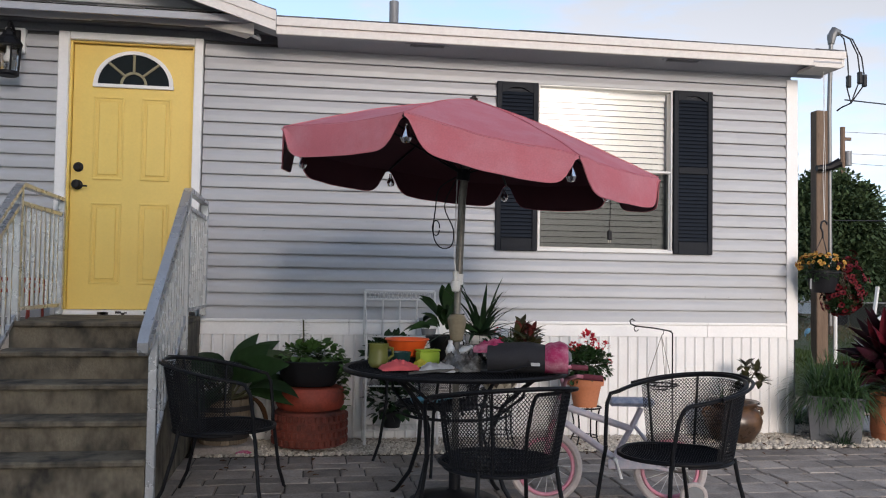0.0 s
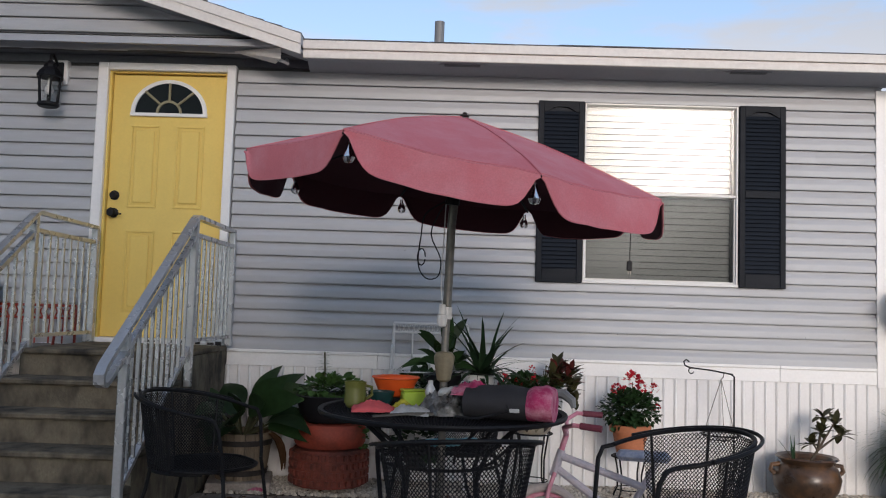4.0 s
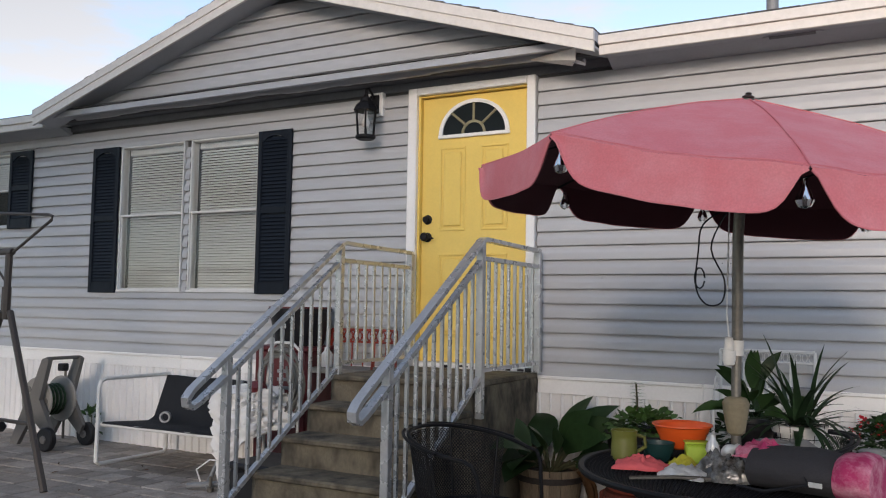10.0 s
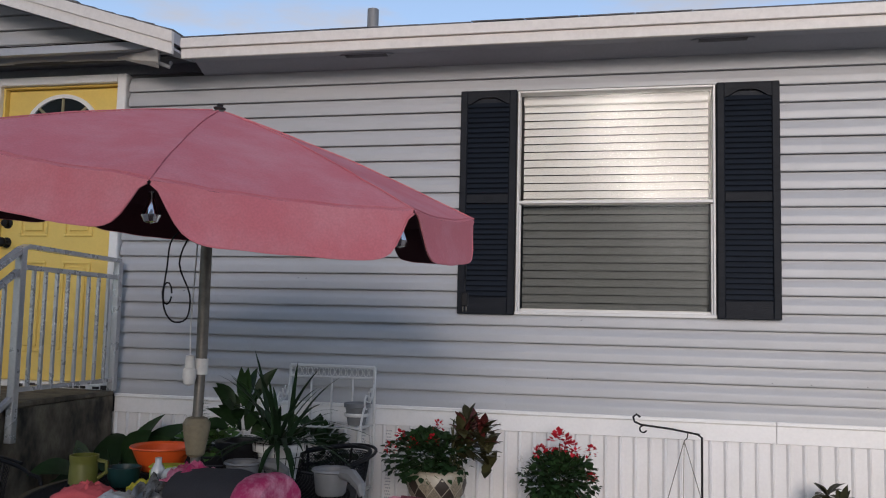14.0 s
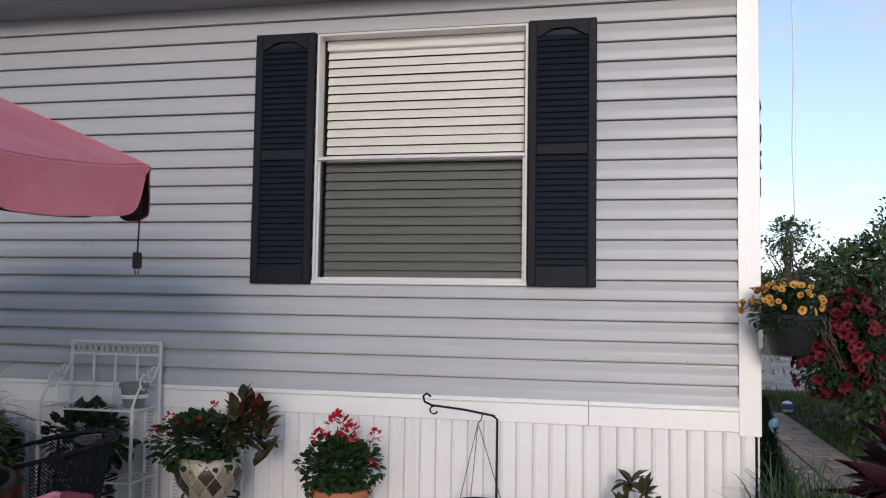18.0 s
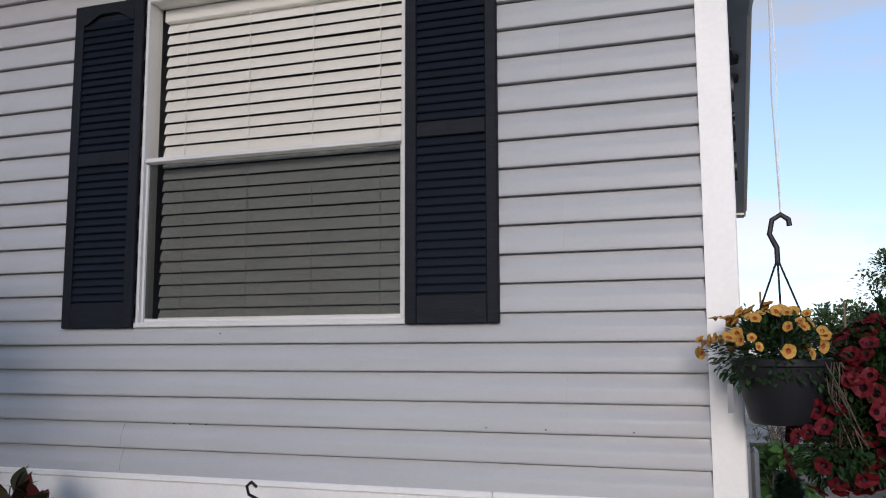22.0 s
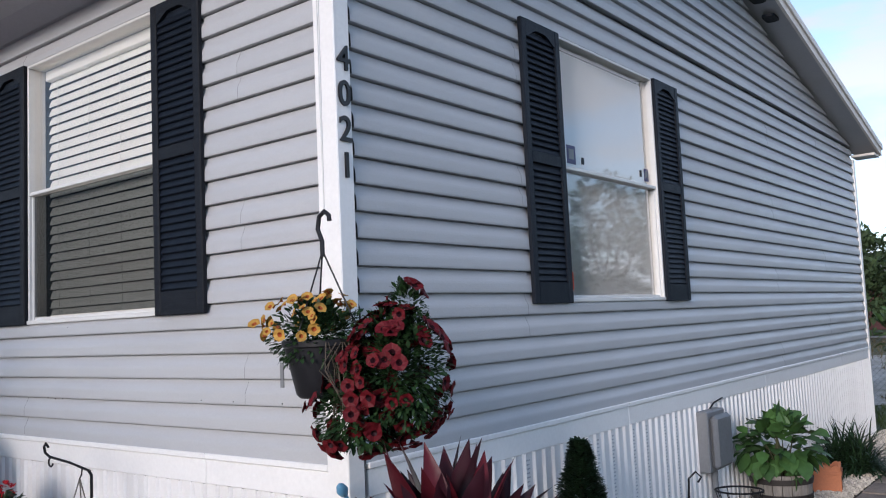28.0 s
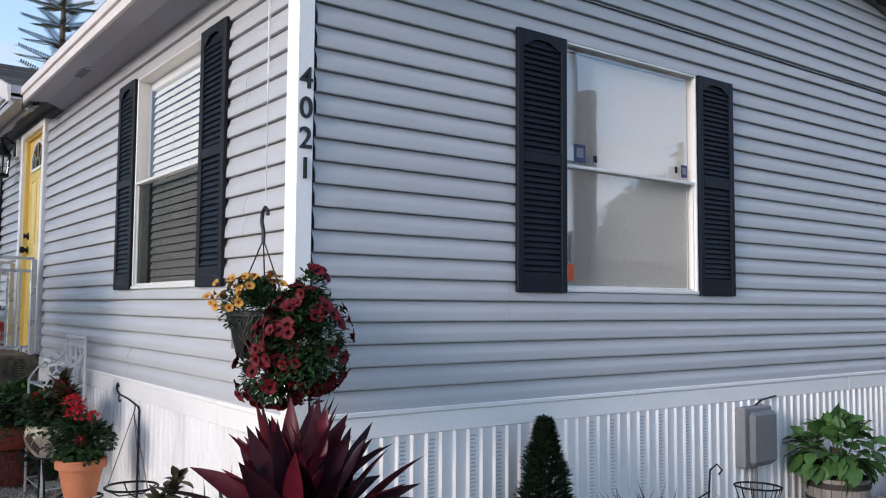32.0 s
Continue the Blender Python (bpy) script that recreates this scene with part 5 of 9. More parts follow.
part("upper_pole", Geo().tube([Vector((0.808, 4.545, 1.23)), PT, PT.lerp(APEX, 0.4), APEX], 0.0215, 14), STEEL, umb, "tarnished metal pole")
part("joint_collar", Geo().tube([Vector((0.806, 4.545, 1.19)), Vector((0.808, 4.545, 1.25))], 0.027, 14), PALE_METAL, umb, "pale taped pole joint")
part("hub", Geo().tube([UC - UN * 0.13, UC - UN * 0.07], 0.036, 14), BLACK, umb)
part("finial", Geo().lathe([(0.022, 0.004), (0.024, 0.010), (0.015, 0.014), (0.011, 0.018), (0.013, 0.022), (0.008, 0.026), (0.0, 0.027)], 14).moved(Matrix.Translation(APEX) @ UN.to_track_quat('Z', 'Y').to_matrix().to_4x4()), HOOP, umb, "rusty cap")
part("base", Geo().lathe([(0.0, 0.0), (0.24, 0.0), (0.245, 0.03), (0.20, 0.05), (0.05, 0.075), (0.032, 0.09), (0.032, 0.30), (0.02, 0.30)], 32).moved(Matrix.Translation(PB)), BLACK, umb, "black round base")
g = Geo().lathe([(0.022, 0.0), (0.034, 0.01), (0.050, 0.10), (0.052, 0.125), (0.040, 0.145), (0.022, 0.15)], 20)
part("pole_holder", g.moved(Matrix.Translation((TX, TY - 0.002, 0.88))), surface("tan_plastic", (0.24, 0.20, 0.13), 0.5, stain=0.2, bump=0.05), umb, "tan plastic tapered holder")

# string-light cable hanging off the hub
cable = thing("light_cable", (0, 0, 0), label="dark cord with a looped slack, hanging from the umbrella hub", category="cable")
lp = [PT + Vector(q) for q in ((-0.03, 0.0, 0.12), (-0.13, -0.02, 0.05), (-0.15, -0.02, -0.06), (-0.16, -0.02, -0.20), (-0.12, -0.02, -0.27), (-0.06, -0.02, -0.26), (-0.05, -0.02, -0.17), (-0.10, -0.02, -0.05), (-0.06, -0.02, 0.06), (-0.02, 0, 0.12))]
fine = []
for i in range(len(lp) - 1):
    for j in range(4):
        s = j / 4
        p0, p1, p2, p3 = lp[max(0, i - 1)], lp[i], lp[i + 1], lp[min(len(lp) - 1, i + 2)]
        fine.append(0.5 * ((2 * p1) + (p2 - p0) * s + (2 * p0 - 5 * p1 + 4 * p2 - p3) * s * s + (3 * p1 - p0 - 3 * p2 + p3) * s ** 3))
part("cord_loop", Geo().tube(fine, 0.0035, 5), BLACK_PLASTIC, cable)
part("cord_knot", Geo().tube([PT + Vector((-0.145 + 0.02 * math.cos(a), -0.02, -0.165 + 0.042 * math.sin(a))) for a in [i * 0.6 for i in range(11)]], 0.0035, 5), BLACK_PLASTIC, cable)
part("drop_cord", Geo().tube([PT + Vector((-0.030, -0.01, 0.12)), Vector((0.775, 4.51, 1.35)), Vector((0.785, 4.50, 1.255))], 0.003, 5), PALE_METAL, cable)
g = Geo().lathe([(0.0, 0.0), (0.016, -0.004), (0.018, -0.05), (0.024, -0.055), (0.026, -0.085), (0.020, -0.11), (0.0, -0.118)], 14).moved(Matrix.Translation((0.785, 4.500, 1.265)))
part("socket_bulb", g, PALE_METAL, cable, "white socket with a bulb")
plug = thing("hanging_plug", tuple(UC + (rim(4) - UC) * 0.97 - Vector((0, 0, 0.03))), label="black plug on a short cord at the umbrella rim", category="plug")
part("cord", Geo().tube([(0, 0, 0.0), (0.004, 0, -0.12), (0, 0, -0.26)], 0.003, 5), BLACK_PLASTIC, plug)
part("plug_body", Geo().box(-0.014, 0.014, -0.010, 0.010, -0.315, -0.26, 0.004), BLACK_PLASTIC, plug)
part("prongs", Geo().box(-0.008, -0.005, -0.003, 0.003, -0.335, -0.316).box(0.005, 0.008, -0.003, 0.003, -0.335, -0.316), STEEL, plug, smooth=None)


# things on the table -----------------------------------------------------------------------
def on_table(dx, dy):
    return (TX + dx, TY + dy, TZ + 0.006)


ORANGE = surface("orange_plastic", (0.80, 0.11, 0.018), 0.4, grain=0.03, stain=0.05, bump=0.02)
OLIVE = surface("olive_green_glaze", (0.145, 0.15, 0.028), 0.35, grain=0.06, stain=0.15, bump=0.03)
TEAL = surface("dark_teal_plastic", (0.010, 0.045, 0.045), 0.4, grain=0.05, stain=0.1, bump=0.03)
LIME = surface("lime_green_plastic", (0.40, 0.55, 0.06), 0.4, grain=0.04, stain=0.05, bump=0.02)
PINK = surface("pink_cloth", (0.72, 0.12, 0.13), 0.9, grain=0.06, grain_scale=180, stain=0.1, bump=0.3, bump_scale=20)
MAGENTA = surface("magenta_print_fabric", (0.40, 0.025, 0.11), 0.85, grain=0.1, grain_scale=140, stain=0.4, stain_scale=16, stain_tint=(0.70, 0.38, 0.45), bump=0.15)
CHARCOAL = surface("charcoal_fabric", (0.030, 0.029, 0.034), 0.9, grain=0.15, grain_scale=180, stain=0.15, bump=0.2)
SILVER = surface("dull_silver_foil", (0.62, 0.62, 0.62), 0.35, metal=0.3, grain=0.1, stain=0.2, stain_scale=12, bump=0.5, bump_scale=30)

mug = thing("garden_mug", on_table(-0.43, -0.06), 20, "olive green glazed pitcher mug", "mug")
part("body", Geo().lathe([(0.038, 0.0), (0.046, 0.01), (0.049, 0.08), (0.054, 0.125), (0.049, 0.125), (0.054, 0.02), (0.0, 0.015)], 24), OLIVE, mug)
part("handle", Geo().tube([(0.049, 0, 0.105), (0.082, 0, 0.098), (0.085, 0, 0.06), (0.048, 0, 0.035)], 0.008, 8), OLIVE, mug)
pot = thing("teal_bowl", on_table(-0.31, 0.02), 0, "dark teal plastic bowl", "bowl")
part("body", Geo().lathe([(0.04, 0.0), (0.058, 0.03), (0.066, 0.075), (0.061, 0.075), (0.052, 0.03), (0.0, 0.012)], 24), TEAL, pot)
bowl = thing("orange_bowl", on_table(-0.25, 0.19), 0, "orange plastic bowl standing on another", "bowl")
part("body", Geo().lathe([(0.068, 0.035), (0.080, 0.042), (0.116, 0.125), (0.126, 0.130), (0.124, 0.136), (0.110, 0.128), (0.076, 0.052), (0.0, 0.048)], 40), ORANGE, bowl)
part("under_bowl", Geo().lathe([(0.06, 0.0), (0.075, 0.008), (0.085, 0.034), (0.07, 0.035), (0.0, 0.03)], 32), BLACK_PLASTIC, bowl, "dark bowl below")
bx = thing("lime_box", on_table(-0.045, 0.02), 18, "small lime green plastic box", "box")
bx.location = on_table(-0.15, 0.06)
part("body", Geo().box(-0.06, 0.06, -0.035, 0.035, 0, 0.075, 0.008), LIME, bx)
part("lid", Geo().box(-0.063, 0.063, -0.038, 0.038, 0.076, 0.086, 0.004), LIME, bx)


def crumple(n, rx, ry, h, seed, rough=3.0):
    ge = Geo()
    v = []
    for j in range(n + 1):
        for i in range(n + 1):
            u, w = i / n * 2 - 1, j / n * 2 - 1
            e = 1 + 0.25 * noise.noise(Vector((u * 2, w * 2, seed)))
            q = max(0.0, 1 - (u * u + w * w) * 0.62)
            v.append((u * rx * e, w * ry * e, 0.004 + h * q * (0.55 + 0.7 * abs(noise.noise(Vector((u * rough, w * rough, seed + 5)))))))
    f = [(j * (n + 1) + i, j * (n + 1) + i + 1, (j + 1) * (n + 1) + i + 1, (j + 1) * (n + 1) + i) for j in range(n) for i in range(n)]
    ge.add(v, f)
    m = n + 1
    border = [i for i in range(m)] + [j * m + n for j in range(1, m)] + [n * m + i for i in range(n - 1, -1, -1)] + [j * m for j in range(n - 1, 0, -1)]
    k = len(ge.v)
    ge.v += [(v[b][0], v[b][1], 0.0) for b in border]
    L_ = len(border)
    fs = [(border[i], k + i, k + (i + 1) % L_, border[(i + 1) % L_]) for i in range(L_)]
    ge.f += fs
    ge.mi += [0] * len(fs)
    return ge


solo("pink_rag", crumple(18, 0.095, 0.065, 0.055, 2.0, 5.0), PINK, "crumpled coral pink rag on the table", "cloth", at=pose(*on_table(-0.33, -0.18), 0, 0, 12), smooth=70)
solo("yellow_rag", crumple(12, 0.05, 0.03, 0.045, 6.0), surface("yellow_rag", (0.55, 0.50, 0.05), 0.9, bump=0.2), "small crumpled yellow-green cloth", "cloth", at=pose(*on_table(-0.20, -0.03), 0, 0, 40), smooth=70)
solo("foil_pack", crumple(14, 0.085, 0.05, 0.06, 9.0), SILVER, "crumpled clear and silver packet", "packet", at=pose(*on_table(-0.14, -0.27), 0, 0, -15), smooth=40)
solo("plastic_bag", crumple(26, 0.13, 0.11, 0.125, 12.0, 3.6), surface("clear_plastic_bag", (0.055, 0.053, 0.05), 0.16, grain=0.4, grain_scale=30, stain=0.3, stain_scale=18, stain_tint=(0.35, 0.35, 0.35), bump=0.6, bump_scale=26), "crumpled plastic bag of light bulbs", "bag", at=pose(*on_table(0.02, -0.20), 0, 0, 10), smooth=40)
for i in range(3):
    b = Geo().lathe([(0.0, 0.0), (0.020, 0.006), (0.027, 0.028), (0.022, 0.05), (0.012, 0.066), (0.012, 0.085), (0.0, 0.088)], 12)
    solo("loose_bulb", b, SILVER, "loose silver light bulb in the bag", "bulb", group="loose bulbs", at=pose(TX - 0.06 + 0.045 * i, TY - 0.16 - 0.02 * (i % 2), TZ + 0.07 + 0.02 * math.sin(i * 2), 60 * (i % 3), 20 * i, 40 * i))
spoon = thing("long_spoon", on_table(-0.16, -0.36), 24, "long grey metal spoon", "spoon")
part("handle", Geo().tube([(-0.16, 0, 0.006), (0.0, 0, 0.012), (0.16, 0, 0.010)], 0.007, 6), STEEL, spoon)
part("bowl", Geo().lathe([(0.0, 0.0), (0.02, 0.003), (0.033, 0.014), (0.030, 0.016), (0.0, 0.006)], 16).moved(pose(0.19, 0, 0.004)), STEEL, spoon)
# rolled travel bag with pink ends
bag = thing("rolled_bag", on_table(0.28, -0.33), -15, "charcoal rolled bag with pink patterned ends", "bag")


def roll(x0, x1, r, flat, bend):
    ge = Geo()
    n, m = 22, 8
    v = []
    for j in range(m + 1):
        s = j / m
        for i in range(n):
            a = 2 * math.pi * i / n
            rr = r * (1 - 0.10 * abs(2 * s - 1) ** 3) * (1 + 0.06 * noise.noise(Vector((s * 3, math.cos(a) * 1.4, math.sin(a) * 1.4 + bend))))
            zz = rr * flat * (1 + math.sin(a))
            v.append((x0 + (x1 - x0) * s, rr * math.cos(a) * 1.1, zz))
    f = [(j * n + i, j * n + (i + 1) % n, (j + 1) * n + (i + 1) % n, (j + 1) * n + i) for j in range(m) for i in range(n)]
    f += [tuple(range(n)), tuple(m * n + i for i in range(n - 1, -1, -1))]
    return ge.add(v, f)


part("body", roll(-0.17, 0.14, 0.105, 0.72, 1.0), CHARCOAL, bag)
part("end_flap", roll(0.12, 0.235, 0.115, 0.70, 4.0), MAGENTA, bag, "pink tie-dye end")
part("inner_lining", crumple(14, 0.10, 0.07, 0.075, 21.0).moved(pose(-0.14, 0.02, 0.10)), MAGENTA, bag, "pink print cloth on top")
part("badge", Geo().box(0.05, 0.095, -0.123, -0.117, 0.045, 0.062, 0.002), SILVER, bag, "small pale badge")
part("strap", Geo().tube([(0.02, -0.10, 0.10), (0.05, -0.12, 0.05), (-0.09, -0.14, 0.012), (-0.2, -0.10, 0.010)], 0.006, 6), BLACK_PLASTIC, bag)
for dx, dy, rz in ((0.12, 0.16, 20), (0.50, 0.12, -30)):
    h = thing("grey_dish", on_table(dx, dy), rz, "grey plastic dish with a pouring lip", "dish", group="grey dishes")
    part("body", Geo().lathe([(0.05, 0.0), (0.058, 0.01), (0.066, 0.085), (0.075, 0.09), (0.072, 0.098), (0.058, 0.092), (0.05, 0.015), (0.0, 0.012)], 24), GREY_PLASTIC, h)
    part("lip", Geo().tube([(0.06, 0, 0.088), (0.12, 0, 0.085), (0.165, 0, 0.055), (0.175, 0, 0.02)], [0.022, 0.026, 0.022, 0.012], 8), GREY_PLASTIC, h)


# child's bicycle ------------------------------------------------------------------------------
PINKPAINT = surface("faded_pink_paint", (0.62, 0.22, 0.30), 0.4, grain=0.06, stain=0.2, stain_scale=14, stain_tint=(0.75, 0.55, 0.58), bump=0.05)
LILAC = surface("faded_lilac_paint", (0.52, 0.46, 0.50), 0.4, grain=0.06, stain=0.25, stain_scale=20, stain_tint=(0.2, 0.3, 0.4), bump=0.04)
PALE_TYRE = surface("dusty_white_tyre", (0.50, 0.44, 0.42), 0.8, grain=0.1, stain=0.2, bump=0.3)
bike = thing("child_bicycle", (1.68, 4.54, 0), -10, "child's faded pink and lilac bicycle with a training wheel", "bicycle")


def wheel(x, r, name):
    w = part(name, Geo().tube([(x + r * math.cos(a), 0, r + r * math.sin(a) * 1.0) for a in [2 * math.pi * i / 40 for i in range(40)]], 0.021, 8, closed=True), PALE_TYRE, bike, "dusty pale tyre")
    part("wheel_rim", Geo().tube([(x + (r - 0.032) * math.cos(a), 0, r + (r - 0.032) * math.sin(a)) for a in [2 * math.pi * i / 36 for i in range(36)]], 0.011, 6, closed=True), PINKPAINT, w, "pink rim")
    sp = Geo()
    for i in range(16):
        a = 2 * math.pi * i / 16
        sp.tube([(x + 0.015 * math.cos(a + 1), 0.012 * (1 if i % 2 else -1), r + 0.015 * math.sin(a + 1)), (x + (r - 0.03) * math.cos(a), 0, r + (r - 0.03) * math.sin(a))], 0.0016, 4)
    part("spokes", sp, PALE_METAL, w)
    part("wheel_hub", Geo().tube([(x, -0.035, r), (x, 0.035, r)], 0.018, 10), PALE_METAL, w)


wheel(-0.36, 0.185, "front_wheel")
wheel(0.33, 0.185, "rear_wheel")
part("fork", Geo().tube([(-0.36, -0.045, 0.185), (-0.345, -0.045, 0.36), (-0.315, -0.02, 0.45)], 0.011, 8).tube([(-0.36, 0.045, 0.185), (-0.345, 0.045, 0.36), (-0.315, 0.02, 0.45)], 0.011, 8), PINKPAINT, bike)
part("head_tube", Geo().tube([(-0.325, 0, 0.43), (-0.285, 0, 0.56)], 0.020, 10), LILAC, bike)
part("down_tube", Geo().tube([(-0.31, 0, 0.47), (0.02, 0, 0.24)], 0.019, 10), LILAC, bike)
part("top_tube", Geo().tube([(-0.29, 0, 0.53), (0.12, 0, 0.40)], 0.019, 10), LILAC, bike)
part("seat_tube", Geo().tube([(0.02, 0, 0.24), (0.12, 0, 0.42), (0.17, 0, 0.52)], 0.016, 10), LILAC, bike)
part("chain_stay", Geo().tube([(0.02, 0.03, 0.24), (0.33, 0.05, 0.185)], 0.010, 6).tube([(0.13, 0.02, 0.42), (0.33, 0.05, 0.185)], 0.009, 6).tube([(0.02, -0.03, 0.24), (0.33, -0.05, 0.185)], 0.010, 6).tube([(0.13, -0.02, 0.42), (0.33, -0.05, 0.185)], 0.009, 6), LILAC, bike)
part("saddle", Geo().box(-0.02, 0.24, -0.055, 0.055, 0.53, 0.575, 0.02), surface("blue_print_vinyl", (0.30, 0.34, 0.46), 0.5, grain=0.1, stain=0.5, stain_scale=22, stain_tint=(0.6, 0.6, 0.65), bump=0.1), bike, "pale blue printed saddle")
part("stem", Geo().tube([(-0.285, 0, 0.56), (-0.262, 0, 0.64)], 0.014, 10), PINKPAINT, bike)
part("handlebar", Geo().tube([(-0.14, -0.27, 0.71), (-0.22, -0.25, 0.715), (-0.27, -0.16, 0.69), (-0.265, -0.05, 0.645), (-0.262, 0, 0.64), (-0.265, 0.05, 0.645), (-0.27, 0.16, 0.69), (-0.22, 0.25, 0.715), (-0.14, 0.27, 0.71)], 0.011, 8), PINKPAINT, bike)
for sy in (-1, 1):
    part("grip", Geo().tube([(-0.19, sy * 0.257, 0.714), (-0.09, sy * 0.28, 0.708)], 0.016, 10), surface("wine_grip", (0.16, 0.03, 0.05), 0.7) if sy < 0 else bpy.data.materials["wine_grip"], bike, "wine red grip")
part("crank", Geo().tube([(0.02, -0.06, 0.24), (0.05, -0.065, 0.14)], 0.008, 6).tube([(0.02, -0.065, 0.24), (0.02, 0.065, 0.24)], 0.012, 8), PALE_METAL, bike)
part("chain_guard", Geo().box(-0.02, 0.24, -0.052, -0.044, 0.19, 0.24, 0.003), LILAC, bike)
tw = part("training_wheel", Geo().tube([(0.42 + 0.062 * math.cos(a), -0.155, 0.075 + 0.062 * math.sin(a)) for a in [2 * math.pi * i / 24 for i in range(24)]], 0.014, 8, closed=True), PALE_TYRE, bike, "white plastic training wheel")
part("wheel_disc", Geo().tube([(0.42, -0.165, 0.075), (0.42, -0.145, 0.075)], 0.055, 20), GREY_PLASTIC, tw)
part("bracket", Geo().tube([(0.33, -0.05, 0.185), (0.39, -0.12, 0.19), (0.42, -0.135, 0.075)], 0.009, 6), STEEL, tw)

# pale blue dustpan on the chair behind the table
AQUA = surface("pale_aqua_plastic", (0.16, 0.42, 0.52), 0.4, grain=0.04, stain=0.08, bump=0.02)
dpn = thing("aqua_dustpan", (0.80, 5.62, 0.395), 25, "pale aqua plastic dustpan lying on the chair", "dustpan")
part("pan", Geo().lathe([(0.0, 0.006), (0.09, 0.006), (0.105, 0.03), (0.10, 0.034), (0.085, 0.012), (0.0, 0.012)], 20).moved(Matrix.Diagonal((1.25, 0.9, 1, 1))), AQUA, dpn)
part("handle", Geo().tube([(0.10, 0, 0.02), (0.19, 0, 0.035), (0.23, 0, 0.03)], [0.02, 0.016, 0.012], 8), AQUA, dpn)


# plants and pots ---------------------------------------------------------------------------
def rnd_dir(rng, lo, hi):
    a, e = rng.random() * 2 * math.pi, radians(rng.uniform(lo, hi))
    return Vector((math.cos(a) * math.cos(e), math.sin(a) * math.cos(e), math.sin(e)))


def bush(ge, c, rx, ry, rz, n, size, seed, shape=1.0, droop=0.4, ratio=0.7, shell=0.55):
    """Leaves scattered through an uneven ellipsoid, facing outwards."""
    rng = random.Random(seed)
    for i in range(n):
        d = rnd_dir(rng, -60, 88)
        k = shell + (1 - shell) * rng.random() ** 0.6
        k *= 1 + 0.22 * noise.noise(Vector((d.x * 2.2, d.y * 2.2, d.z * 2.2 + seed)))
        p = Vector(c) + Vector((d.x * rx, d.y * ry, d.z * rz)) * k
        out = (d + Vector((rng.uniform(-1, 1), rng.uniform(-1, 1), rng.uniform(-0.6, 0.9))) * 0.6)
        s = size * rng.uniform(0.65, 1.25)
        ge.leaf(p, out, s, s * ratio, droop, 0.2, 3, shape, up=(rng.uniform(-0.5, 0.5), rng.uniform(-0.5, 0.5), 1))
    return ge


def stems(ge, base, c, rx, ry, rz, n, r, seed):
    rng = random.Random(seed)
    for i in range(n):
        d = rnd_dir(rng, -10, 85)
        e = Vector(c) + Vector((d.x * rx, d.y * ry, d.z * rz)) * 0.75
        b = Vector(base) + Vector((rng.uniform(-0.3, 0.3) * rx, rng.uniform(-0.3, 0.3) * ry, 0))
        ge.tube([b, b.lerp(e, 0.5) + Vector((0, 0, 0.03)), e], [r, r * 0.8, r * 0.4], 5)
    return ge


def spray(ge, base, n, length, width, lo, hi, droop, seed, spread=0.03, steps=5):
    """Strap leaves in a fountain."""
    rng = random.Random(seed)
    for i in range(n):
        d = rnd_dir(rng, lo, hi)
        b = Vector(base) + Vector((rng.uniform(-spread, spread), rng.uniform(-spread, spread), 0))
        ge.blade(b, d, length * rng.uniform(0.65, 1.15), width * rng.uniform(0.75, 1.2), droop * rng.uniform(0.6, 1.3), steps)
    return ge


def trumpet(ge, p, d, r, seed=0, depth=0.6):
    """A petunia: a five-lobed funnel with a dark throat."""
    first = len(ge.f)
    d = Vector(d).normalized()
    s = d.cross(Vector((0.2, 0.3, 1)))
    s = s.normalized() if s.length > 1e-4 else Vector((1, 0, 0))
    t = d.cross(s)
    v = [tuple(Vector(p) - d * r * depth)]
    for i in range(10):
        a = 2 * math.pi * i / 10 + seed
        k = 1.0 if i % 2 == 0 else 0.80
        v.append(tuple(Vector(p) + (s * math.cos(a) + t * math.sin(a)) * r * 0.38 - d * r * 0.12))
    for i in range(10):
        a = 2 * math.pi * i / 10 + seed
        k = 1.0 if i % 2 == 0 else 0.90
        v.append(tuple(Vector(p) + (s * math.cos(a) + t * math.sin(a)) * r * k + d * r * (0.12 if i % 2 else -0.02)))
    f = [(0, 1 + i, 1 + (i + 1) % 10) for i in range(10)] + [(1 + i, 11 + i, 11 + (i + 1) % 10, 1 + (i + 1) % 10) for i in range(10)]
    ge.add(v, f)
    ge.mi[first:first + 10] = [1] * 10
    return ge


def umbel(ge, c, r, n, seed):
    """A geranium head: a ball of small petals."""
    rng = random.Random(seed)
    for i in range(n):
        d = rnd_dir(rng, -35, 90)
        p = Vector(c) + d * r * rng.uniform(0.75, 1.05)
        ge.leaf(p, d + Vector((rng.uniform(-1, 1), rng.uniform(-1, 1), rng.uniform(-1, 1))), r * 0.62, r * 0.5, 0.1, 0.15, 2)
    return ge


def pot_profile(r0, r1, h, lip=0.012, rim=0.03):
    return [(0.0, 0.0), (r0, 0.0), (r1 - 0.006, h - rim), (r1 + lip, h - rim), (r1 + lip + 0.003, h - 0.004), (r1 + lip - 0.002, h), (r1 - 0.012, h), (r1 - 0.016, h - 0.03), (0.0, h - 0.035)]


def soil_disc(r, z):
    return Geo().lathe([(0.0, z + 0.010), (r * 0.6, z + 0.008), (r, z)], 20, close=False)


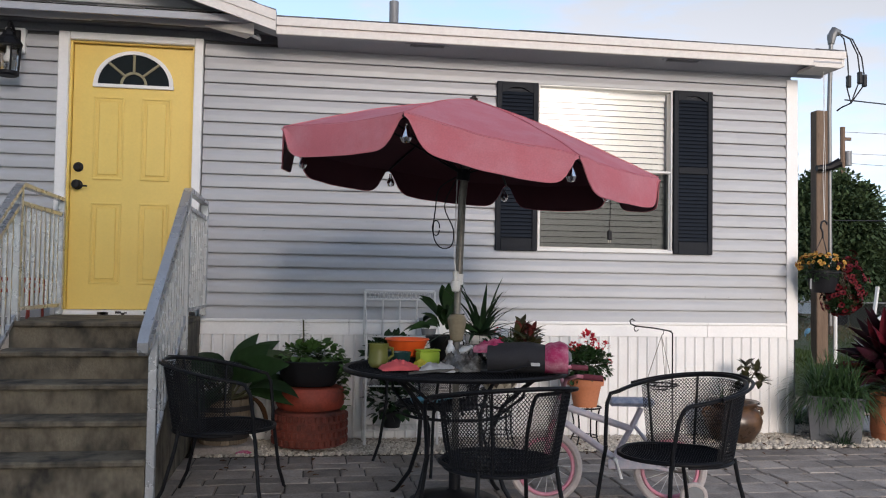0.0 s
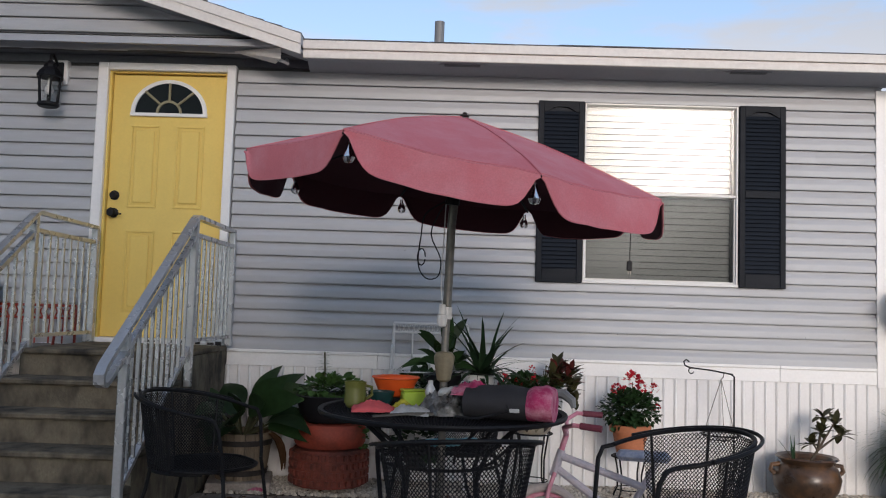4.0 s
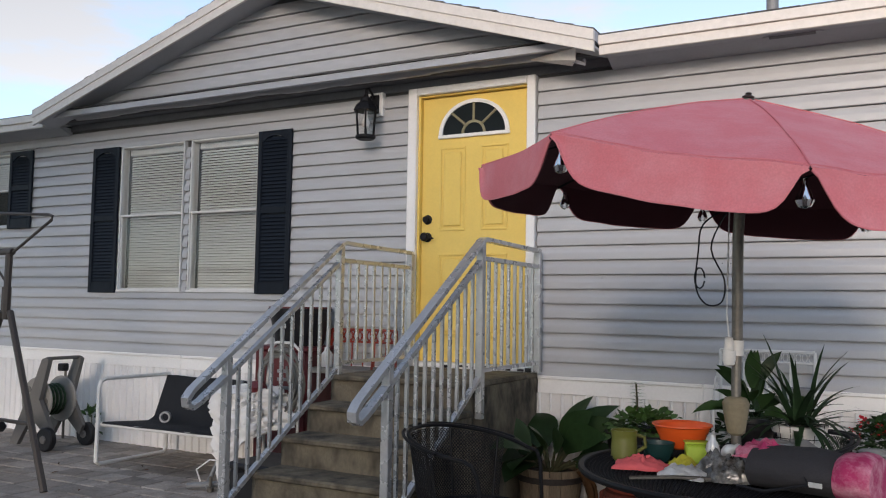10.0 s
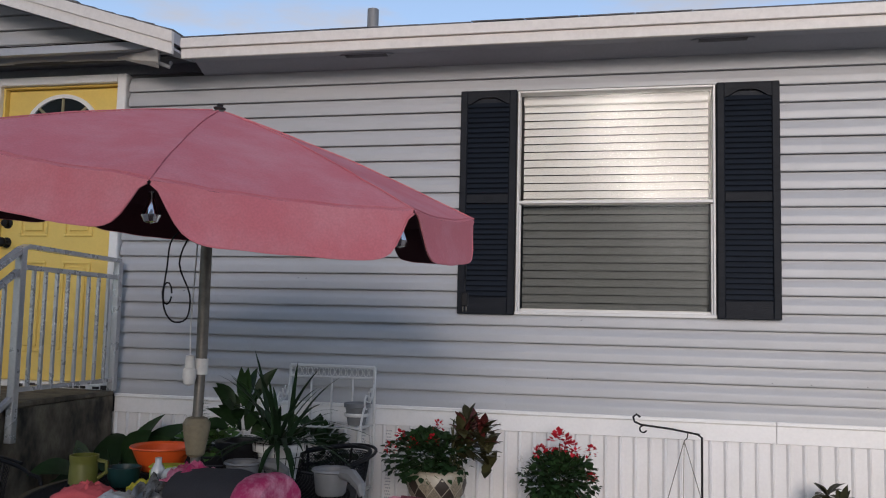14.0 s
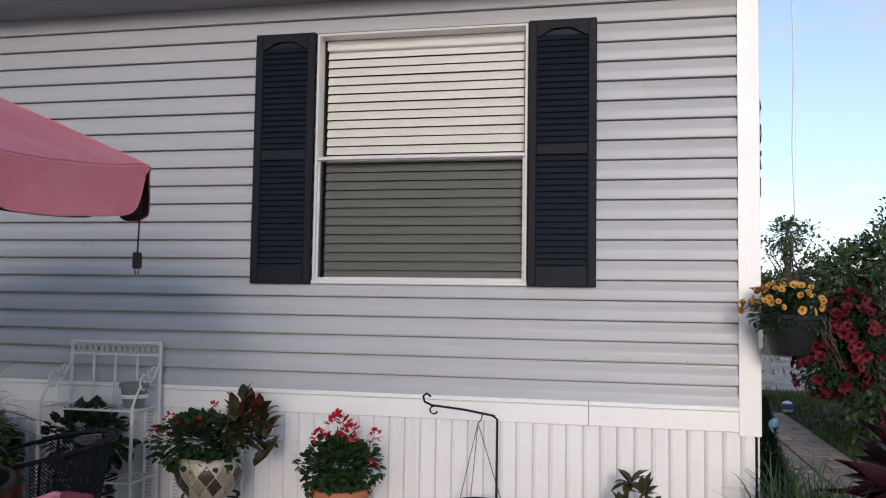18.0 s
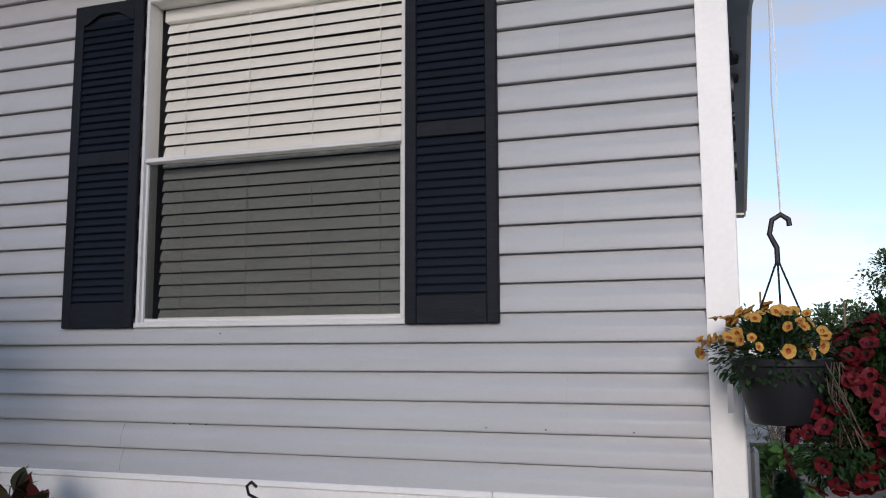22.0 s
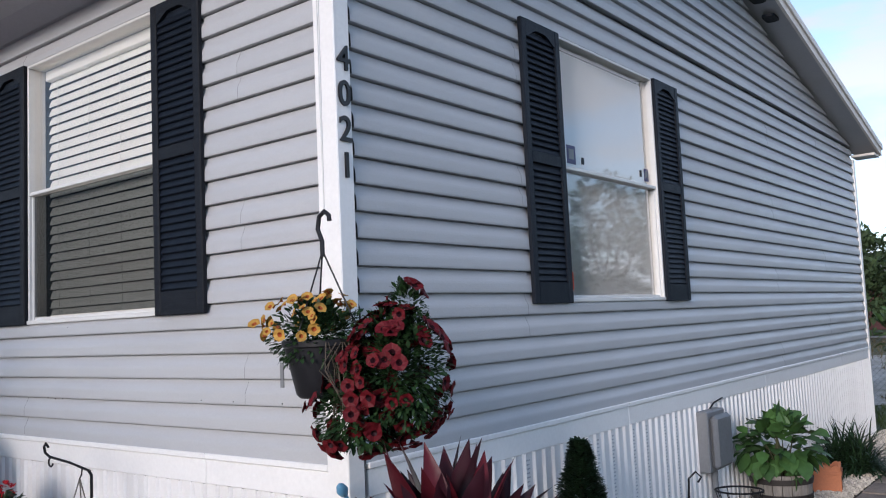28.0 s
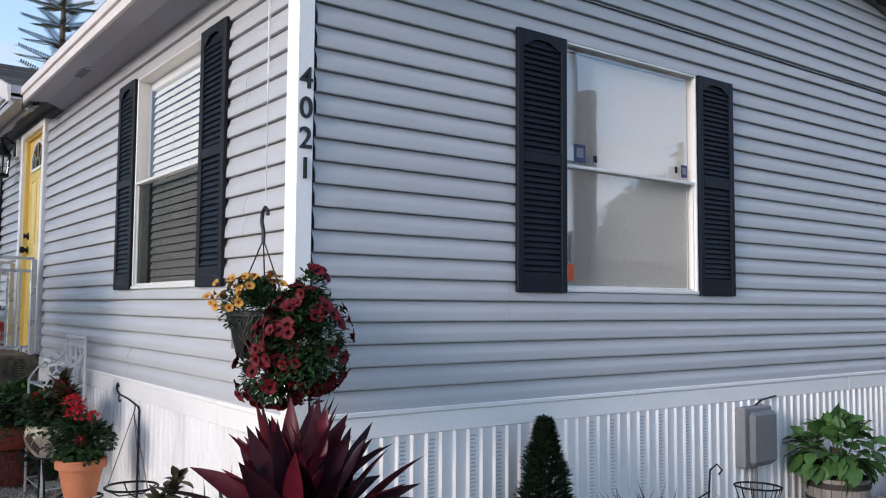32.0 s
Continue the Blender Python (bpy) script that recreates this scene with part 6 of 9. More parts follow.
def barrel(parent, r0, r1, h, n=20, stave_mat=OAK, hoops=(0.16, 0.80)):
    for i in range(n):
        a0, a1 = 2 * math.pi * i / n + 0.012, 2 * math.pi * (i + 1) / n - 0.012
        ge = Geo()
        v = []
        for t in (0.0, 0.35, 0.7, 1.0):
            r = (r0 + (r1 - r0) * t) * (1 + 0.025 * math.sin(math.pi * t))
            for rr in (r, r - 0.018):
                for a in (a0, (a0 + a1) / 2, a1):
                    v.append((rr * math.cos(a), rr * math.sin(a), h * t))
        f = []
        for j in range(3):
            b, c = j * 6, j * 6 + 6
            f += [(b, b + 1, c + 1, c), (b + 1, b + 2, c + 2, c + 1), (b + 3, c + 3, c + 4, b + 4), (b + 4, c + 4, c + 5, b + 5), (b, c, c + 3, b + 3), (b + 2, b + 5, c + 5, c + 2)]
        f += [(18, 19, 22, 21), (19, 20, 23, 22)]
        part("stave", ge.add(v, f), stave_mat, parent, smooth=None)
    for t in hoops:
        r = (r0 + (r1 - r0) * t) * (1 + 0.025 * math.sin(math.pi * t)) + 0.001
        part("hoop", Geo().lathe([(r, h * t - 0.018), (r + 0.004, h * t - 0.018), (r + 0.005 + (r1 - r0) * 0.1, h * t + 0.018), (r + 0.001, h * t + 0.018)], 40, close=False), HOOP, parent, "dark iron hoop")
    part("soil", soil_disc(r1 - 0.02, h - 0.04), SOIL, parent)


# oak half-barrel with a broad-leaved plant, next to the steps
b1 = thing("barrel_planter", (-0.58, 6.15, 0), 10, "weathered oak barrel planter with a broad dark-leaved plant", "planter")
part("paver_base", Geo().box(-0.21, 0.21, -0.21, 0.21, 0.0, 0.06, 0.008), PAVER, b1)
bb = part("tub", Geo().lathe([(0.0, 0.06), (0.15, 0.06), (0.16, 0.07), (0.0, 0.075)], 20), OAK, b1)
inner = thing("tub_shell", (0, 0, 0.06))
inner.parent = b1
barrel(inner, 0.165, 0.205, 0.31, 18)
lf = Geo()
rng = random.Random(8)
for i in range(22):
    a = i * 2.4 + rng.uniform(-0.3, 0.3)
    e = radians(rng.uniform(22, 72))
    d = Vector((math.cos(a) * math.cos(e), math.sin(a) * math.cos(e) - 0.15, math.sin(e)))
    b = Vector((0.03 * math.cos(a), 0.03 * math.sin(a), 0.34))
    m_ = b + d * 0.17
    part("stem", Geo().tube([b, m_], 0.008, 6), STEM, b1)
    lf.leaf(m_, d, rng.uniform(0.34, 0.46), rng.uniform(0.17, 0.22), 1.1, 0.15, 8, 1.0, up=(rng.uniform(-0.5, 0.5), rng.uniform(-1.3, -0.3), 0.8))
part("leaves", lf, LEAF_DARK, b1, "broad glossy dark green leaves", smooth=60)
DRY = leaf_surface("dry_brown_leaf", (0.10, 0.05, 0.022), 0.8, 0.4)
dl = Geo()
for i in range(5):
    a = rng.uniform(-0.6, 0.8)
    dl.leaf((0.17 * math.cos(a), 0.17 * math.sin(a) - 0.03, 0.37), (math.cos(a), math.sin(a) - 0.2, 0.1), 0.30, 0.07, 3.4, 0.5, 6)
part("dead_leaves", dl, DRY, b1, "dry brown hanging leaves", smooth=60)

# red painted tyres with a black bowl planter on top
tp = thing("tyre_planter", (0.02, 6.17, 0.015), 0, "two stacked red painted tyres carrying a dark tub of plants", "planter")


def tyre(r, h, z, tread, name):
    ge = Geo().lathe([(r * 0.62, z + 0.02), (r * 0.74, z + 0.005), (r * 0.92, z + 0.012), (r * 0.99, z + h * 0.25), (r, z + h * 0.5), (r * 0.99, z + h * 0.75), (r * 0.92, z + h - 0.012), (r * 0.74, z + h - 0.004), (r * 0.62, z + h - 0.02)], 48, close=False)
    ob = part(name, ge, TYRE_DULL if tread else TYRE, tp, "worn red-brown treaded tyre" if tread else "glossy red painted tyre")
    if tread:
        lug = Geo().box(-0.014, 0.014, -0.010, 0.012, -0.020, 0.020, 0.004).mesh("tread_block", TYRE_DULL, None)
        for row in range(4):
            for i in range(34):
                a = 2 * math.pi * (i + 0.5 * (row % 2)) / 34
                part("tread_block", lug, None, ob, at=Matrix.Translation((r * 0.995 * math.cos(a), r * 0.995 * math.sin(a), z + h * (0.18 + 0.21 * row))) @ pose(0, 0, 0, 0, 0, math.degrees(a) - 90))


tyre(0.262, 0.265, 0.01, True, "lower_tyre")
tyre(0.245, 0.175, 0.265, False, "upper_tyre")
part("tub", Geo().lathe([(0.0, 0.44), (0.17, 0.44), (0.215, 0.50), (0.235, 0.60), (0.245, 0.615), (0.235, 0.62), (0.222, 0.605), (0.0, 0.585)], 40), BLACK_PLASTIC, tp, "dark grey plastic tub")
part("soil", soil_disc(0.215, 0.59), SOIL, tp)
lv = Geo()
bush(lv, (0, 0, 0.64), 0.24, 0.20, 0.10, 380, 0.050, 3, 0.8, 0.6, 0.9, 0.3)
for i in range(14):
    a = -0.5 + 0.09 * i
    for j in range(7):
        p = Vector((0.25 * math.cos(a), 0.25 * math.sin(a) - 0.05, 0.62 - 0.055 * j * (0.4 + (i % 3) * 0.3)))
        lv.leaf(p, rnd_dir(rng, -30, 30), 0.05, 0.045, 0.6, 0.2, 3)
part("trailing_leaves", lv, LEAF, tp, "small round trailing green leaves", smooth=60)
tall = Geo()
tst = Geo().tube([(-0.06, 0.02, 0.60), (-0.055, 0.02, 0.78), (-0.06, 0.01, 0.90)], 0.006, 5)
for j in range(13):
    z = 0.66 + j * 0.02
    for k in range(5):
        a = k * 1.257 + j * 0.6
        tall.leaf((-0.058, 0.02, z), (math.cos(a), math.sin(a), 0.25), 0.085 * (1 - j * 0.035), 0.014, 0.3, 0.1, 3)
part("tall_shoot", tall, LEAF, tp, "upright feathery shoot", smooth=60)
part("stem", tst, STEM, tp)

# white wire baker's rack
rack = thing("bakers_rack", (0.680, 6.30, 0), 0, "white wrought-wire baker's rack with scrollwork", "rack")
for sx in (-1, 1):
    part("back_post", Geo().tube([(sx * 0.265, 0.12, 0.0), (sx * 0.265, 0.12, 1.13)], 0.010, 6), PALE_METAL, rack)
    part("front_post", Geo().tube([(sx * 0.265, -0.13, 0.0), (sx * 0.265, -0.13, 0.82)], 0.010, 6), PALE_METAL, rack)
    sc = Geo()
    sc.tube([(sx * 0.265, -0.13 + 0.25 * s, 0.82 + 0.22 * s + 0.035 * math.sin(s * 6.28)) for s in [i / 14 for i in range(15)]], 0.007, 5)
    sc.tube([(sx * 0.265, -0.03 + (0.055 - 0.003 * i) * math.cos(i * 0.55), 0.93 + (0.055 - 0.003 * i) * math.sin(i * 0.55)) for i in range(16)], 0.006, 5)
    sc.tube([(sx * 0.265, 0.05 + (0.045 - 0.003 * i) * math.cos(3 + i * 0.55), 0.99 + (0.045 - 0.003 * i) * math.sin(3 + i * 0.55)) for i in range(13)], 0.006, 5)
    part("side_scroll", sc, PALE_METAL, rack)
part("top_bar", Geo().tube([(-0.265, 0.12, 1.13), (0.265, 0.12, 1.13)], 0.010, 6).tube([(-0.265, 0.12, 1.065), (0.265, 0.12, 1.065)], 0.007, 6), PALE_METAL, rack)
for i in range(15):
    cx = -0.245 + i * 0.035
    fil = Geo().tube([(cx + 0.014 * math.cos(a), 0.12, 1.097 + 0.025 * math.sin(a)) for a in [j * 0.785 for j in range(8)]], 0.003, 4, closed=True)
    part("filigree_ring", fil, PALE_METAL, rack)
for i in range(3):
    part("back_bar", Geo().tube([(-0.13 + 0.13 * i, 0.12, 0.78), (-0.13 + 0.13 * i, 0.12, 1.065)], 0.007, 5), PALE_METAL, rack)
for z in (0.80, 0.44, 0.12):
    sh = Geo().tube([(-0.265, -0.13, z), (0.265, -0.13, z), (0.265, 0.12, z), (-0.265, 0.12, z)], 0.006, 5, closed=True)
    for i in range(11):
        sh.tube([(-0.24 + i * 0.048, -0.13, z), (-0.24 + i * 0.048, 0.12, z)], 0.003, 4)
    part("wire_shelf", sh, PALE_METAL, rack, kind="stuff")
gp = thing("grey_flowerpot", (0.885, 6.28, 0.807), 0, "small grey textured flowerpot on the rack shelf", "flowerpot")
part("pot", Geo().lathe([(0.0, 0.0), (0.05, 0.0), (0.066, 0.10), (0.074, 0.102), (0.075, 0.125), (0.068, 0.128), (0.060, 0.11), (0.0, 0.105)], 24), GREY_PLASTIC, gp)
part("band", Geo().lathe([(0.0705, 0.05), (0.0725, 0.06), (0.0705, 0.07)], 24, close=False).moved(pose(0, 0, 0.0)), PALE_METAL, gp)


def basket_pot(place, rz, leaf_mat, label, seed, length=0.36, n=26, width=0.034):
    t = thing("wire_basket_plant", place, rz, label, "potted plant", "potted plants on the rack")
    part("pot", Geo().lathe(pot_profile(0.07, 0.095, 0.15), 28), PALE_METAL, t, "white pot")
    part("soil", soil_disc(0.08, 0.122), SOIL, t)
    wr = Geo()
    for i in range(14):
        a = 2 * math.pi * i / 14
        wr.tube([(0.085 * math.cos(a), 0.085 * math.sin(a), 0.0), (0.112 * math.cos(a), 0.112 * math.sin(a), 0.16)], 0.002, 4)
    for z in (0.01, 0.055, 0.10, 0.158):
        r = 0.086 + 0.026 * z / 0.16
        wr.tube([(r * math.cos(a), r * math.sin(a), z) for a in [2 * math.pi * i / 24 for i in range(24)]], 0.002, 4, closed=True)
    part("wire_basket", wr, BLACK, t, "thin dark wire basket")
    lf = spray(Geo(), (0, 0, 0.13), n, length, width, 25, 80, 1.4, seed, 0.03, 7)
    part("strap_leaves", lf, leaf_mat, t, smooth=60)
    return t


def stool(name, place, h, r, label):
    t = thing(name, place, 0, label, "plant stand", "plant stands")
    part("top_ring", Geo().tube([(r * math.cos(a), r * math.sin(a), h) for a in [2 * math.pi * i / 28 for i in range(28)]], 0.006, 6, closed=True), BLACK, t)
    part("lower_ring", Geo().tube([(r * 0.8 * math.cos(a), r * 0.8 * math.sin(a), h * 0.25) for a in [2 * math.pi * i / 24 for i in range(24)]], 0.004, 5, closed=True), BLACK, t)
    part("cross_bars", Geo().tube([(-r, 0, h), (r, 0, h)], 0.004, 5).tube([(0, -r, h), (0, r, h)], 0.004, 5), BLACK, t)
    for i in range(4):
        a = radians(45 + 90 * i)
        c, s = math.cos(a), math.sin(a)
        part("leg", Geo().tube([(q * c, q * s, z) for q, z in ((r, h), (r * 0.78, h * 0.6), (r * 0.8, h * 0.25), (r * 1.1, 0.0))], 0.006, 6), BLACK, t)
    return t


# potted plants that stand between the table and the wall
basket_pot((1.0, 4.88, TZ + 0.006), 0, LEAF_DEEP, "strap-leaved plant in a white pot with a wire basket", 31, 0.38, 46, 0.034)
cr = thing("broadleaf_plant", (0.80, 4.96, TZ + 0.006), 0, "mottled broad-leaved plant in a dark pot", "potted plant")
part("pot", Geo().lathe(pot_profile(0.07, 0.10, 0.14), 24), BLACK_PLASTIC, cr)
lv = Geo()
rng = random.Random(77)
for i in range(26):
    d = rnd_dir(rng, 30, 85)
    lv.leaf(Vector((0, 0, 0.12)) + d * rng.uniform(0.06, 0.20), d, rng.uniform(0.12, 0.18), 0.055, 1.3, 0.2, 6, 1.0, up=(rng.uniform(-0.5, 0.5), rng.uniform(-1.2, -0.2), 0.8))
part("leaves", lv, LEAF_DARK, cr, "dark mottled leaves", smooth=60)
shelfplant = thing("shelf_plant", (0.63, 6.28, 0.447), 0, "dark leafy plant on the rack's middle shelf", "potted plant")
part("pot", Geo().lathe(pot_profile(0.06, 0.085, 0.12), 24), BLACK_PLASTIC, shelfplant)
part("leaves", bush(Geo(), (0, 0, 0.19), 0.22, 0.16, 0.14, 260, 0.075, 15), LEAF_DARK, shelfplant, smooth=60)
shelfplant2 = thing("shelf_plant", (0.62, 6.28, 0.127), 0, "dark leafy plant on the rack's low shelf", "potted plant")
part("pot", Geo().lathe(pot_profile(0.06, 0.085, 0.12), 24), BLACK_PLASTIC, shelfplant2)
part("leaves", bush(Geo(), (0, 0, 0.19), 0.18, 0.15, 0.12, 180, 0.07, 16), LEAF_DARK, shelfplant2, smooth=60)


# diamond-tiled bowl with a croton and geraniums on an iron stand
stool("plant_stand", (1.40, 6.15, 0), 0.42, 0.135, "black iron plant stand under the patterned bowl")
db = thing("diamond_bowl", (1.395, 6.13, 0.412), 8, "diamond-patterned round bowl planted with croton and red geraniums", "planter")
CREAM = surface("cream_glaze", (0.52, 0.46, 0.36), 0.4, grain=0.08, grain_scale=30, stain=0.2, stain_scale=9, bump=0.06)
BROWN = surface("dark_brown_glaze", (0.055, 0.04, 0.032), 0.4, grain=0.1, stain=0.2, bump=0.06)
HATCH = surface("hatched_tan_glaze", (0.30, 0.25, 0.18), 0.5, grain=0.5, grain_scale=120, stain=0.2, bump=0.1)
PR = [(0.0, 0.0), (0.075, 0.0), (0.10, 0.012), (0.145, 0.07), (0.163, 0.13), (0.160, 0.165), (0.150, 0.19), (0.155, 0.20), (0.146, 0.205), (0.138, 0.19), (0.0, 0.17)]
part("bowl", Geo().lathe(PR, 40), CREAM, db)


def bowl_pt(a, z, off):
    for (r0, z0), (r1, z1) in zip(PR[1:7], PR[2:8]):
        if z0 <= z <= z1:
            r = r0 + (r1 - r0) * (z - z0) / max(1e-6, z1 - z0)
            return ((r + off) * math.cos(a), (r + off) * math.sin(a), z)
    return ((0.15 + off) * math.cos(a), (0.15 + off) * math.sin(a), z)


for row in range(2):
    for i in range(12):
        a = 2 * math.pi * (i + 0.5 * row) / 12
        zc = 0.075 + 0.055 * row
        v = [bowl_pt(a, zc, 0.0025)] + [bowl_pt(a + 0.25 * x, zc + 0.05 * y, 0.0022) for x, y in ((0, -1), (0.5, -0.5), (1, 0), (0.5, 0.5), (0, 1), (-0.5, 0.5), (-1, 0), (-0.5, -0.5))]
        dark = (i + row) % 2 == 0
        part("diamond_tile", Geo().add(v, [(0, k, k % 8 + 1) for k in range(1, 9)]), BROWN if dark else HATCH, db, "dark brown diamond" if dark else "hatched tan diamond")
gl = bush(Geo(), (-0.05, -0.01, 0.26), 0.24, 0.19, 0.14, 1100, 0.036, 21, 0.8, 0.5, 1.0, 0.2)
part("geranium_leaves", gl, LEAF_DARK, db, "rounded dark green leaves", smooth=60)
for x, y, z in ((-0.20, -0.02, 0.37), (-0.13, -0.08, 0.34), (-0.02, -0.10, 0.36), (-0.25, -0.05, 0.31), (0.0, 0.05, 0.42)):
    part("flower_head", umbel(Geo(), (x, y, z), 0.030, 30, int(100 * (x + 5))), PETAL_RED, db, "small red flower head", smooth=None)
cl = Geo()
rng = random.Random(5)
for sx, hh in ((0.17, 0.44), (0.13, 0.38), (0.25, 0.38), (0.28, 0.31)):
    for i in range(20):
        d = rnd_dir(rng, -10, 75)
        cl.leaf((sx, -0.02, hh - 0.11 + 0.008 * i), d, rng.uniform(0.09, 0.14), 0.056, 0.6, 0.2, 5)
CROTON_RED = leaf_surface("croton_red_leaf", (0.14, 0.03, 0.028), 0.4, 0.5)
part("croton_leaves", cl, LEAF_CROTON, db, "mixed green and red croton leaves", smooth=60)
cl2 = Geo()
for i in range(26):
    d = rnd_dir(rng, 20, 80)
    cl2.leaf((0.15 + 0.05 * (i % 3), -0.02, 0.345 + 0.004 * i), d, 0.12, 0.05, 0.5, 0.2, 4)
part("croton_top", cl2, CROTON_RED, db, "dark red croton tips", smooth=60, kind="stuff")
for i in range(10):
    part("stem", stems(Geo(), (0.08, 0, 0.18), (0.14, 0, 0.40), 0.10, 0.08, 0.12, 1, 0.005, 60 + i), STEM, db)

# geranium in a terracotta pot on an iron stand
stool("plant_stand", (2.06, 6.14, 0), 0.285, 0.12, "black iron plant stand under the terracotta pot")
gp2 = thing("geranium_pot", (2.06, 6.14, 0.29), 0, "terracotta pot of red geraniums with dark round leaves", "potted plant")
part("pot", Geo().lathe(pot_profile(0.085, 0.125, 0.21, 0.012, 0.05), 36), TERRA, gp2)
part("soil", soil_disc(0.11, 0.18), SOIL, gp2)
part("leaves", bush(Geo(), (0, 0, 0.30), 0.20, 0.18, 0.13, 1100, 0.036, 41, 0.8, 0.5, 1.0, 0.2), LEAF_DARK, gp2, "rounded dark green leaves", smooth=60)
gf, gs = Geo(), Geo()
for x, y, z, r in ((0.0, -0.05, 0.50, 0.055), (0.05, -0.02, 0.46, 0.042), (-0.10, -0.03, 0.44, 0.035), (0.16, 0.02, 0.45, 0.03), (-0.03, 0.05, 0.42, 0.03), (0.17, -0.05, 0.33, 0.022)):
    part("flower_head", umbel(Geo(), (x, y, z), r, 50, int(100 * (x + 9))), PETAL_RED, gp2, "bright red flower head", smooth=None)
    gs.tube([(x * 0.3, y * 0.3, 0.25), (x, y, z)], 0.003, 4)
part("flower_stems", gs, STEM, gp2)
wf = Geo()
for x, y, z in ((-0.18, -0.08, 0.36), (-0.20, -0.05, 0.40), (-0.22, -0.04, 0.33)):
    umbel(wf, (x, y, z), 0.02, 16, 3)
part("white_flowers", wf, PALE_METAL, gp2, "few small white flowers", smooth=None)

# shepherd's hook with a hanging wire ring
hook = thing("shepherd_hook", (2.79, 6.23, 0), 0, "black iron hook stand with a chained wire ring", "plant hook")
part("post", Geo().tube([(0, 0, 0.0), (0.0, 0, 0.60), (0.0, 0, 0.835), (-0.02, 0, 0.85)], 0.006, 6), BLACK, hook)
part("arm", Geo().tube([(-0.01, 0, 0.85), (-0.16, -0.005, 0.875), (-0.31, -0.012, 0.89), (-0.345, -0.013, 0.905), (-0.352, -0.014, 0.93), (-0.335, -0.015, 0.945), (-0.315, -0.015, 0.93)], 0.0055, 6), BLACK, hook)
part("small_curl", Geo().tube([(-0.30 + 0.018 * math.cos(a), -0.012, 0.868 + 0.018 * math.sin(a)) for a in [1.5 + i * 0.5 for i in range(10)]], 0.004, 5), BLACK, hook)
part("hanger", Geo().tube([(-0.07, 0, 0.86), (-0.075, 0, 0.83), (-0.09, 0, 0.815)], 0.003, 5), BLACK, hook)
for i in range(3):
    a = 2 * math.pi * i / 3 + 0.4
    part("chain", Geo().tube([(-0.09, 0, 0.815), (-0.09 + 0.12 * math.cos(a), 0.12 * math.sin(a), 0.44)], 0.0028, 4), STEEL, hook, "thin chain")
part("wire_ring", Geo().tube([(-0.09 + 0.13 * math.cos(a), 0.13 * math.sin(a), 0.44) for a in [2 * math.pi * i / 28 for i in range(28)]], 0.006, 6, closed=True).tube([(-0.22, 0, 0.44), (-0.15, 0, 0.40), (-0.03, 0, 0.40), (0.04, 0, 0.44)], 0.004, 5).tube([(-0.09, -0.13, 0.44), (-0.09, -0.06, 0.40), (-0.09, 0.06, 0.40), (-0.09, 0.13, 0.44)], 0.004, 5), BLACK, hook)
part("foot", Geo().tube([(-0.10, 0, 0.01), (0.10, 0, 0.01)], 0.006, 6).tube([(0, -0.10, 0.01), (0, 0.10, 0.01)], 0.006, 6), BLACK, hook)

# dark glazed urn with a croton
urn = thing("glazed_urn", (3.275, 6.20, 0.0), 0, "dark brown glazed urn with a small bare-stemmed croton", "urn")
URN = surface("dark_mottled_glaze", (0.048, 0.03, 0.02), 0.3, grain=0.3, grain_scale=14, stain=0.5, stain_scale=7, stain_tint=(0.13, 0.065, 0.03), bump=0.1)
part("body", Geo().lathe([(0.0, 0.0), (0.125, 0.0), (0.150, 0.02), (0.205, 0.10), (0.222, 0.175), (0.196, 0.245), (0.165, 0.27), (0.180, 0.292), (0.205, 0.308), (0.196, 0.318), (0.165, 0.308), (0.15, 0.28), (0.0, 0.27)], 44), URN, urn)
for sx in (-1, 1):
    part("lug", Geo().tube([(sx * 0.185, 0, 0.262), (sx * 0.236, 0, 0.255), (sx * 0.246, 0, 0.22), (sx * 0.217, 0, 0.195)], 0.016, 8), URN, urn)
us = Geo()
ul = Geo()
rng = random.Random(12)
for tip in ((0.18, -0.03, 0.56), (0.12, 0.02, 0.60), (0.22, -0.02, 0.48), (0.08, -0.05, 0.50), (0.02, -0.03, 0.42)):
    us.tube([(0.02, 0, 0.27), (0.07, -0.01, 0.36), tip], [0.011, 0.009, 0.005], 6)
    for i in range(12):
        d = rnd_dir(rng, -15, 80)
        ul.leaf(Vector(tip) + Vector((0, 0, -0.02)), d, rng.uniform(0.07, 0.115), 0.048, 0.7, 0.25, 4)
part("branches", us, BARK, urn)
part("leaves", ul, LEAF_CROTON, urn, "brown-green croton leaves", smooth=60)
part("small_blades", spray(Geo(), (-0.09, 0, 0.28), 6, 0.17, 0.018, 50, 85, 0.2, 4, 0.02), LEAF_DEEP, urn, smooth=60)

# grey square planter with grassy leaves
gpn = thing("square_planter", (4.14, 6.20, 0), -31, "grey square tapered planter full of grassy leaves", "planter")
g = Geo()
for w0, w1, z0, z1 in ((0.175, 0.205, 0.0, 0.34),):
    for a, b in (((-1, -1), (1, -1)), ((1, -1), (1, 1)), ((1, 1), (-1, 1)), ((-1, 1), (-1, -1))):
        g.add([(a[0] * w0, a[1] * w0, z0), (b[0] * w0, b[1] * w0, z0), (b[0] * w1, b[1] * w1, z1), (a[0] * w1, a[1] * w1, z1)], [(0, 1, 2, 3)])
    g.add([(-w0, -w0, z0), (w0, -w0, z0), (w0, w0, z0), (-w0, w0, z0)], [(3, 2, 1, 0)])
ZINC = surface("dark_zinc_grey", (0.125, 0.132, 0.145), 0.6, grain=0.1, grain_scale=30, stain=0.3, stain_scale=5, bump=0.1)
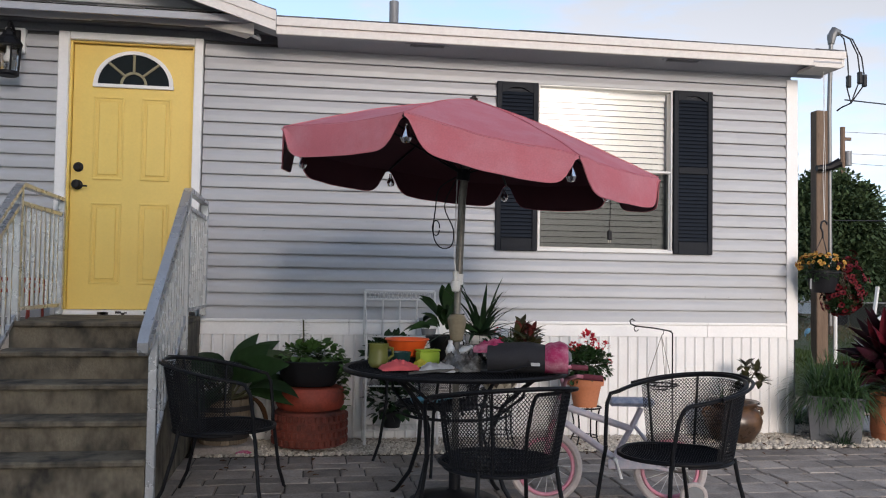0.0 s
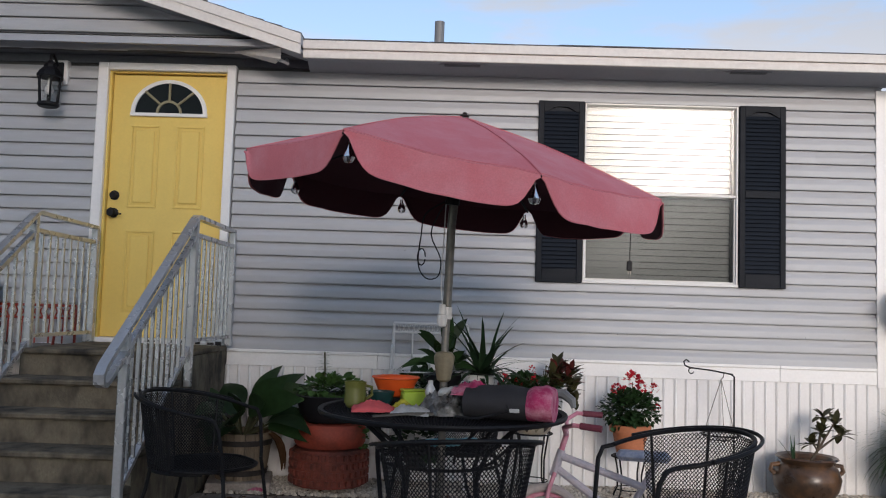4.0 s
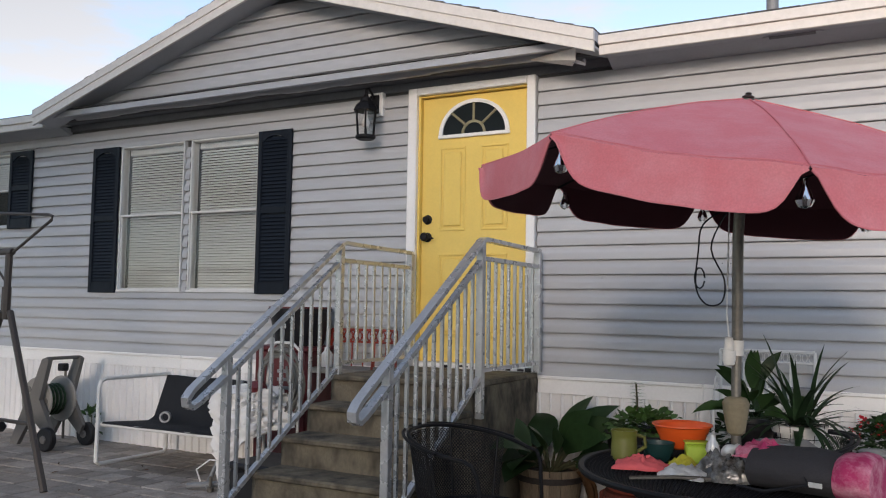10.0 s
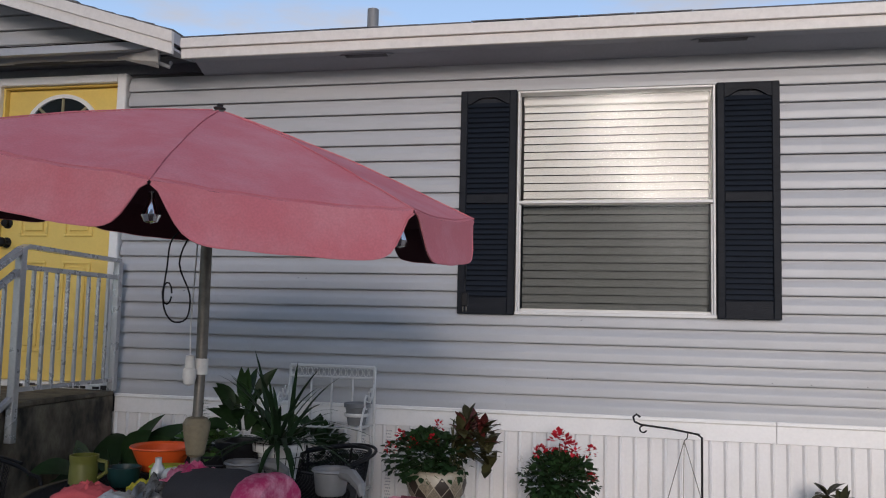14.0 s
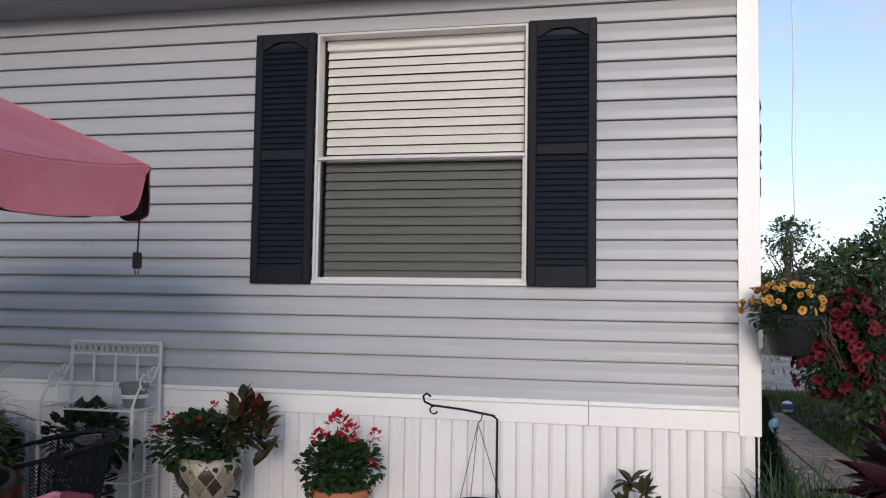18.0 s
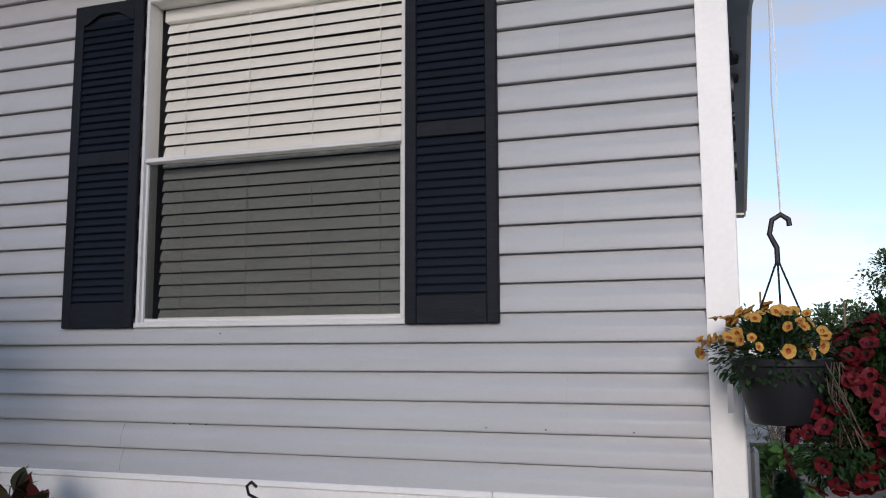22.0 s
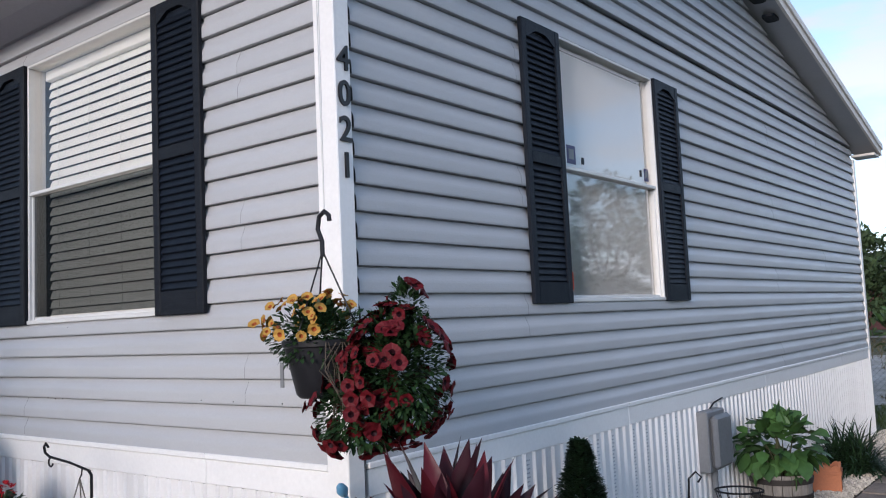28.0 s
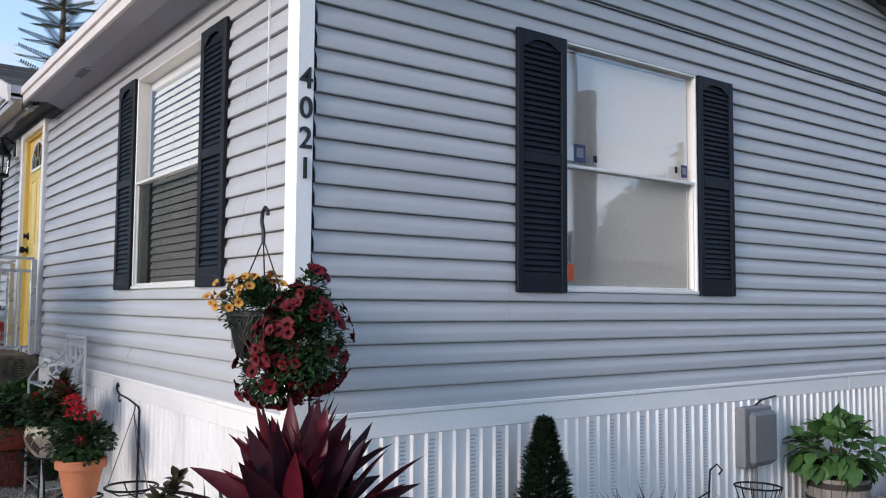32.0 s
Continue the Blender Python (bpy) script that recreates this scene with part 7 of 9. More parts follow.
body = part("body", g, ZINC, gpn)
part("rim", Geo().box(-0.209, 0.209, -0.209, -0.190, 0.34, 0.36, 0.004).box(-0.209, 0.209, 0.190, 0.209, 0.34, 0.36, 0.004).box(-0.209, -0.190, -0.190, 0.190, 0.34, 0.36, 0.004).box(0.190, 0.209, -0.190, 0.190, 0.34, 0.36, 0.004), ZINC, gpn)
for s in (-1, 1):
    pg = Geo().add([(-0.11, -0.1815, 0.06), (0.11, -0.1815, 0.06), (0.12, -0.1975, 0.24), (-0.12, -0.1975, 0.24)], [(0, 1, 2, 3)])
    if s > 0:
        pg.moved(pose(0, 0, 0, 0, 0, -90))
    part("raised_field", Geo().tube([Vector(p) for p in pg.v], 0.005, 5, closed=True), ZINC, gpn, "raised square moulding")
part("soil", Geo().box(-0.19, 0.19, -0.19, 0.19, 0.31, 0.33), SOIL, gpn, smooth=None)
part("grass_leaves", spray(Geo(), (0, 0, 0.33), 1100, 0.42, 0.013, 25, 88, 2.0, 51, 0.17, 6), LEAF_GRASS, gpn, "long arching grassy leaves", smooth=None)

# cordyline in a tall terracotta-coloured pot
cd = thing("red_cordyline", (4.65, 6.17, 0), 0, "wine-red cordyline with sword leaves in a tall terracotta pot", "potted plant")
part("pot", Geo().lathe([(0.0, 0.0), (0.175, 0.0), (0.180, 0.06), (0.186, 0.065), (0.188, 0.11), (0.184, 0.115), (0.190, 0.34), (0.194, 0.36), (0.186, 0.362), (0.178, 0.345), (0.0, 0.33)], 44), TERRA, cd)
part("soil", soil_disc(0.18, 0.335), SOIL, cd)
lf, lf2 = Geo(), Geo()
rng = random.Random(19)
for cx, cy, hh in ((0.0, 0.0, 0.60), (-0.07, 0.03, 0.54), (0.06, -0.04, 0.56), (0.02, 0.07, 0.50)):
    part("cane", Geo().tube([(cx * 0.7, cy * 0.7, 0.33), (cx, cy, hh)], 0.013, 7), STEM, cd)
    for i in range(38):
        a = i * 2.399 + cx * 9
        q = i / 38
        e = radians(6 + 74 * q ** 0.8)
        d = Vector((math.cos(a) * math.cos(e), math.sin(a) * math.cos(e), math.sin(e)))
        up = (rng.uniform(-0.9, 0.9), rng.uniform(-0.9, 0.9), 0.7)
        (lf if rng.random() < 0.45 else lf2).leaf((cx, cy, hh - 0.13 + 0.006 * i), d, (0.52 - 0.10 * q) * rng.uniform(0.80, 1.1), rng.uniform(0.062, 0.086), 1.0 - 0.62 * q, 0.42, 12, 1.15, up=up)
part("sword_leaves", lf, LEAF_RED, cd, "glossy wine-red sword leaves", smooth=60)
part("dark_sword_leaves", lf2, leaf_surface("purple_black_leaf", (0.026, 0.007, 0.012), 0.36), cd, "purplish black sword leaves", smooth=60)

# hanging basket at the corner
hb = thing("hanging_basket", (4.094, 6.285, 1.166), 0, "black hanging basket with yellow and trailing dark red petunias", "hanging basket")
part("pot", Geo().lathe([(0.0, 0.0), (0.085, 0.0), (0.095, 0.01), (0.128, 0.155), (0.136, 0.16), (0.137, 0.178), (0.128, 0.18), (0.120, 0.16), (0.0, 0.15)], 36), BLACK_PLASTIC, hb)
for i in range(3):
    a = 2 * math.pi * i / 3 + 0.5
    part("hanger_wire", Geo().tube([(0.125 * math.cos(a), 0.125 * math.sin(a), 0.165), (0, 0, 0.46)], 0.003, 5), BLACK_PLASTIC, hb)
part("hook", Geo().tube([(0.0, 0, 0.44), (0.0, 0, 0.49), (-0.018, 0, 0.53), (-0.010, 0, 0.57), (0.014, 0, 0.585), (0.034, 0, 0.57), (0.036, 0, 0.552)], 0.008, 8), BLACK_PLASTIC, hb)
part("plant_tag", Geo().box(-0.150, -0.134, -0.06, -0.057, 0.03, 0.11), GREY_PLASTIC, hb, "grey plant label", smooth=None)
yl = bush(Geo(), (-0.02, -0.01, 0.185), 0.17, 0.15, 0.11, 2600, 0.021, 61, 0.9, 0.5, 0.55, 0.08)
part("foliage", yl, LEAF_DARK, hb, "small green leaves", smooth=60)
rng = random.Random(62)
for i in range(92):
    d = rnd_dir(rng, -12, 75)
    if d.x > 0.65:
        continue
    yf = Geo()
    trumpet(yf, Vector((-0.02, -0.01, 0.215)) + Vector((d.x * 0.19, d.y * 0.17, d.z * 0.11)) * rng.uniform(0.85, 1.15), d + Vector((rng.uniform(-0.8, 0.8), rng.uniform(-0.8, 0.3), rng.uniform(-0.2, 0.5))), rng.uniform(0.014, 0.022), i, 0.6)
    part("yellow_flower", yf, [PETAL_YELLOW, PETAL_RUST], hb, smooth=None)
rc = Vector((0.245, 0.06, 0.06))
rl = bush(Geo(), rc, 0.155, 0.155, 0.195, 4600, 0.022, 63, 0.9, 0.5, 0.55, 0.15)
bush(rl, (0.16, 0.0, 0.0), 0.11, 0.11, 0.12, 700, 0.022, 67, 0.9, 0.5, 0.5)
bush(rl, (0.28, 0.07, 0.25), 0.06, 0.06, 0.09, 420, 0.022, 64, 0.9, 0.5, 0.5)
bush(rl, (0.15, -0.01, -0.06), 0.14, 0.13, 0.11, 1500, 0.023, 66, 0.9, 0.5, 0.5)
part("trailing_foliage", rl, LEAF_DARK, hb, "dense dark green trailing leaves", smooth=60)
for i in range(235):
    d = rnd_dir(rng, -75, 80)
    cc, rr = (rc, (0.165, 0.165, 0.205)) if i % 5 > 1 else (Vector((0.15, -0.02, -0.06)), (0.155, 0.145, 0.12))
    if i % 6 == 3:
        cc, rr = Vector((0.16, 0.0, 0.02)), (0.13, 0.13, 0.14)
    if i % 20 == 0:
        cc, rr = Vector((0.28, 0.07, 0.25)), (0.065, 0.065, 0.10)
    rf = Geo()
    trumpet(rf, cc + Vector((d.x * rr[0], d.y * rr[1], d.z * rr[2])) * (0.92 + 0.2 * rng.random()), d + Vector((0, 0, -0.05)), rng.uniform(0.021, 0.031), i)
    part("red_flower", rf, [PETAL_WINE, THROAT], hb, smooth=None)
tw = Geo()
for i in range(34):
    a = rng.random() * 6.28
    p = Vector((0.10 + rng.uniform(-0.03, 0.05), rng.uniform(-0.10, 0.06), 0.17))
    tw.tube([p, p + Vector((rng.uniform(-0.03, 0.06), rng.uniform(-0.06, 0.03), -0.08)), p + Vector((rng.uniform(-0.02, 0.10), rng.uniform(-0.06, 0.05), -0.22))], 0.0018, 4)
part("stem_tangle", tw, BARK, hb, "tangled dry stems", smooth=None, kind="stuff")
line = thing("hanging_string", (4.088, 6.285, 0), 0, "thin white string from the eave to the basket hook", "string")
part("cord", Geo().tube([(0.02, 0.0, 1.75), (0.012, 0.004, 2.1), (0.02, -0.003, 2.5), (0.012, 0, 2.99)], 0.0022, 5).tube([(0.02, 0.0, 1.75), (0.028, -0.004, 2.2), (0.022, 0.004, 2.6), (0.03, 0, 2.99)], 0.0018, 4), PALE_METAL, line)
bird = solo("bird_ornament", Geo().lathe([(0.0, -0.035), (0.014, -0.02), (0.02, 0.0), (0.014, 0.02), (0.007, 0.03), (0.0, 0.034)], 12).tube([(0, 0, -0.03), (0.02, 0, -0.055)], [0.008, 0.003], 6), surface("blue_paint", (0.10, 0.26, 0.42), 0.5), "small blue bird ornament on the corner post", "ornament", at=pose(4.03, 6.40, 0.850, 40, 20, 0))

# house number on the corner post, reading downwards
NUM = surface("black_number_metal", (0.006, 0.006, 0.008), 0.4, grain=0.1, bump=0)


def digit(ch, place):
    cu = bpy.data.curves.new("digit_text", 'FONT')
    cu.body, cu.size, cu.extrude, cu.offset = ch, 0.128, 0.004, 0.0012
    cu.align_x, cu.align_y = 'CENTER', 'CENTER'
    tmp = new("house_number", cu)
    dg = bpy.context.evaluated_depsgraph_get()
    me = bpy.data.meshes.new_from_object(tmp.evaluated_get(dg))
    bpy.data.objects.remove(tmp)
    me.materials.clear()
    me.materials.append(NUM)
    ob = new("house_number", me)
    ob.matrix_basis = Matrix.Translation(place) @ pose(0, 0, 0, 90, 0, 90)
    return tagged(ob, f"black metal house number {ch} on the white post", "house number", "house numbers")


for i, ch in enumerate("4021"):
    digit(ch, (XW + 0.029, YF + 0.016, 2.325 - 0.1285 * i))


# by the entrance, on the far side of the steps ---------------------------------------------
lan = thing("wall_lantern", (-2.150, YF, 2.615), 0, "black metal wall lantern with clear glass on a white mounting block", "lantern")
part("mounting_block", Geo().box(-0.055, 0.055, -0.035, 0.01, 0.20, 0.385, 0.004), WHITE, lan)
part("backplate", Geo().box(-0.035, 0.035, -0.048, -0.034, 0.22, 0.365, 0.006), BLACK, lan)
part("scroll_arm", Geo().tube([(0, -0.04, 0.33), (0, -0.07, 0.37), (0, -0.11, 0.40), (0, -0.135, 0.385), (0, -0.135, 0.35)], 0.008, 8), BLACK, lan)
part("roof_cap", Geo().lathe([(0.075, 0.215), (0.078, 0.225), (0.062, 0.262), (0.040, 0.290), (0.034, 0.315), (0.020, 0.325), (0.012, 0.345), (0.0, 0.35)], 8).moved(pose(0, -0.135, 0)), BLACK, lan, smooth=None)
for i in range(6):
    a = 2 * math.pi * i / 6
    cage = Geo().tube([(0.066 * math.cos(a), -0.135 + 0.066 * math.sin(a), 0.22), (0.054 * math.cos(a), -0.135 + 0.054 * math.sin(a), 0.03)], 0.006, 5)
    part("cage_bar", cage, BLACK, lan)
part("base_ring", Geo().lathe([(0.0, 0.0), (0.05, 0.0), (0.062, 0.012), (0.060, 0.032), (0.048, 0.034), (0.0, 0.03)], 12).moved(pose(0, -0.135, 0)), BLACK, lan)
part("glass", Geo().lathe([(0.050, 0.034), (0.060, 0.214)], 6, close=False).moved(pose(0, -0.135, 0)), GLASS, lan, "clear glass", smooth=None).visible_shadow = False
part("bulb", Geo().lathe([(0.010, 0.215), (0.012, 0.17), (0.026, 0.13), (0.020, 0.10), (0.0, 0.092)], 14).moved(pose(0, -0.135, 0)), PALE_METAL, lan, "white bulb")

lan.matrix_basis = lan.matrix_basis @ Matrix.Diagonal((1.26, 1.20, 1.0, 1.0))

# bench with a white tube frame and black sling
bench = thing("garden_bench", (0, 0, RISE), 0, "white tubular bench with a black sling seat and back", "bench")
BX0, BX1 = -4.09, -2.80
for x in (BX0, BX1):
    part("end_frame", Geo().tube([(x, 5.64, 0.645), (x, 5.625, 0.60), (x, 5.62, 0.03), (x, 5.65, 0.012), (x, 6.30, 0.012), (x, 6.33, 0.04), (x, 6.34, 0.36), (x, 6.37, 0.63), (x, 6.34, 0.66), (x, 5.69, 0.665)], 0.016, 8, closed=True), PALE_METAL, bench)
part("front_rail", Geo().tube([(BX0, 5.65, 0.315), (BX1, 5.65, 0.315)], 0.016, 8), PALE_METAL, bench)
part("back_rail", Geo().tube([(BX0, 6.375, 0.63), (BX1, 6.375, 0.63)], 0.016, 8), PALE_METAL, bench)
SLING = surface("black_sling_fabric", (0.008, 0.009, 0.012), 0.9, grain=0.15, grain_scale=160, stain=0.15, bump=0.15)
v, f = [], []
prof = [(5.635, 0.328), (5.65, 0.336), (5.88, 0.318), (6.10, 0.300), (6.16, 0.325), (6.20, 0.42), (6.27, 0.60), (6.29, 0.655)]
n = 14
for yy, zz in prof:
    for i in range(n + 1):
        x = BX0 + 0.03 + (BX1 - BX0 - 0.06) * i / n
        v.append((x, yy, zz + 0.004 * math.sin(i * 1.1)))
k = len(v)
v += [(a, b + 0.004, c - 0.012) for a, b, c in v]
m_ = n + 1
for j in range(len(prof) - 1):
    for i in range(n):
        q = j * m_ + i
        f += [(q, q + 1, q + m_ + 1, q + m_), (k + q, k + q + m_, k + q + m_ + 1, k + q + 1)]
for i in range(n):
    f.append((i, k + i, k + i + 1, i + 1))
part("sling", Geo().add(v, f), SLING, bench, "black fabric sling", smooth=50)
tape = solo("tape_roll", Geo().lathe([(0.030, 0.0), (0.044, 0.0), (0.044, 0.045), (0.030, 0.045), (0.030, 0.0)], 24, close=False), surface("grey_tape", (0.35, 0.35, 0.35), 0.5, bump=0.05), "grey tape roll on the bench seat", "tape roll", at=pose(-3.82, 6.06, RISE + 0.350, 90, 0, 30))

# white sheet thrown over the bench's end
sg = Geo()
n, m_ = 56, 44
vv = []
for j in range(m_ + 1):
    t = j / m_
    for i in range(n + 1):
        u = i / n
        ang = (u - 0.5) * 4.6
        fold = abs(noise.noise(Vector((u * 7.5, t * 1.3, 3.0)))) + 0.35 * abs(noise.noise(Vector((u * 17.0, t * 3.0, 7.0))))
        ridge = 0.5 - abs(noise.noise(Vector((u * 8.0 + t * 3.0, t * 7.0, 1.5))))
        crease = 0.05 * ridge + 0.035 * (0.4 - abs(noise.noise(Vector((u * 19.0 - t * 6.0, t * 15.0, 4.5)))))
        if t < 0.25:
            s = t / 0.25
            rad = 0.17 * s ** 0.8
            zz = 0.785 - 0.04 * s * s + 0.05 * noise.noise(Vector((math.cos(ang) * 2.0 * s, math.sin(ang) * 2.0 * s, 1.0)))
        else:
            s = (t - 0.25) / 0.75
            rad = 0.11 + 0.13 * fold + 0.02 * s
            long_side = math.exp(-((u - 0.40) / 0.12) ** 2)
            reach = 0.24 + 0.36 * long_side + 0.14 * noise.noise(Vector((u * 5.0, 0.4, 8.0)))
            zz = 0.745 - s * max(0.16, reach)
        rad += (crease - 0.02) * min(1.0, t * 4)
        vv.append((-2.585 + rad * math.sin(ang) * 1.75, 5.62 - rad * math.cos(ang) * 1.05, max(RISE + 0.02, zz + 0.5 * crease)))
sg.add(vv, [(j * (n + 1) + i, j * (n + 1) + i + 1, (j + 1) * (n + 1) + i + 1, (j + 1) * (n + 1) + i) for j in range(m_) for i in range(n)])
sheet = solo("white_sheet", sg, CLOTH, "crumpled white sheet thrown over the end of the bench", "sheet", smooth=42)
sol = sheet.modifiers.new("thickness", 'SOLIDIFY')
sol.thickness = 0.006
wr = thing("folded_walker", (-2.70, 5.68, RISE), 0, "grey tubular walker under the white sheet", "walker")
part("side_tube", Geo().tube([(-0.06, -0.26, 0.02), (-0.10, -0.20, 0.05), (-0.06, -0.02, 0.42), (-0.05, 0.05, 0.72)], 0.014, 8), GREY_PLASTIC, wr)
part("rear_tube", Geo().tube([(0.10, 0.20, 0.02), (0.08, 0.10, 0.45), (0.02, 0.05, 0.72)], 0.014, 8), GREY_PLASTIC, wr)
part("foot_tube", Geo().tube([(-0.20, -0.30, 0.025), (0.02, -0.20, 0.05)], 0.020, 8), GREY_PLASTIC, wr)
part("loop", Geo().tube([(-0.14, -0.24, 0.05), (-0.17, -0.25, 0.13), (-0.08, -0.22, 0.20), (0.02, -0.18, 0.19)], 0.006, 6), PALE_METAL, wr)
part("caster", Geo().lathe([(0.0, 0.0), (0.022, 0.0), (0.024, 0.03), (0.012, 0.035), (0.012, 0.10), (0.0, 0.10)], 12).moved(pose(-0.02, -0.27, 0.0)), STEEL, wr)

# coiled hose on a hook beside the steps
hose = thing("garden_hose", (-2.36, 5.66, RISE), 0, "grey coiled garden hose with a metal nozzle on a stand", "hose")
rng = random.Random(4)
for i in range(9):
    rx, rz_ = 0.165 + rng.uniform(-0.035, 0.03), 0.225 + rng.uniform(-0.035, 0.03)
    cy, cz = rng.uniform(-0.05, 0.05), 0.78 + rng.uniform(-0.03, 0.03)
    part("hose_coil", Geo().tube([(rx * math.cos(a), cy + 0.02 * math.sin(2 * a + i), cz - 0.05 + rz_ * math.sin(a)) for a in [2 * math.pi * j / 32 for j in range(32)]], 0.0095, 6, closed=True), surface("grey_hose_rubber", (0.16, 0.155, 0.14), 0.6, bump=0.05) if i == 0 else bpy.data.materials["grey_hose_rubber"], hose)
part("stand", Geo().tube([(-0.14, 0, 0.0), (-0.12, 0.03, 0.95), (-0.06, 0.03, 1.0), (0.08, 0.03, 1.0), (0.14, 0.03, 0.95), (0.16, 0, 0.0)], 0.011, 8), PALE_METAL, hose)
part("nozzle", Geo().tube([(0.12, -0.08, 0.85), (0.15, -0.10, 0.77), (0.19, -0.10, 0.70)], [0.009, 0.012, 0.016], 8), STEEL, hose, "metal nozzle")
part("valve", Geo().lathe([(0.0, 0.0), (0.05, 0.005), (0.06, 0.04), (0.04, 0.08), (0.0, 0.09)], 16).moved(pose(-0.10, -0.10, 0.66)), RED_PLASTIC, hose, "red plastic valve")

# red tool cabinet with a black bucket on it
cab = thing("red_cabinet", (-2.66, 6.22, RISE), 0, "red plastic cabinet with grey slotted front", "cabinet")
part("body", Geo().box(-0.24, 0.24, -0.19, 0.20, 0.0, 0.92, 0.012), RED_PLASTIC, cab)
part("top_lip", Geo().box(-0.255, 0.255, -0.205, 0.21, 0.92, 0.955, 0.010), RED_PLASTIC, cab)
for i in range(6):
    part("slot", Geo().box(-0.02, 0.15, -0.197, -0.188, 0.46 + i * 0.06, 0.485 + i * 0.06, 0.002), GREY_PLASTIC, cab, "grey slot")
bk = thing("black_bucket", (-2.63, 6.22, 1.058), 0, "black plastic bucket with a red lid edge", "bucket")
part("body", Geo().lathe([(0.0, 0.0), (0.175, 0.0), (0.18, 0.01), (0.232, 0.25), (0.240, 0.255), (0.242, 0.275), (0.225, 0.275), (0.21, 0.24), (0.0, 0.23)], 32), BLACK_PLASTIC, bk)
part("red_insert", Geo().lathe([(0.14, 0.24), (0.238, 0.276), (0.238, 0.288), (0.14, 0.275), (0.14, 0.24)], 32, close=False), RED_PLASTIC, bk, "red wringer rim")
part("wordmark", Geo().box(-0.075, 0.0, -0.211, -0.200, 0.13, 0.152, 0.001).box(0.01, 0.03, -0.211, -0.200, 0.13, 0.165, 0.001), PALE_METAL, bk, "pale wordmark bar", smooth=None)
# orange-red wire bench seat beside the landing
ORR = surface("orange_red_enamel", (0.30, 0.03, 0.015), 0.45, grain=0.06, stain=0.15, bump=0.05)
rk = thing("red_wire_seat", (-2.15, 6.28, 0), 0, "orange-red wire garden seat with a lattice back", "garden seat")
for x in (-0.31, 0.27):
    part("back_post", Geo().tube([(x, 0.10, 0.0), (x, 0.11, 0.90), (x, 0.12, 1.18)], 0.010, 6), ORR, rk)
    part("front_leg", Geo().tube([(x, -0.22, 0.0), (x, -0.22, 0.90), (x, -0.20, 0.98), (x, 0.0, 1.0), (x, 0.10, 0.98)], 0.010, 6), ORR, rk)
part("top_rail", Geo().tube([(-0.31, 0.12, 1.18), (0.27, 0.12, 1.18)], 0.010, 6), ORR, rk)
part("lower_rail", Geo().tube([(-0.31, 0.12, 1.09), (0.27, 0.12, 1.09)], 0.008, 6), ORR, rk)
lt = Geo()
for i in range(14):
    x = -0.30 + i * 0.041
    lt.tube([(x, 0.12, 1.09), (x + 0.041, 0.12, 1.18)], 0.005, 4)
    lt.tube([(x + 0.041, 0.12, 1.09), (x, 0.12, 1.18)], 0.005, 4)
part("lattice", lt, ORR, rk)
for i in range(5):
    part("spindle", Geo().tube([(-0.22 + 0.1 * i, 0.11, 0.86), (-0.22 + 0.1 * i, 0.12, 1.09)], 0.006, 5), ORR, rk)
part("seat_slab", Geo().box(-0.30, 0.26, -0.22, 0.10, 0.87, 0.91, 0.006), surface("grey_board", (0.24, 0.22, 0.20), 0.8, stain=0.2, bump=0.1), rk, "grey board seat")
jar = thing("white_jug", (-2.33, 6.16, 0.913), 0, "small white plastic jug", "jug")
part("body", Geo().lathe([(0.0, 0.0), (0.04, 0.0), (0.045, 0.09), (0.02, 0.12), (0.02, 0.14), (0.0, 0.14)], 16), PALE_METAL, jar)
# black storage box
box = thing("storage_box", (-1.995, 5.16, RISE), 0, "black plastic storage box beside the steps", "box")
part("body", Geo().box(-0.17, 0.17, -0.20, 0.20, 0.0, 0.28, 0.015), BLACK_PLASTIC, box)
part("lid", Geo().box(-0.182, 0.182, -0.212, 0.212, 0.285, 0.322, 0.012), BLACK_PLASTIC, box)

# hose reel cart
TAUPE = surface("taupe_plastic", (0.135, 0.125, 0.115), 0.6, grain=0.06, stain=0.15, bump=0.05)
PALE_TAUPE = surface("pale_taupe_plastic", (0.26, 0.245, 0.225), 0.6, grain=0.06, stain=0.15, bump=0.05)
rl_ = thing("hose_reel_cart", (-5.19, 5.99, RISE), 0, "taupe plastic hose reel cart with black wheels", "hose reel")
part("drum", Geo().lathe([(0.0, -0.13), (0.19, -0.13), (0.20, -0.12), (0.19, -0.11), (0.10, -0.10), (0.10, 0.10), (0.19, 0.11), (0.20, 0.12), (0.19, 0.13), (0.0, 0.13)], 36).moved(pose(-0.02, 0.05, 0.40, 90, 0, 0)), PALE_TAUPE, rl_, "pale ribbed drum")
for i in range(8):
    a = 2 * math.pi * i / 8
    part("drum_hole", Geo().tube([(-0.02 + 0.13 * math.cos(a), -0.088, 0.40 + 0.13 * math.sin(a)), (-0.02 + 0.13 * math.cos(a), -0.083, 0.40 + 0.13 * math.sin(a))], 0.028, 12), TAUPE, rl_)
for y in (-0.12, 0.20):
    part("side_frame", Geo().prism([(-0.27, 0.02), (-0.17, 0.02), (0.0, 0.27), (0.22, 0.10), (0.26, 0.18), (0.10, 0.42), (0.20, 0.76), (0.16, 0.78), (0.11, 0.76), (-0.03, 0.45), (-0.10, 0.36)], y - 0.02, y + 0.02, "y"), TAUPE, rl_, smooth=None)
part("handle_bar", Geo().tube([(0.16, -0.12, 0.77), (0.16, 0.20, 0.77)], 0.016, 8), TAUPE, rl_)
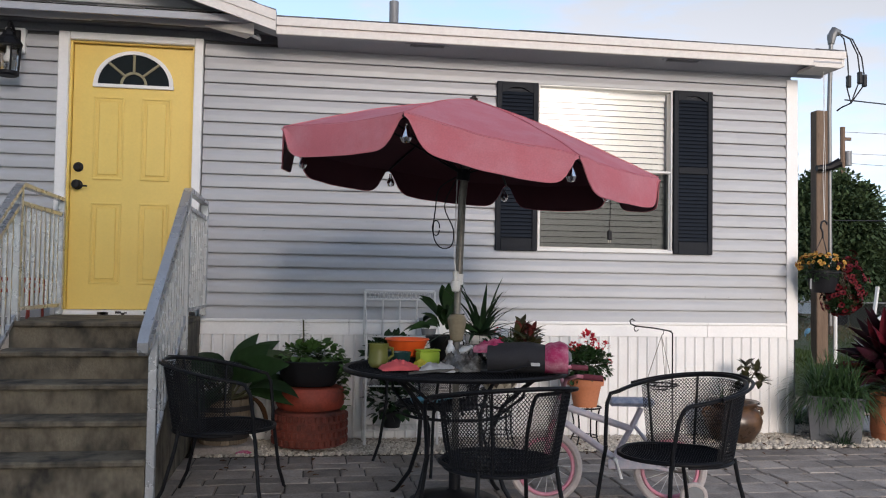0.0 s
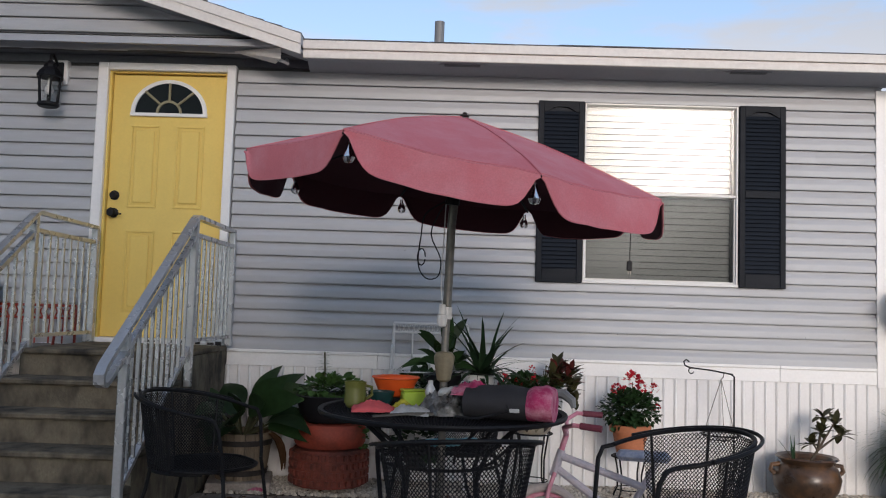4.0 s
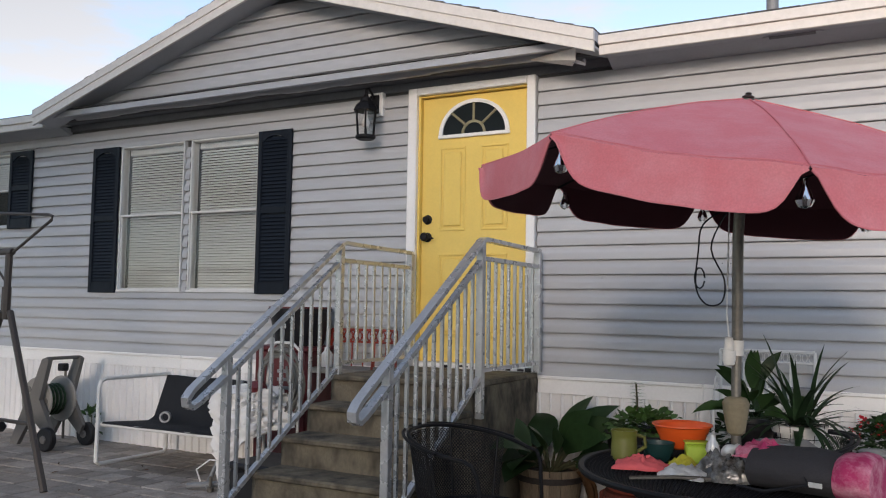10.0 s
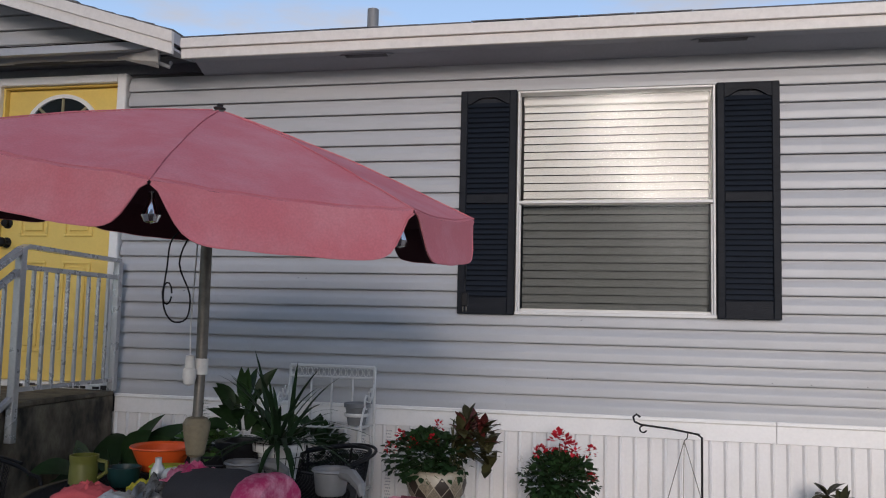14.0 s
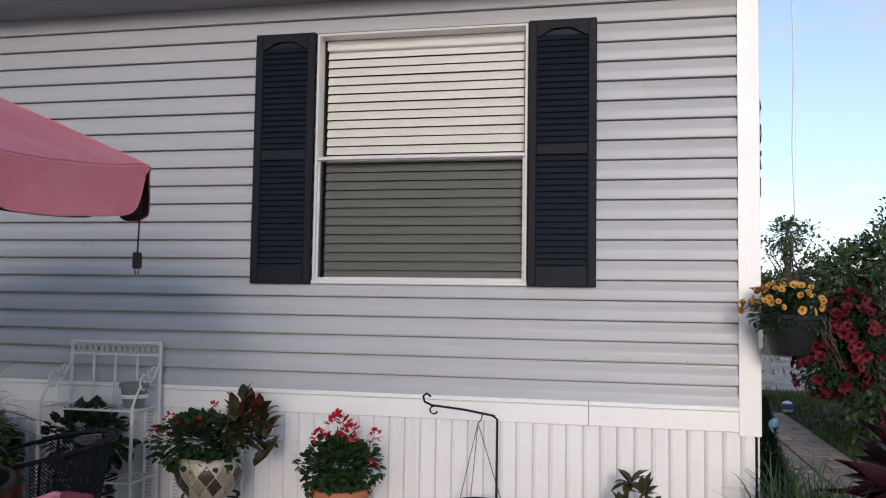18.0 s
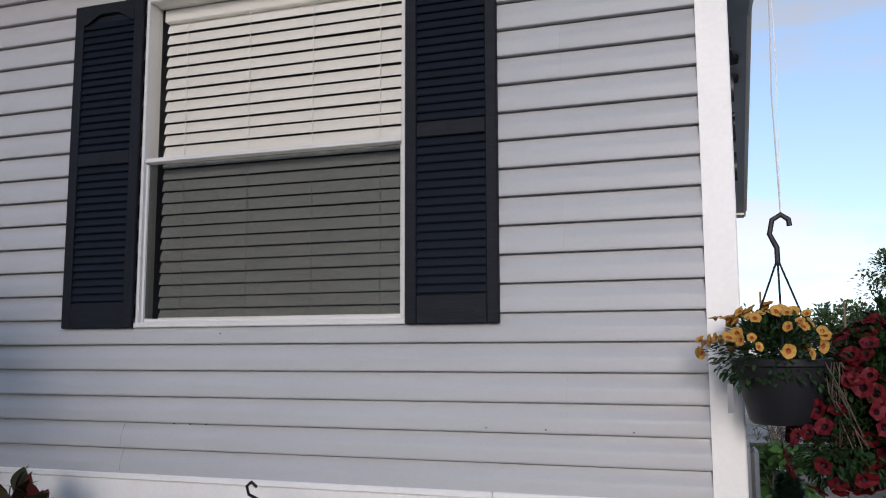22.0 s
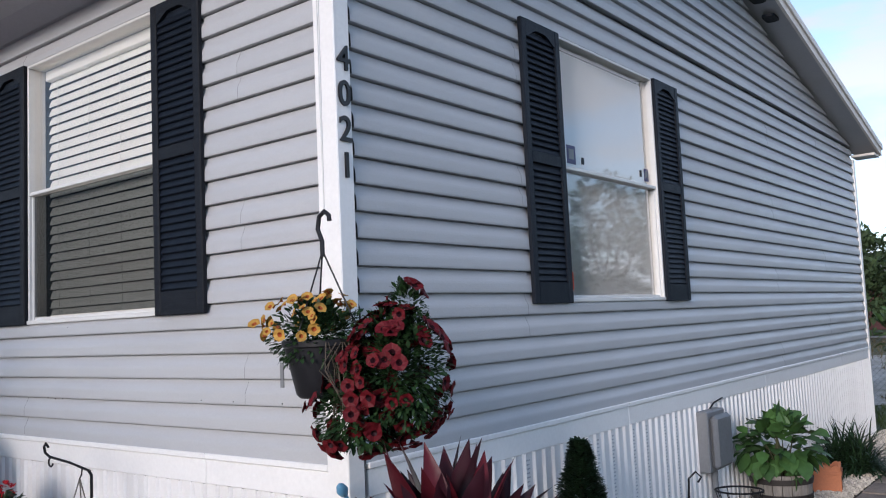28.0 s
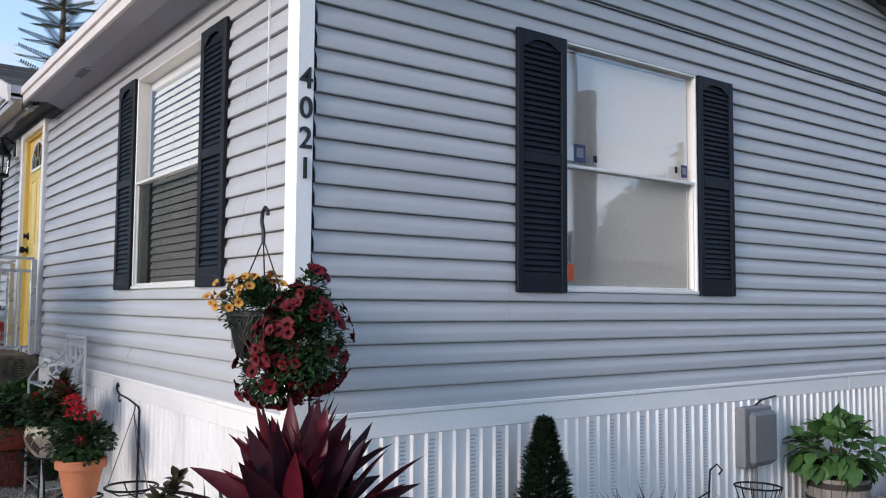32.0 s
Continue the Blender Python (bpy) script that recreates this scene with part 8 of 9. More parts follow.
for y in (-0.16, 0.24):
    w_ = part("wheel", Geo().lathe([(0.0, -0.03), (0.09, -0.03), (0.10, -0.02), (0.10, 0.02), (0.09, 0.03), (0.0, 0.03)], 28).moved(pose(0.24, y, 0.10, 90, 0, 0)), BLACK_PLASTIC, rl_, "black wheel")
    part("hub_cap", Geo().lathe([(0.0, 0.031), (0.035, 0.031), (0.03, 0.042), (0.0, 0.045)], 16).moved(pose(0.24, y, 0.10, 90, 0, 0)), TAUPE, w_)
part("wound_hose", Geo().tube([(-0.02 + (0.13) * math.cos(a), -0.04 + 0.003 * i, 0.40 + 0.13 * math.sin(a)) for i, a in enumerate([j * 0.5 for j in range(60)])], 0.011, 6), LEAF_DEEP, rl_, "dark green hose")
sp = thing("standpipe_tap", (-5.42, 6.36, RISE), 0, "dark standpipe tap against the skirting", "tap")
part("pipe", Geo().tube([(0, 0, 0), (0, 0, 0.62), (0.03, -0.04, 0.66)], 0.012, 8), STEEL, sp)
part("tap_head", Geo().box(-0.03, 0.05, -0.07, 0.0, 0.62, 0.69, 0.01), BLACK, sp)
weed = thing("wall_weed", (-5.08, 6.40, RISE), 0, "small green weed growing at the skirting", "weed")
part("leaves", bush(Geo(), (0, -0.03, 0.16), 0.08, 0.06, 0.13, 26, 0.075, 91), LEAF, weed, smooth=60)
part("stalk", Geo().tube([(0, 0, 0), (0.01, -0.02, 0.24)], 0.004, 5), STEM, weed)

# garden swing frame
SWING = surface("brown_swing_steel", (0.055, 0.045, 0.040), 0.45, metal=0.2, grain=0.1, stain=0.2, bump=0.05)
sw = thing("garden_swing", (0, 0, 0), 0, "dark brown steel garden swing with a bare canopy arm", "swing")
SWX, SWY = -4.44, 5.05
part("front_leg", Geo().tube([(-3.62, 4.82, RISE), (SWX + 0.05, SWY, 1.28)], 0.024, 8), SWING, sw)
part("rear_leg", Geo().tube([(SWX - 0.62, SWY + 0.05, RISE), (SWX - 0.04, SWY, 1.28)], 0.024, 8), SWING, sw)
part("upper_post", Geo().tube([(SWX, SWY, 1.22), (SWX + 0.01, SWY, 1.72)], 0.026, 8), SWING, sw)
part("post_sleeve", Geo().tube([(SWX, SWY, 1.28), (SWX, SWY, 1.46)], 0.034, 8), SWING, sw)
part("top_beam", Geo().tube([(SWX + 0.05, SWY, 1.72), (SWX - 1.9, SWY - 0.1, 1.72)], 0.026, 8), SWING, sw)
part("canopy_arm", Geo().tube([(SWX + 0.04, SWY, 1.71), (SWX + 0.49, SWY - 0.02, 1.94), (SWX + 0.50, SWY - 0.02, 1.965), (SWX + 0.46, SWY - 0.02, 1.98), (SWX - 1.2, SWY - 0.05, 2.06)], 0.011, 8), SWING, sw)
part("brace", Geo().tube([(SWX - 0.02, SWY, 1.50), (SWX - 0.25, SWY, 1.72)], 0.009, 6), SWING, sw)
part("cross_tube", Geo().tube([(SWX + 0.42, SWY - 0.04, 0.49), (SWX - 0.40, SWY + 0.03, 0.49)], 0.014, 8), SWING, sw)
part("seat_hanger", Geo().tube([(SWX - 0.22, SWY - 0.05, 1.70), (SWX - 0.10, SWY - 0.05, 0.62), (SWX + 0.04, SWY - 0.08, 0.42)], 0.010, 6), SWING, sw)
part("seat_frame", Geo().tube([(SWX + 0.04, SWY - 0.10, 0.44), (SWX - 1.2, SWY - 0.14, 0.44)], 0.018, 8).tube([(SWX + 0.06, SWY - 0.1, 0.44), (SWX + 0.06, SWY - 0.1, 0.72), (SWX - 0.3, SWY - 0.05, 0.75)], 0.014, 8), SWING, sw)
part("cushion", Geo().box(SWX - 1.2, SWX + 0.03, SWY - 0.45, SWY + 0.05, 0.40, 0.47, 0.025), BLACK_PLASTIC, sw, "black seat cushion")
part("second_leg", Geo().tube([(SWX - 1.85, SWY - 0.6, RISE), (SWX - 1.9, SWY - 0.1, 1.72), (SWX - 1.95, SWY + 0.5, RISE)], 0.024, 8), SWING, sw)

# pipe on the roof
vp = thing("roof_vent_pipe", (0.655, 7.10, 3.30), 0, "dark vent pipe standing on the roof", "vent pipe")
part("pipe", Geo().lathe([(0.0, -0.06), (0.040, -0.06), (0.040, 0.285), (0.034, 0.285), (0.032, 0.2), (0.0, 0.2)], 18), GREY_PLASTIC, vp)
part("flashing", Geo().lathe([(0.11, -0.02), (0.055, 0.03), (0.044, 0.05), (0.042, 0.05)], 18, close=False), STEEL, vp)
rv = thing("roof_vent_box", (-0.75, 7.9, 3.44), 0, "low grey metal roof vent", "roof vent")
part("hood", Geo().box(-0.22, 0.22, -0.2, 0.2, 0.05, 0.16, 0.02), GREY_PLASTIC, rv)
part("collar", Geo().box(-0.17, 0.17, -0.15, 0.15, -0.02, 0.05), GREY_PLASTIC, rv)


# beside the house ------------------------------------------------------------------------------
mb = thing("meter_box", (XW + 0.012, 9.66, 0.385), 90, "grey utility box fixed to the skirting", "utility box")
part("back_box", Geo().box(-0.15, 0.15, -0.075, 0.0, 0.0, 0.37, 0.008), GREY_PLASTIC, mb)
part("cover", Geo().box(-0.13, 0.14, -0.125, -0.076, 0.02, 0.345, 0.022), surface("darker_grey_cover", (0.17, 0.175, 0.185), 0.5, stain=0.15, bump=0.05), mb, "rounded darker cover")
part("conduit", Geo().tube([(0.0, -0.04, 0.0), (0.0, -0.04, -0.40)], 0.020, 10), GREY_PLASTIC, mb)
part("cable", Geo().tube([(0.05, -0.02, 0.37), (0.12, -0.02, 0.40), (0.30, -0.01, 0.415)], 0.006, 6), BLACK_PLASTIC, mb)

topi = thing("cone_topiary", (4.17, 7.72, 0), 0, "dark green clipped cone-shaped shrub", "shrub")
lv = Geo()
rng = random.Random(70)
for i in range(9000):
    z = 0.03 + 0.80 * rng.random() ** 1.25
    r = 0.24 * (1 - (z - 0.03) / 0.82) ** 0.85 + 0.008
    a = rng.random() * 6.283
    rr = r * (0.38 + 0.54 * rng.random() ** 0.5) * (1 + 0.30 * noise.noise(Vector((math.cos(a) * 2, math.sin(a) * 2, z * 8))))
    d = Vector((math.cos(a), math.sin(a), rng.uniform(0.1, 1.1)))
    s = rng.uniform(0.026, 0.042)
    lv.leaf((rr * math.cos(a), rr * math.sin(a), z), d, s, s * 0.5, 0.2, 0.2, 2)
part("crown", lv, LEAF_DEEP, topi, "dense small dark leaves", smooth=60)
part("trunk", Geo().tube([(0, 0, 0), (0, 0, 0.7)], [0.02, 0.006], 6), BARK, topi)


def grass_clump(place, n, length, width, seed, label, spread=0.06):
    t = thing("liriope_clump", place, 0, label, "grass clump", "grassy clumps")
    part("foliage", spray(Geo(), (0, 0, 0.0), n, length, width, 30, 85, 1.9, seed, spread, 6), LEAF_DEEP, t, smooth=None, kind="stuff")
    return t


grass_clump((4.30, 8.22, 0), 520, 0.46, 0.024, 81, "dark green arching grass clump by the skirting", 0.10)
grass_clump((4.32, 8.62, 0), 320, 0.38, 0.021, 82, "dark green arching grass clump by the skirting", 0.08)
grass_clump((4.26, 12.05, 0), 760, 0.45, 0.024, 83, "large dark green arching grass clump", 0.14)
grass_clump((4.22, 6.95, 0), 200, 0.34, 0.012, 84, "dark green grass clump at the house corner", 0.10)
grass_clump((4.05, 5.98, 0), 60, 0.24, 0.010, 85, "small grass tuft at the house corner", 0.05)

# rocks at the corner
ROCK = surface("grey_field_stone", (0.20, 0.195, 0.19), 0.9, grain=0.2, grain_scale=25, stain=0.3, stain_scale=7, bump=0.4)
for i, (x, y, r) in enumerate(((4.32, 7.28, 0.15), (4.47, 7.02, 0.11), (4.12, 7.22, 0.10), (4.42, 6.80, 0.08), (4.55, 7.3, 0.09))):
    ge = Geo().lathe([(r * math.sin(math.pi * k / 7), -r * 0.62 * math.cos(math.pi * k / 7)) for k in range(8)], 14)
    ge.v = [tuple(Vector(p) * (1 + 0.30 * noise.noise(Vector(p) * 7 + Vector((i * 9, 0, 0))))) for p in ge.v]
    solo("garden_rock", ge, ROCK, "rounded grey garden rock in the gravel", "rock", "garden rocks", at=pose(x, y, r * 0.45, 0, 0, 40 * i), smooth=70)

# scrolled wire stand shaped like a tricycle, with a lime pot
ps = thing("wire_plant_holder", (4.24, 9.16, 0), 20, "black scrolled wire plant holder with a lime green pot", "plant holder")
part("back_scroll", Geo().tube([(-0.16, 0.05, 0.02), (-0.18, 0.05, 0.25), (-0.17, 0.05, 0.42), (-0.13, 0.05, 0.46), (-0.10, 0.05, 0.43), (-0.12, 0.05, 0.40)], 0.006, 6), BLACK, ps)
part("side_scroll", Geo().tube([(-0.26 + 0.03 * math.cos(a), 0.05, 0.22 + 0.03 * math.sin(a)) for a in [i * 0.6 for i in range(9)]], 0.005, 5).tube([(-0.17, 0.05, 0.30), (-0.24, 0.05, 0.25), (-0.27, 0.05, 0.15)], 0.005, 5), BLACK, ps)
bw = Geo()
for i in range(12):
    a = 2 * math.pi * i / 12
    bw.tube([(0.10 + 0.13 * math.cos(a), 0.05 + 0.11 * math.sin(a), 0.36), (0.10 + 0.10 * math.cos(a), 0.05 + 0.085 * math.sin(a), 0.26), (0.10 + 0.03 * math.cos(a), 0.05 + 0.03 * math.sin(a), 0.20)], 0.0035, 4)
bw.tube([(0.10 + 0.13 * math.cos(a), 0.05 + 0.11 * math.sin(a), 0.36) for a in [2 * math.pi * i / 24 for i in range(24)]], 0.006, 5, closed=True)
part("wire_bowl", bw, BLACK, ps)
for leg_pts in ([(0.02, -0.03, 0.22), (-0.10, -0.06, 0.12), (-0.16, -0.02, 0.0)], [(0.16, 0.05, 0.22), (0.20, 0.05, 0.10), (0.18, 0.06, 0.0)], [(0.05, 0.10, 0.22), (0.0, 0.13, 0.0)]):
    part("leg", Geo().tube(leg_pts, 0.006, 5), BLACK, ps)
lp_ = thing("lime_pot", (4.40, 8.98, 0), 0, "lime green pot with a trailing variegated plant", "potted plant")
part("pot", Geo().lathe(pot_profile(0.075, 0.10, 0.15), 28), LIME, lp_)
part("leaves", bush(spray(Geo(), (0, 0, 0.14), 40, 0.26, 0.016, 25, 75, 1.6, 86, 0.05, 5), (0.05, 0, 0.19), 0.14, 0.13, 0.08, 70, 0.05, 87), LEAF, lp_, smooth=60)

# half barrel with a leafy plant
tub = thing("half_barrel", (4.25, 10.22, 0), 0, "weathered half barrel with a large-leaved green plant", "planter")
GREY_OAK = surface("silvered_oak_stave", (0.235, 0.21, 0.185), 0.85, grain=0.25, grain_scale=22, stain=0.3, stain_scale=4, bump=0.25, per_piece=0.15, stretch=(6, 6, 0.8))
barrel(tub, 0.165, 0.195, 0.30, 20, GREY_OAK, (0.14, 0.52, 0.86))
lf = bush(Geo(), (0, 0, 0.46), 0.25, 0.25, 0.17, 230, 0.13, 88, 0.9, 0.9, 0.72, 0.45)
part("leaves", lf, LEAF_LIME, tub, "large fresh green leaves", smooth=60)
part("stalks", stems(Geo(), (0, 0, 0.26), (0, 0, 0.46), 0.20, 0.20, 0.16, 16, 0.006, 89), STEM, tub)

tq = thing("square_clay_pot", (4.27, 11.22, 0), 12, "terracotta square pot with scalloped edge", "flowerpot")
tq.matrix_basis = tq.matrix_basis @ Matrix.Diagonal((0.76, 0.76, 0.85, 1.0))
for i in range(4):
    sc = [(-0.115, 0.0), (0.115, 0.0), (0.14, 0.17)] + [(0.14 - 0.28 * k / 12, 0.20 + 0.035 * math.sin(math.pi * ((k / 12 * 3) % 1))) for k in range(13)] + [(-0.14, 0.17)]
    wl = Geo().prism(sc, -0.14, -0.12, "y").moved(pose(0, 0, 0, 0, 0, 90 * i))
    part("side", wl, TERRA, tq, smooth=None)
part("band", Geo().box(-0.15, 0.15, -0.15, -0.14, 0.15, 0.18, 0.003).box(-0.15, 0.15, 0.14, 0.15, 0.15, 0.18, 0.003).box(0.14, 0.15, -0.14, 0.14, 0.15, 0.18, 0.003), TERRA, tq)
part("soil", Geo().box(-0.12, 0.12, -0.12, 0.12, 0.0, 0.16), SOIL, tq, smooth=None)
sap = thing("garden_sapling", (4.34, 13.9, 0), 0, "thin leafy sapling at the far corner of the house", "sapling")
part("stem", Geo().tube([(0, 0, 0), (0.03, 0, 0.7), (-0.02, 0, 1.25)], [0.012, 0.008, 0.004], 6), STEM, sap)
part("leaves", bush(Geo(), (0, 0, 1.0), 0.16, 0.14, 0.35, 46, 0.10, 93), LEAF, sap, smooth=60)
ball = thing("play_ball", (5.48, 14.3, -0.03), 0, "blue, white and green ball on the grass", "ball")
part("ball_skin", Geo().lathe([(0.085 * math.sin(math.pi * k / 12), 0.085 - 0.085 * math.cos(math.pi * k / 12)) for k in range(13)], 24), LABEL_WHITE, ball, smooth=80)
part("blue_band", Geo().lathe([(0.0855 * math.sin(math.pi * k / 24), 0.085 - 0.0855 * math.cos(math.pi * k / 24)) for k in range(10, 18)], 24, close=False).moved(pose(0, 0, 0)), surface("dark_blue_vinyl", (0.02, 0.04, 0.16), 0.4), ball, "dark blue band", smooth=80)

# lawn grass, rough weeds
def tufts(name, x0, x1, y0, y1, n, h, seed, mat, label, avoid=None):
    rng = random.Random(seed)
    ge = Geo()
    for i in range(n):
        x, y = rng.uniform(x0, x1), rng.uniform(y0, y1)
        if avoid and avoid(x, y):
            continue
        q = 0.6 + 0.8 * abs(noise.noise(Vector((x * 0.6, y * 0.6, seed))))
        for k in range(4):
            ge.blade((x + rng.uniform(-0.03, 0.03), y + rng.uniform(-0.03, 0.03), -0.032), rnd_dir(rng, 50, 85), h * q * rng.uniform(0.6, 1.3), 0.010 + 0.02 * h, 0.8, 3)
    return solo(name, ge, mat, label, "grass", kind="stuff", smooth=None)


LAWN = leaf_surface("lawn_blade", (0.055, 0.085, 0.022), 0.7, 0.4)
WEED = leaf_surface("dry_weed_blade", (0.105, 0.088, 0.046), 0.8, 0.4)
tufts("lawn_grass", 5.40, 9.5, 7.6, 17.2, 9000, 0.09, 101, LAWN, "uneven green lawn beside the path")
tufts("lawn_grass_back", 1.0, 5.4, 14.2, 17.2, 2600, 0.09, 102, LAWN, "uneven green lawn behind the house")
tufts("rough_weeds", -4.0, 26.0, 17.2, 46.0, 9000, 0.26, 103, WEED, "rough dry weeds on the back lot", lambda x, y: 17.6 < y < 29 and x < 8 and noise.noise(Vector((x * 0.5, y * 0.4, 1.0))) > -0.15)
tufts("lawn_grass_right", 8.0, 24.0, 9.0, 24.0, 5000, 0.12, 104, LAWN, "lawn round the service pole")


def shrub(name, place, rx, rz, n, size, mat, seed, label, flowers=0):
    t = thing(name, place, 0, label, "bush", "garden bushes")
    part("branches", stems(Geo(), (0, 0, 0), (0, 0, rz * 1.0), rx, rx, rz, 22, 0.010, seed), BARK, t)
    part("leaves", bush(Geo(), (0, 0, rz * 1.05), rx, rx, rz, n, size, seed + 1, 0.9, 0.5, 0.6, 0.25), mat, t, smooth=60)
    if flowers:
        rng = random.Random(seed)
        for i in range(flowers):
            d = rnd_dir(rng, 10, 80)
            ge = umbel(Geo(), Vector((0, 0, rz * 1.05)) + Vector((d.x * rx, d.y * rx, d.z * rz)), 0.035, 24, seed + i)
            part("rose_flower", ge, PETAL_RED if i % 2 else LABEL_WHITE, t, smooth=None)
    return t


shrub("rose_bush", (5.90, 10.9, 0), 0.62, 0.66, 2600, 0.075, TREE_LEAF, 111, "leggy rose bush with a few red and white blooms", 4)
shrub("rose_bush", (6.25, 12.8, 0), 0.65, 0.62, 2200, 0.075, HEDGE, 113, "leggy rose bush with a few blooms", 3)
shrub("garden_bush", (7.6, 13.8, 0), 0.9, 0.9, 900, 0.10, HEDGE, 115, "loose dark green garden bush")
shrub("garden_bush", (8.6, 16.4, 0), 1.2, 1.1, 1000, 0.13, HEDGE, 117, "loose dark green garden bush")
shrub("garden_bush", (4.6, 17.4, 0), 0.4, 0.20, 160, 0.08, WEED, 119, "low scrubby weed bush at the fence")

# chain-link fence along the back
fence = thing("chain_link_fence", (0, 16.7, 0), 0, "low grey chain-link fence across the back lot", "fence")
GALV = surface("galvanised_wire", (0.20, 0.20, 0.20), 0.5, metal=0.6, grain=0.1, stain=0.15, bump=0.05)
for x in (-1.0, 2.05, 5.09, 8.1, 11.1, 14.1):
    part("fence_post", Geo().tube([(x, 0, -0.03), (x, 0, 0.96)], 0.024, 8), GALV, fence)
part("top_tube", Geo().tube([(-1.0, 0, 0.93), (14.1, 0, 0.90)], 0.016, 6), GALV, fence)
ln = Geo()
i = 0
while -1.0 + i * 0.075 < 14.0:
    x = -1.0 + i * 0.075
    ln.tube([(x, 0, 0.0), (x + 0.45, 0.0, 0.45), (x + 0.90, 0, 0.90)], 0.0016, 3, caps=False)
    ln.tube([(x + 0.9, 0.003, 0.0), (x, 0.003, 0.90)], 0.0016, 3, caps=False)
    i += 1
part("wire_mesh", ln, GALV, fence, "woven diamond wire", smooth=None, kind="stuff")

# red brick house and pickup on the far side of the lot
BRICK = surface("red_brick_far", (0.105, 0.040, 0.037), 0.9, grain=0.12, grain_scale=6, stain=0.15, bump=0.1)
TRIMW = surface("far_white_trim", (0.62, 0.60, 0.57), 0.6)
rh = thing("brick_house", (0, 0, 0), 0, "low red brick house with a grey hip roof across the lot", "house")
part("wall", Geo().box(-9.0, 3.2, 52.0, 60.0, -0.03, 2.35), BRICK, rh, smooth=None)
part("roof", Geo().add([(-9.6, 51.3, 2.45), (3.9, 51.3, 2.45), (3.9, 60.7, 2.45), (-9.6, 60.7, 2.45), (-5.0, 56.0, 4.1), (-0.6, 56.0, 4.1)], [(0, 1, 5, 4), (1, 2, 5), (2, 3, 4, 5), (3, 0, 4), (3, 2, 1, 0)]), SHINGLE, rh, "grey shingled hip roof", smooth=None)
part("eave_board", Geo().box(-9.62, 3.92, 51.26, 51.32, 2.28, 2.47).box(3.88, 3.94, 51.32, 60.7, 2.28, 2.47), TRIMW, rh)
part("side_window", Geo().box(3.205, 3.26, 54.5, 56.0, 0.9, 2.0), FAN_GLASS, rh, "dark window")

WHITECAR = surface("white_car_paint", (0.72, 0.72, 0.72), 0.3, grain=0.03, stain=0.06, bump=0)
pk = thing("pickup_truck", (6.5, 91.0, 0), 152, "white crew-cab pickup truck parked on the far road", "truck")
body = Geo().prism([(-2.9, 0.62), (2.75, 0.62), (2.9, 0.85), (2.88, 1.25), (1.45, 1.38), (0.85, 2.02), (-0.85, 2.05), (-1.0, 1.40), (-2.9, 1.40)], -0.98, 0.98, "y")
part("body", body, WHITECAR, pk, smooth=None)
for sy in (-1, 1):
    part("side_window", Geo().prism([(1.2, 1.42), (0.78, 1.94), (0.1, 1.97), (0.1, 1.42)], sy * 0.985 - 0.004, sy * 0.985 + 0.004, "y"), FAN_GLASS, pk, "dark side window", smooth=None)
    part("side_window", Geo().prism([(0.0, 1.42), (0.0, 1.97), (-0.68, 1.97), (-0.82, 1.42)], sy * 0.985 - 0.004, sy * 0.985 + 0.004, "y"), FAN_GLASS, pk, "dark side window", smooth=None)
    for x in (1.85, -1.9):
        w_ = part("wheel", Geo().lathe([(0.0, -0.14), (0.36, -0.14), (0.41, -0.08), (0.41, 0.08), (0.36, 0.14), (0.0, 0.14)], 24).moved(pose(x, sy * 0.88, 0.41, 90, 0, 0)), BLACK_PLASTIC, pk, "black tyre")
        part("rim", Geo().lathe([(0.0, -0.15), (0.22, -0.15), (0.22, 0.15), (0.0, 0.15)], 18).moved(pose(x, sy * 0.88, 0.41, 90, 0, 0)), GALV, w_)
part("windscreen", Geo().add([(1.45, -0.8, 1.40), (1.45, 0.8, 1.40), (0.91, 0.72, 1.98), (0.91, -0.72, 1.98)], [(0, 1, 2, 3)]), FAN_GLASS, pk, "dark windscreen", smooth=None)
part("bumper", Geo().box(2.82, 3.0, -0.9, 0.9, 0.5, 0.72, 0.02), GALV, pk)
part("headlight", Geo().box(2.84, 2.90, -0.88, -0.6, 0.85, 1.02).box(2.84, 2.90, 0.6, 0.88, 0.85, 1.02), LABEL_WHITE, pk)


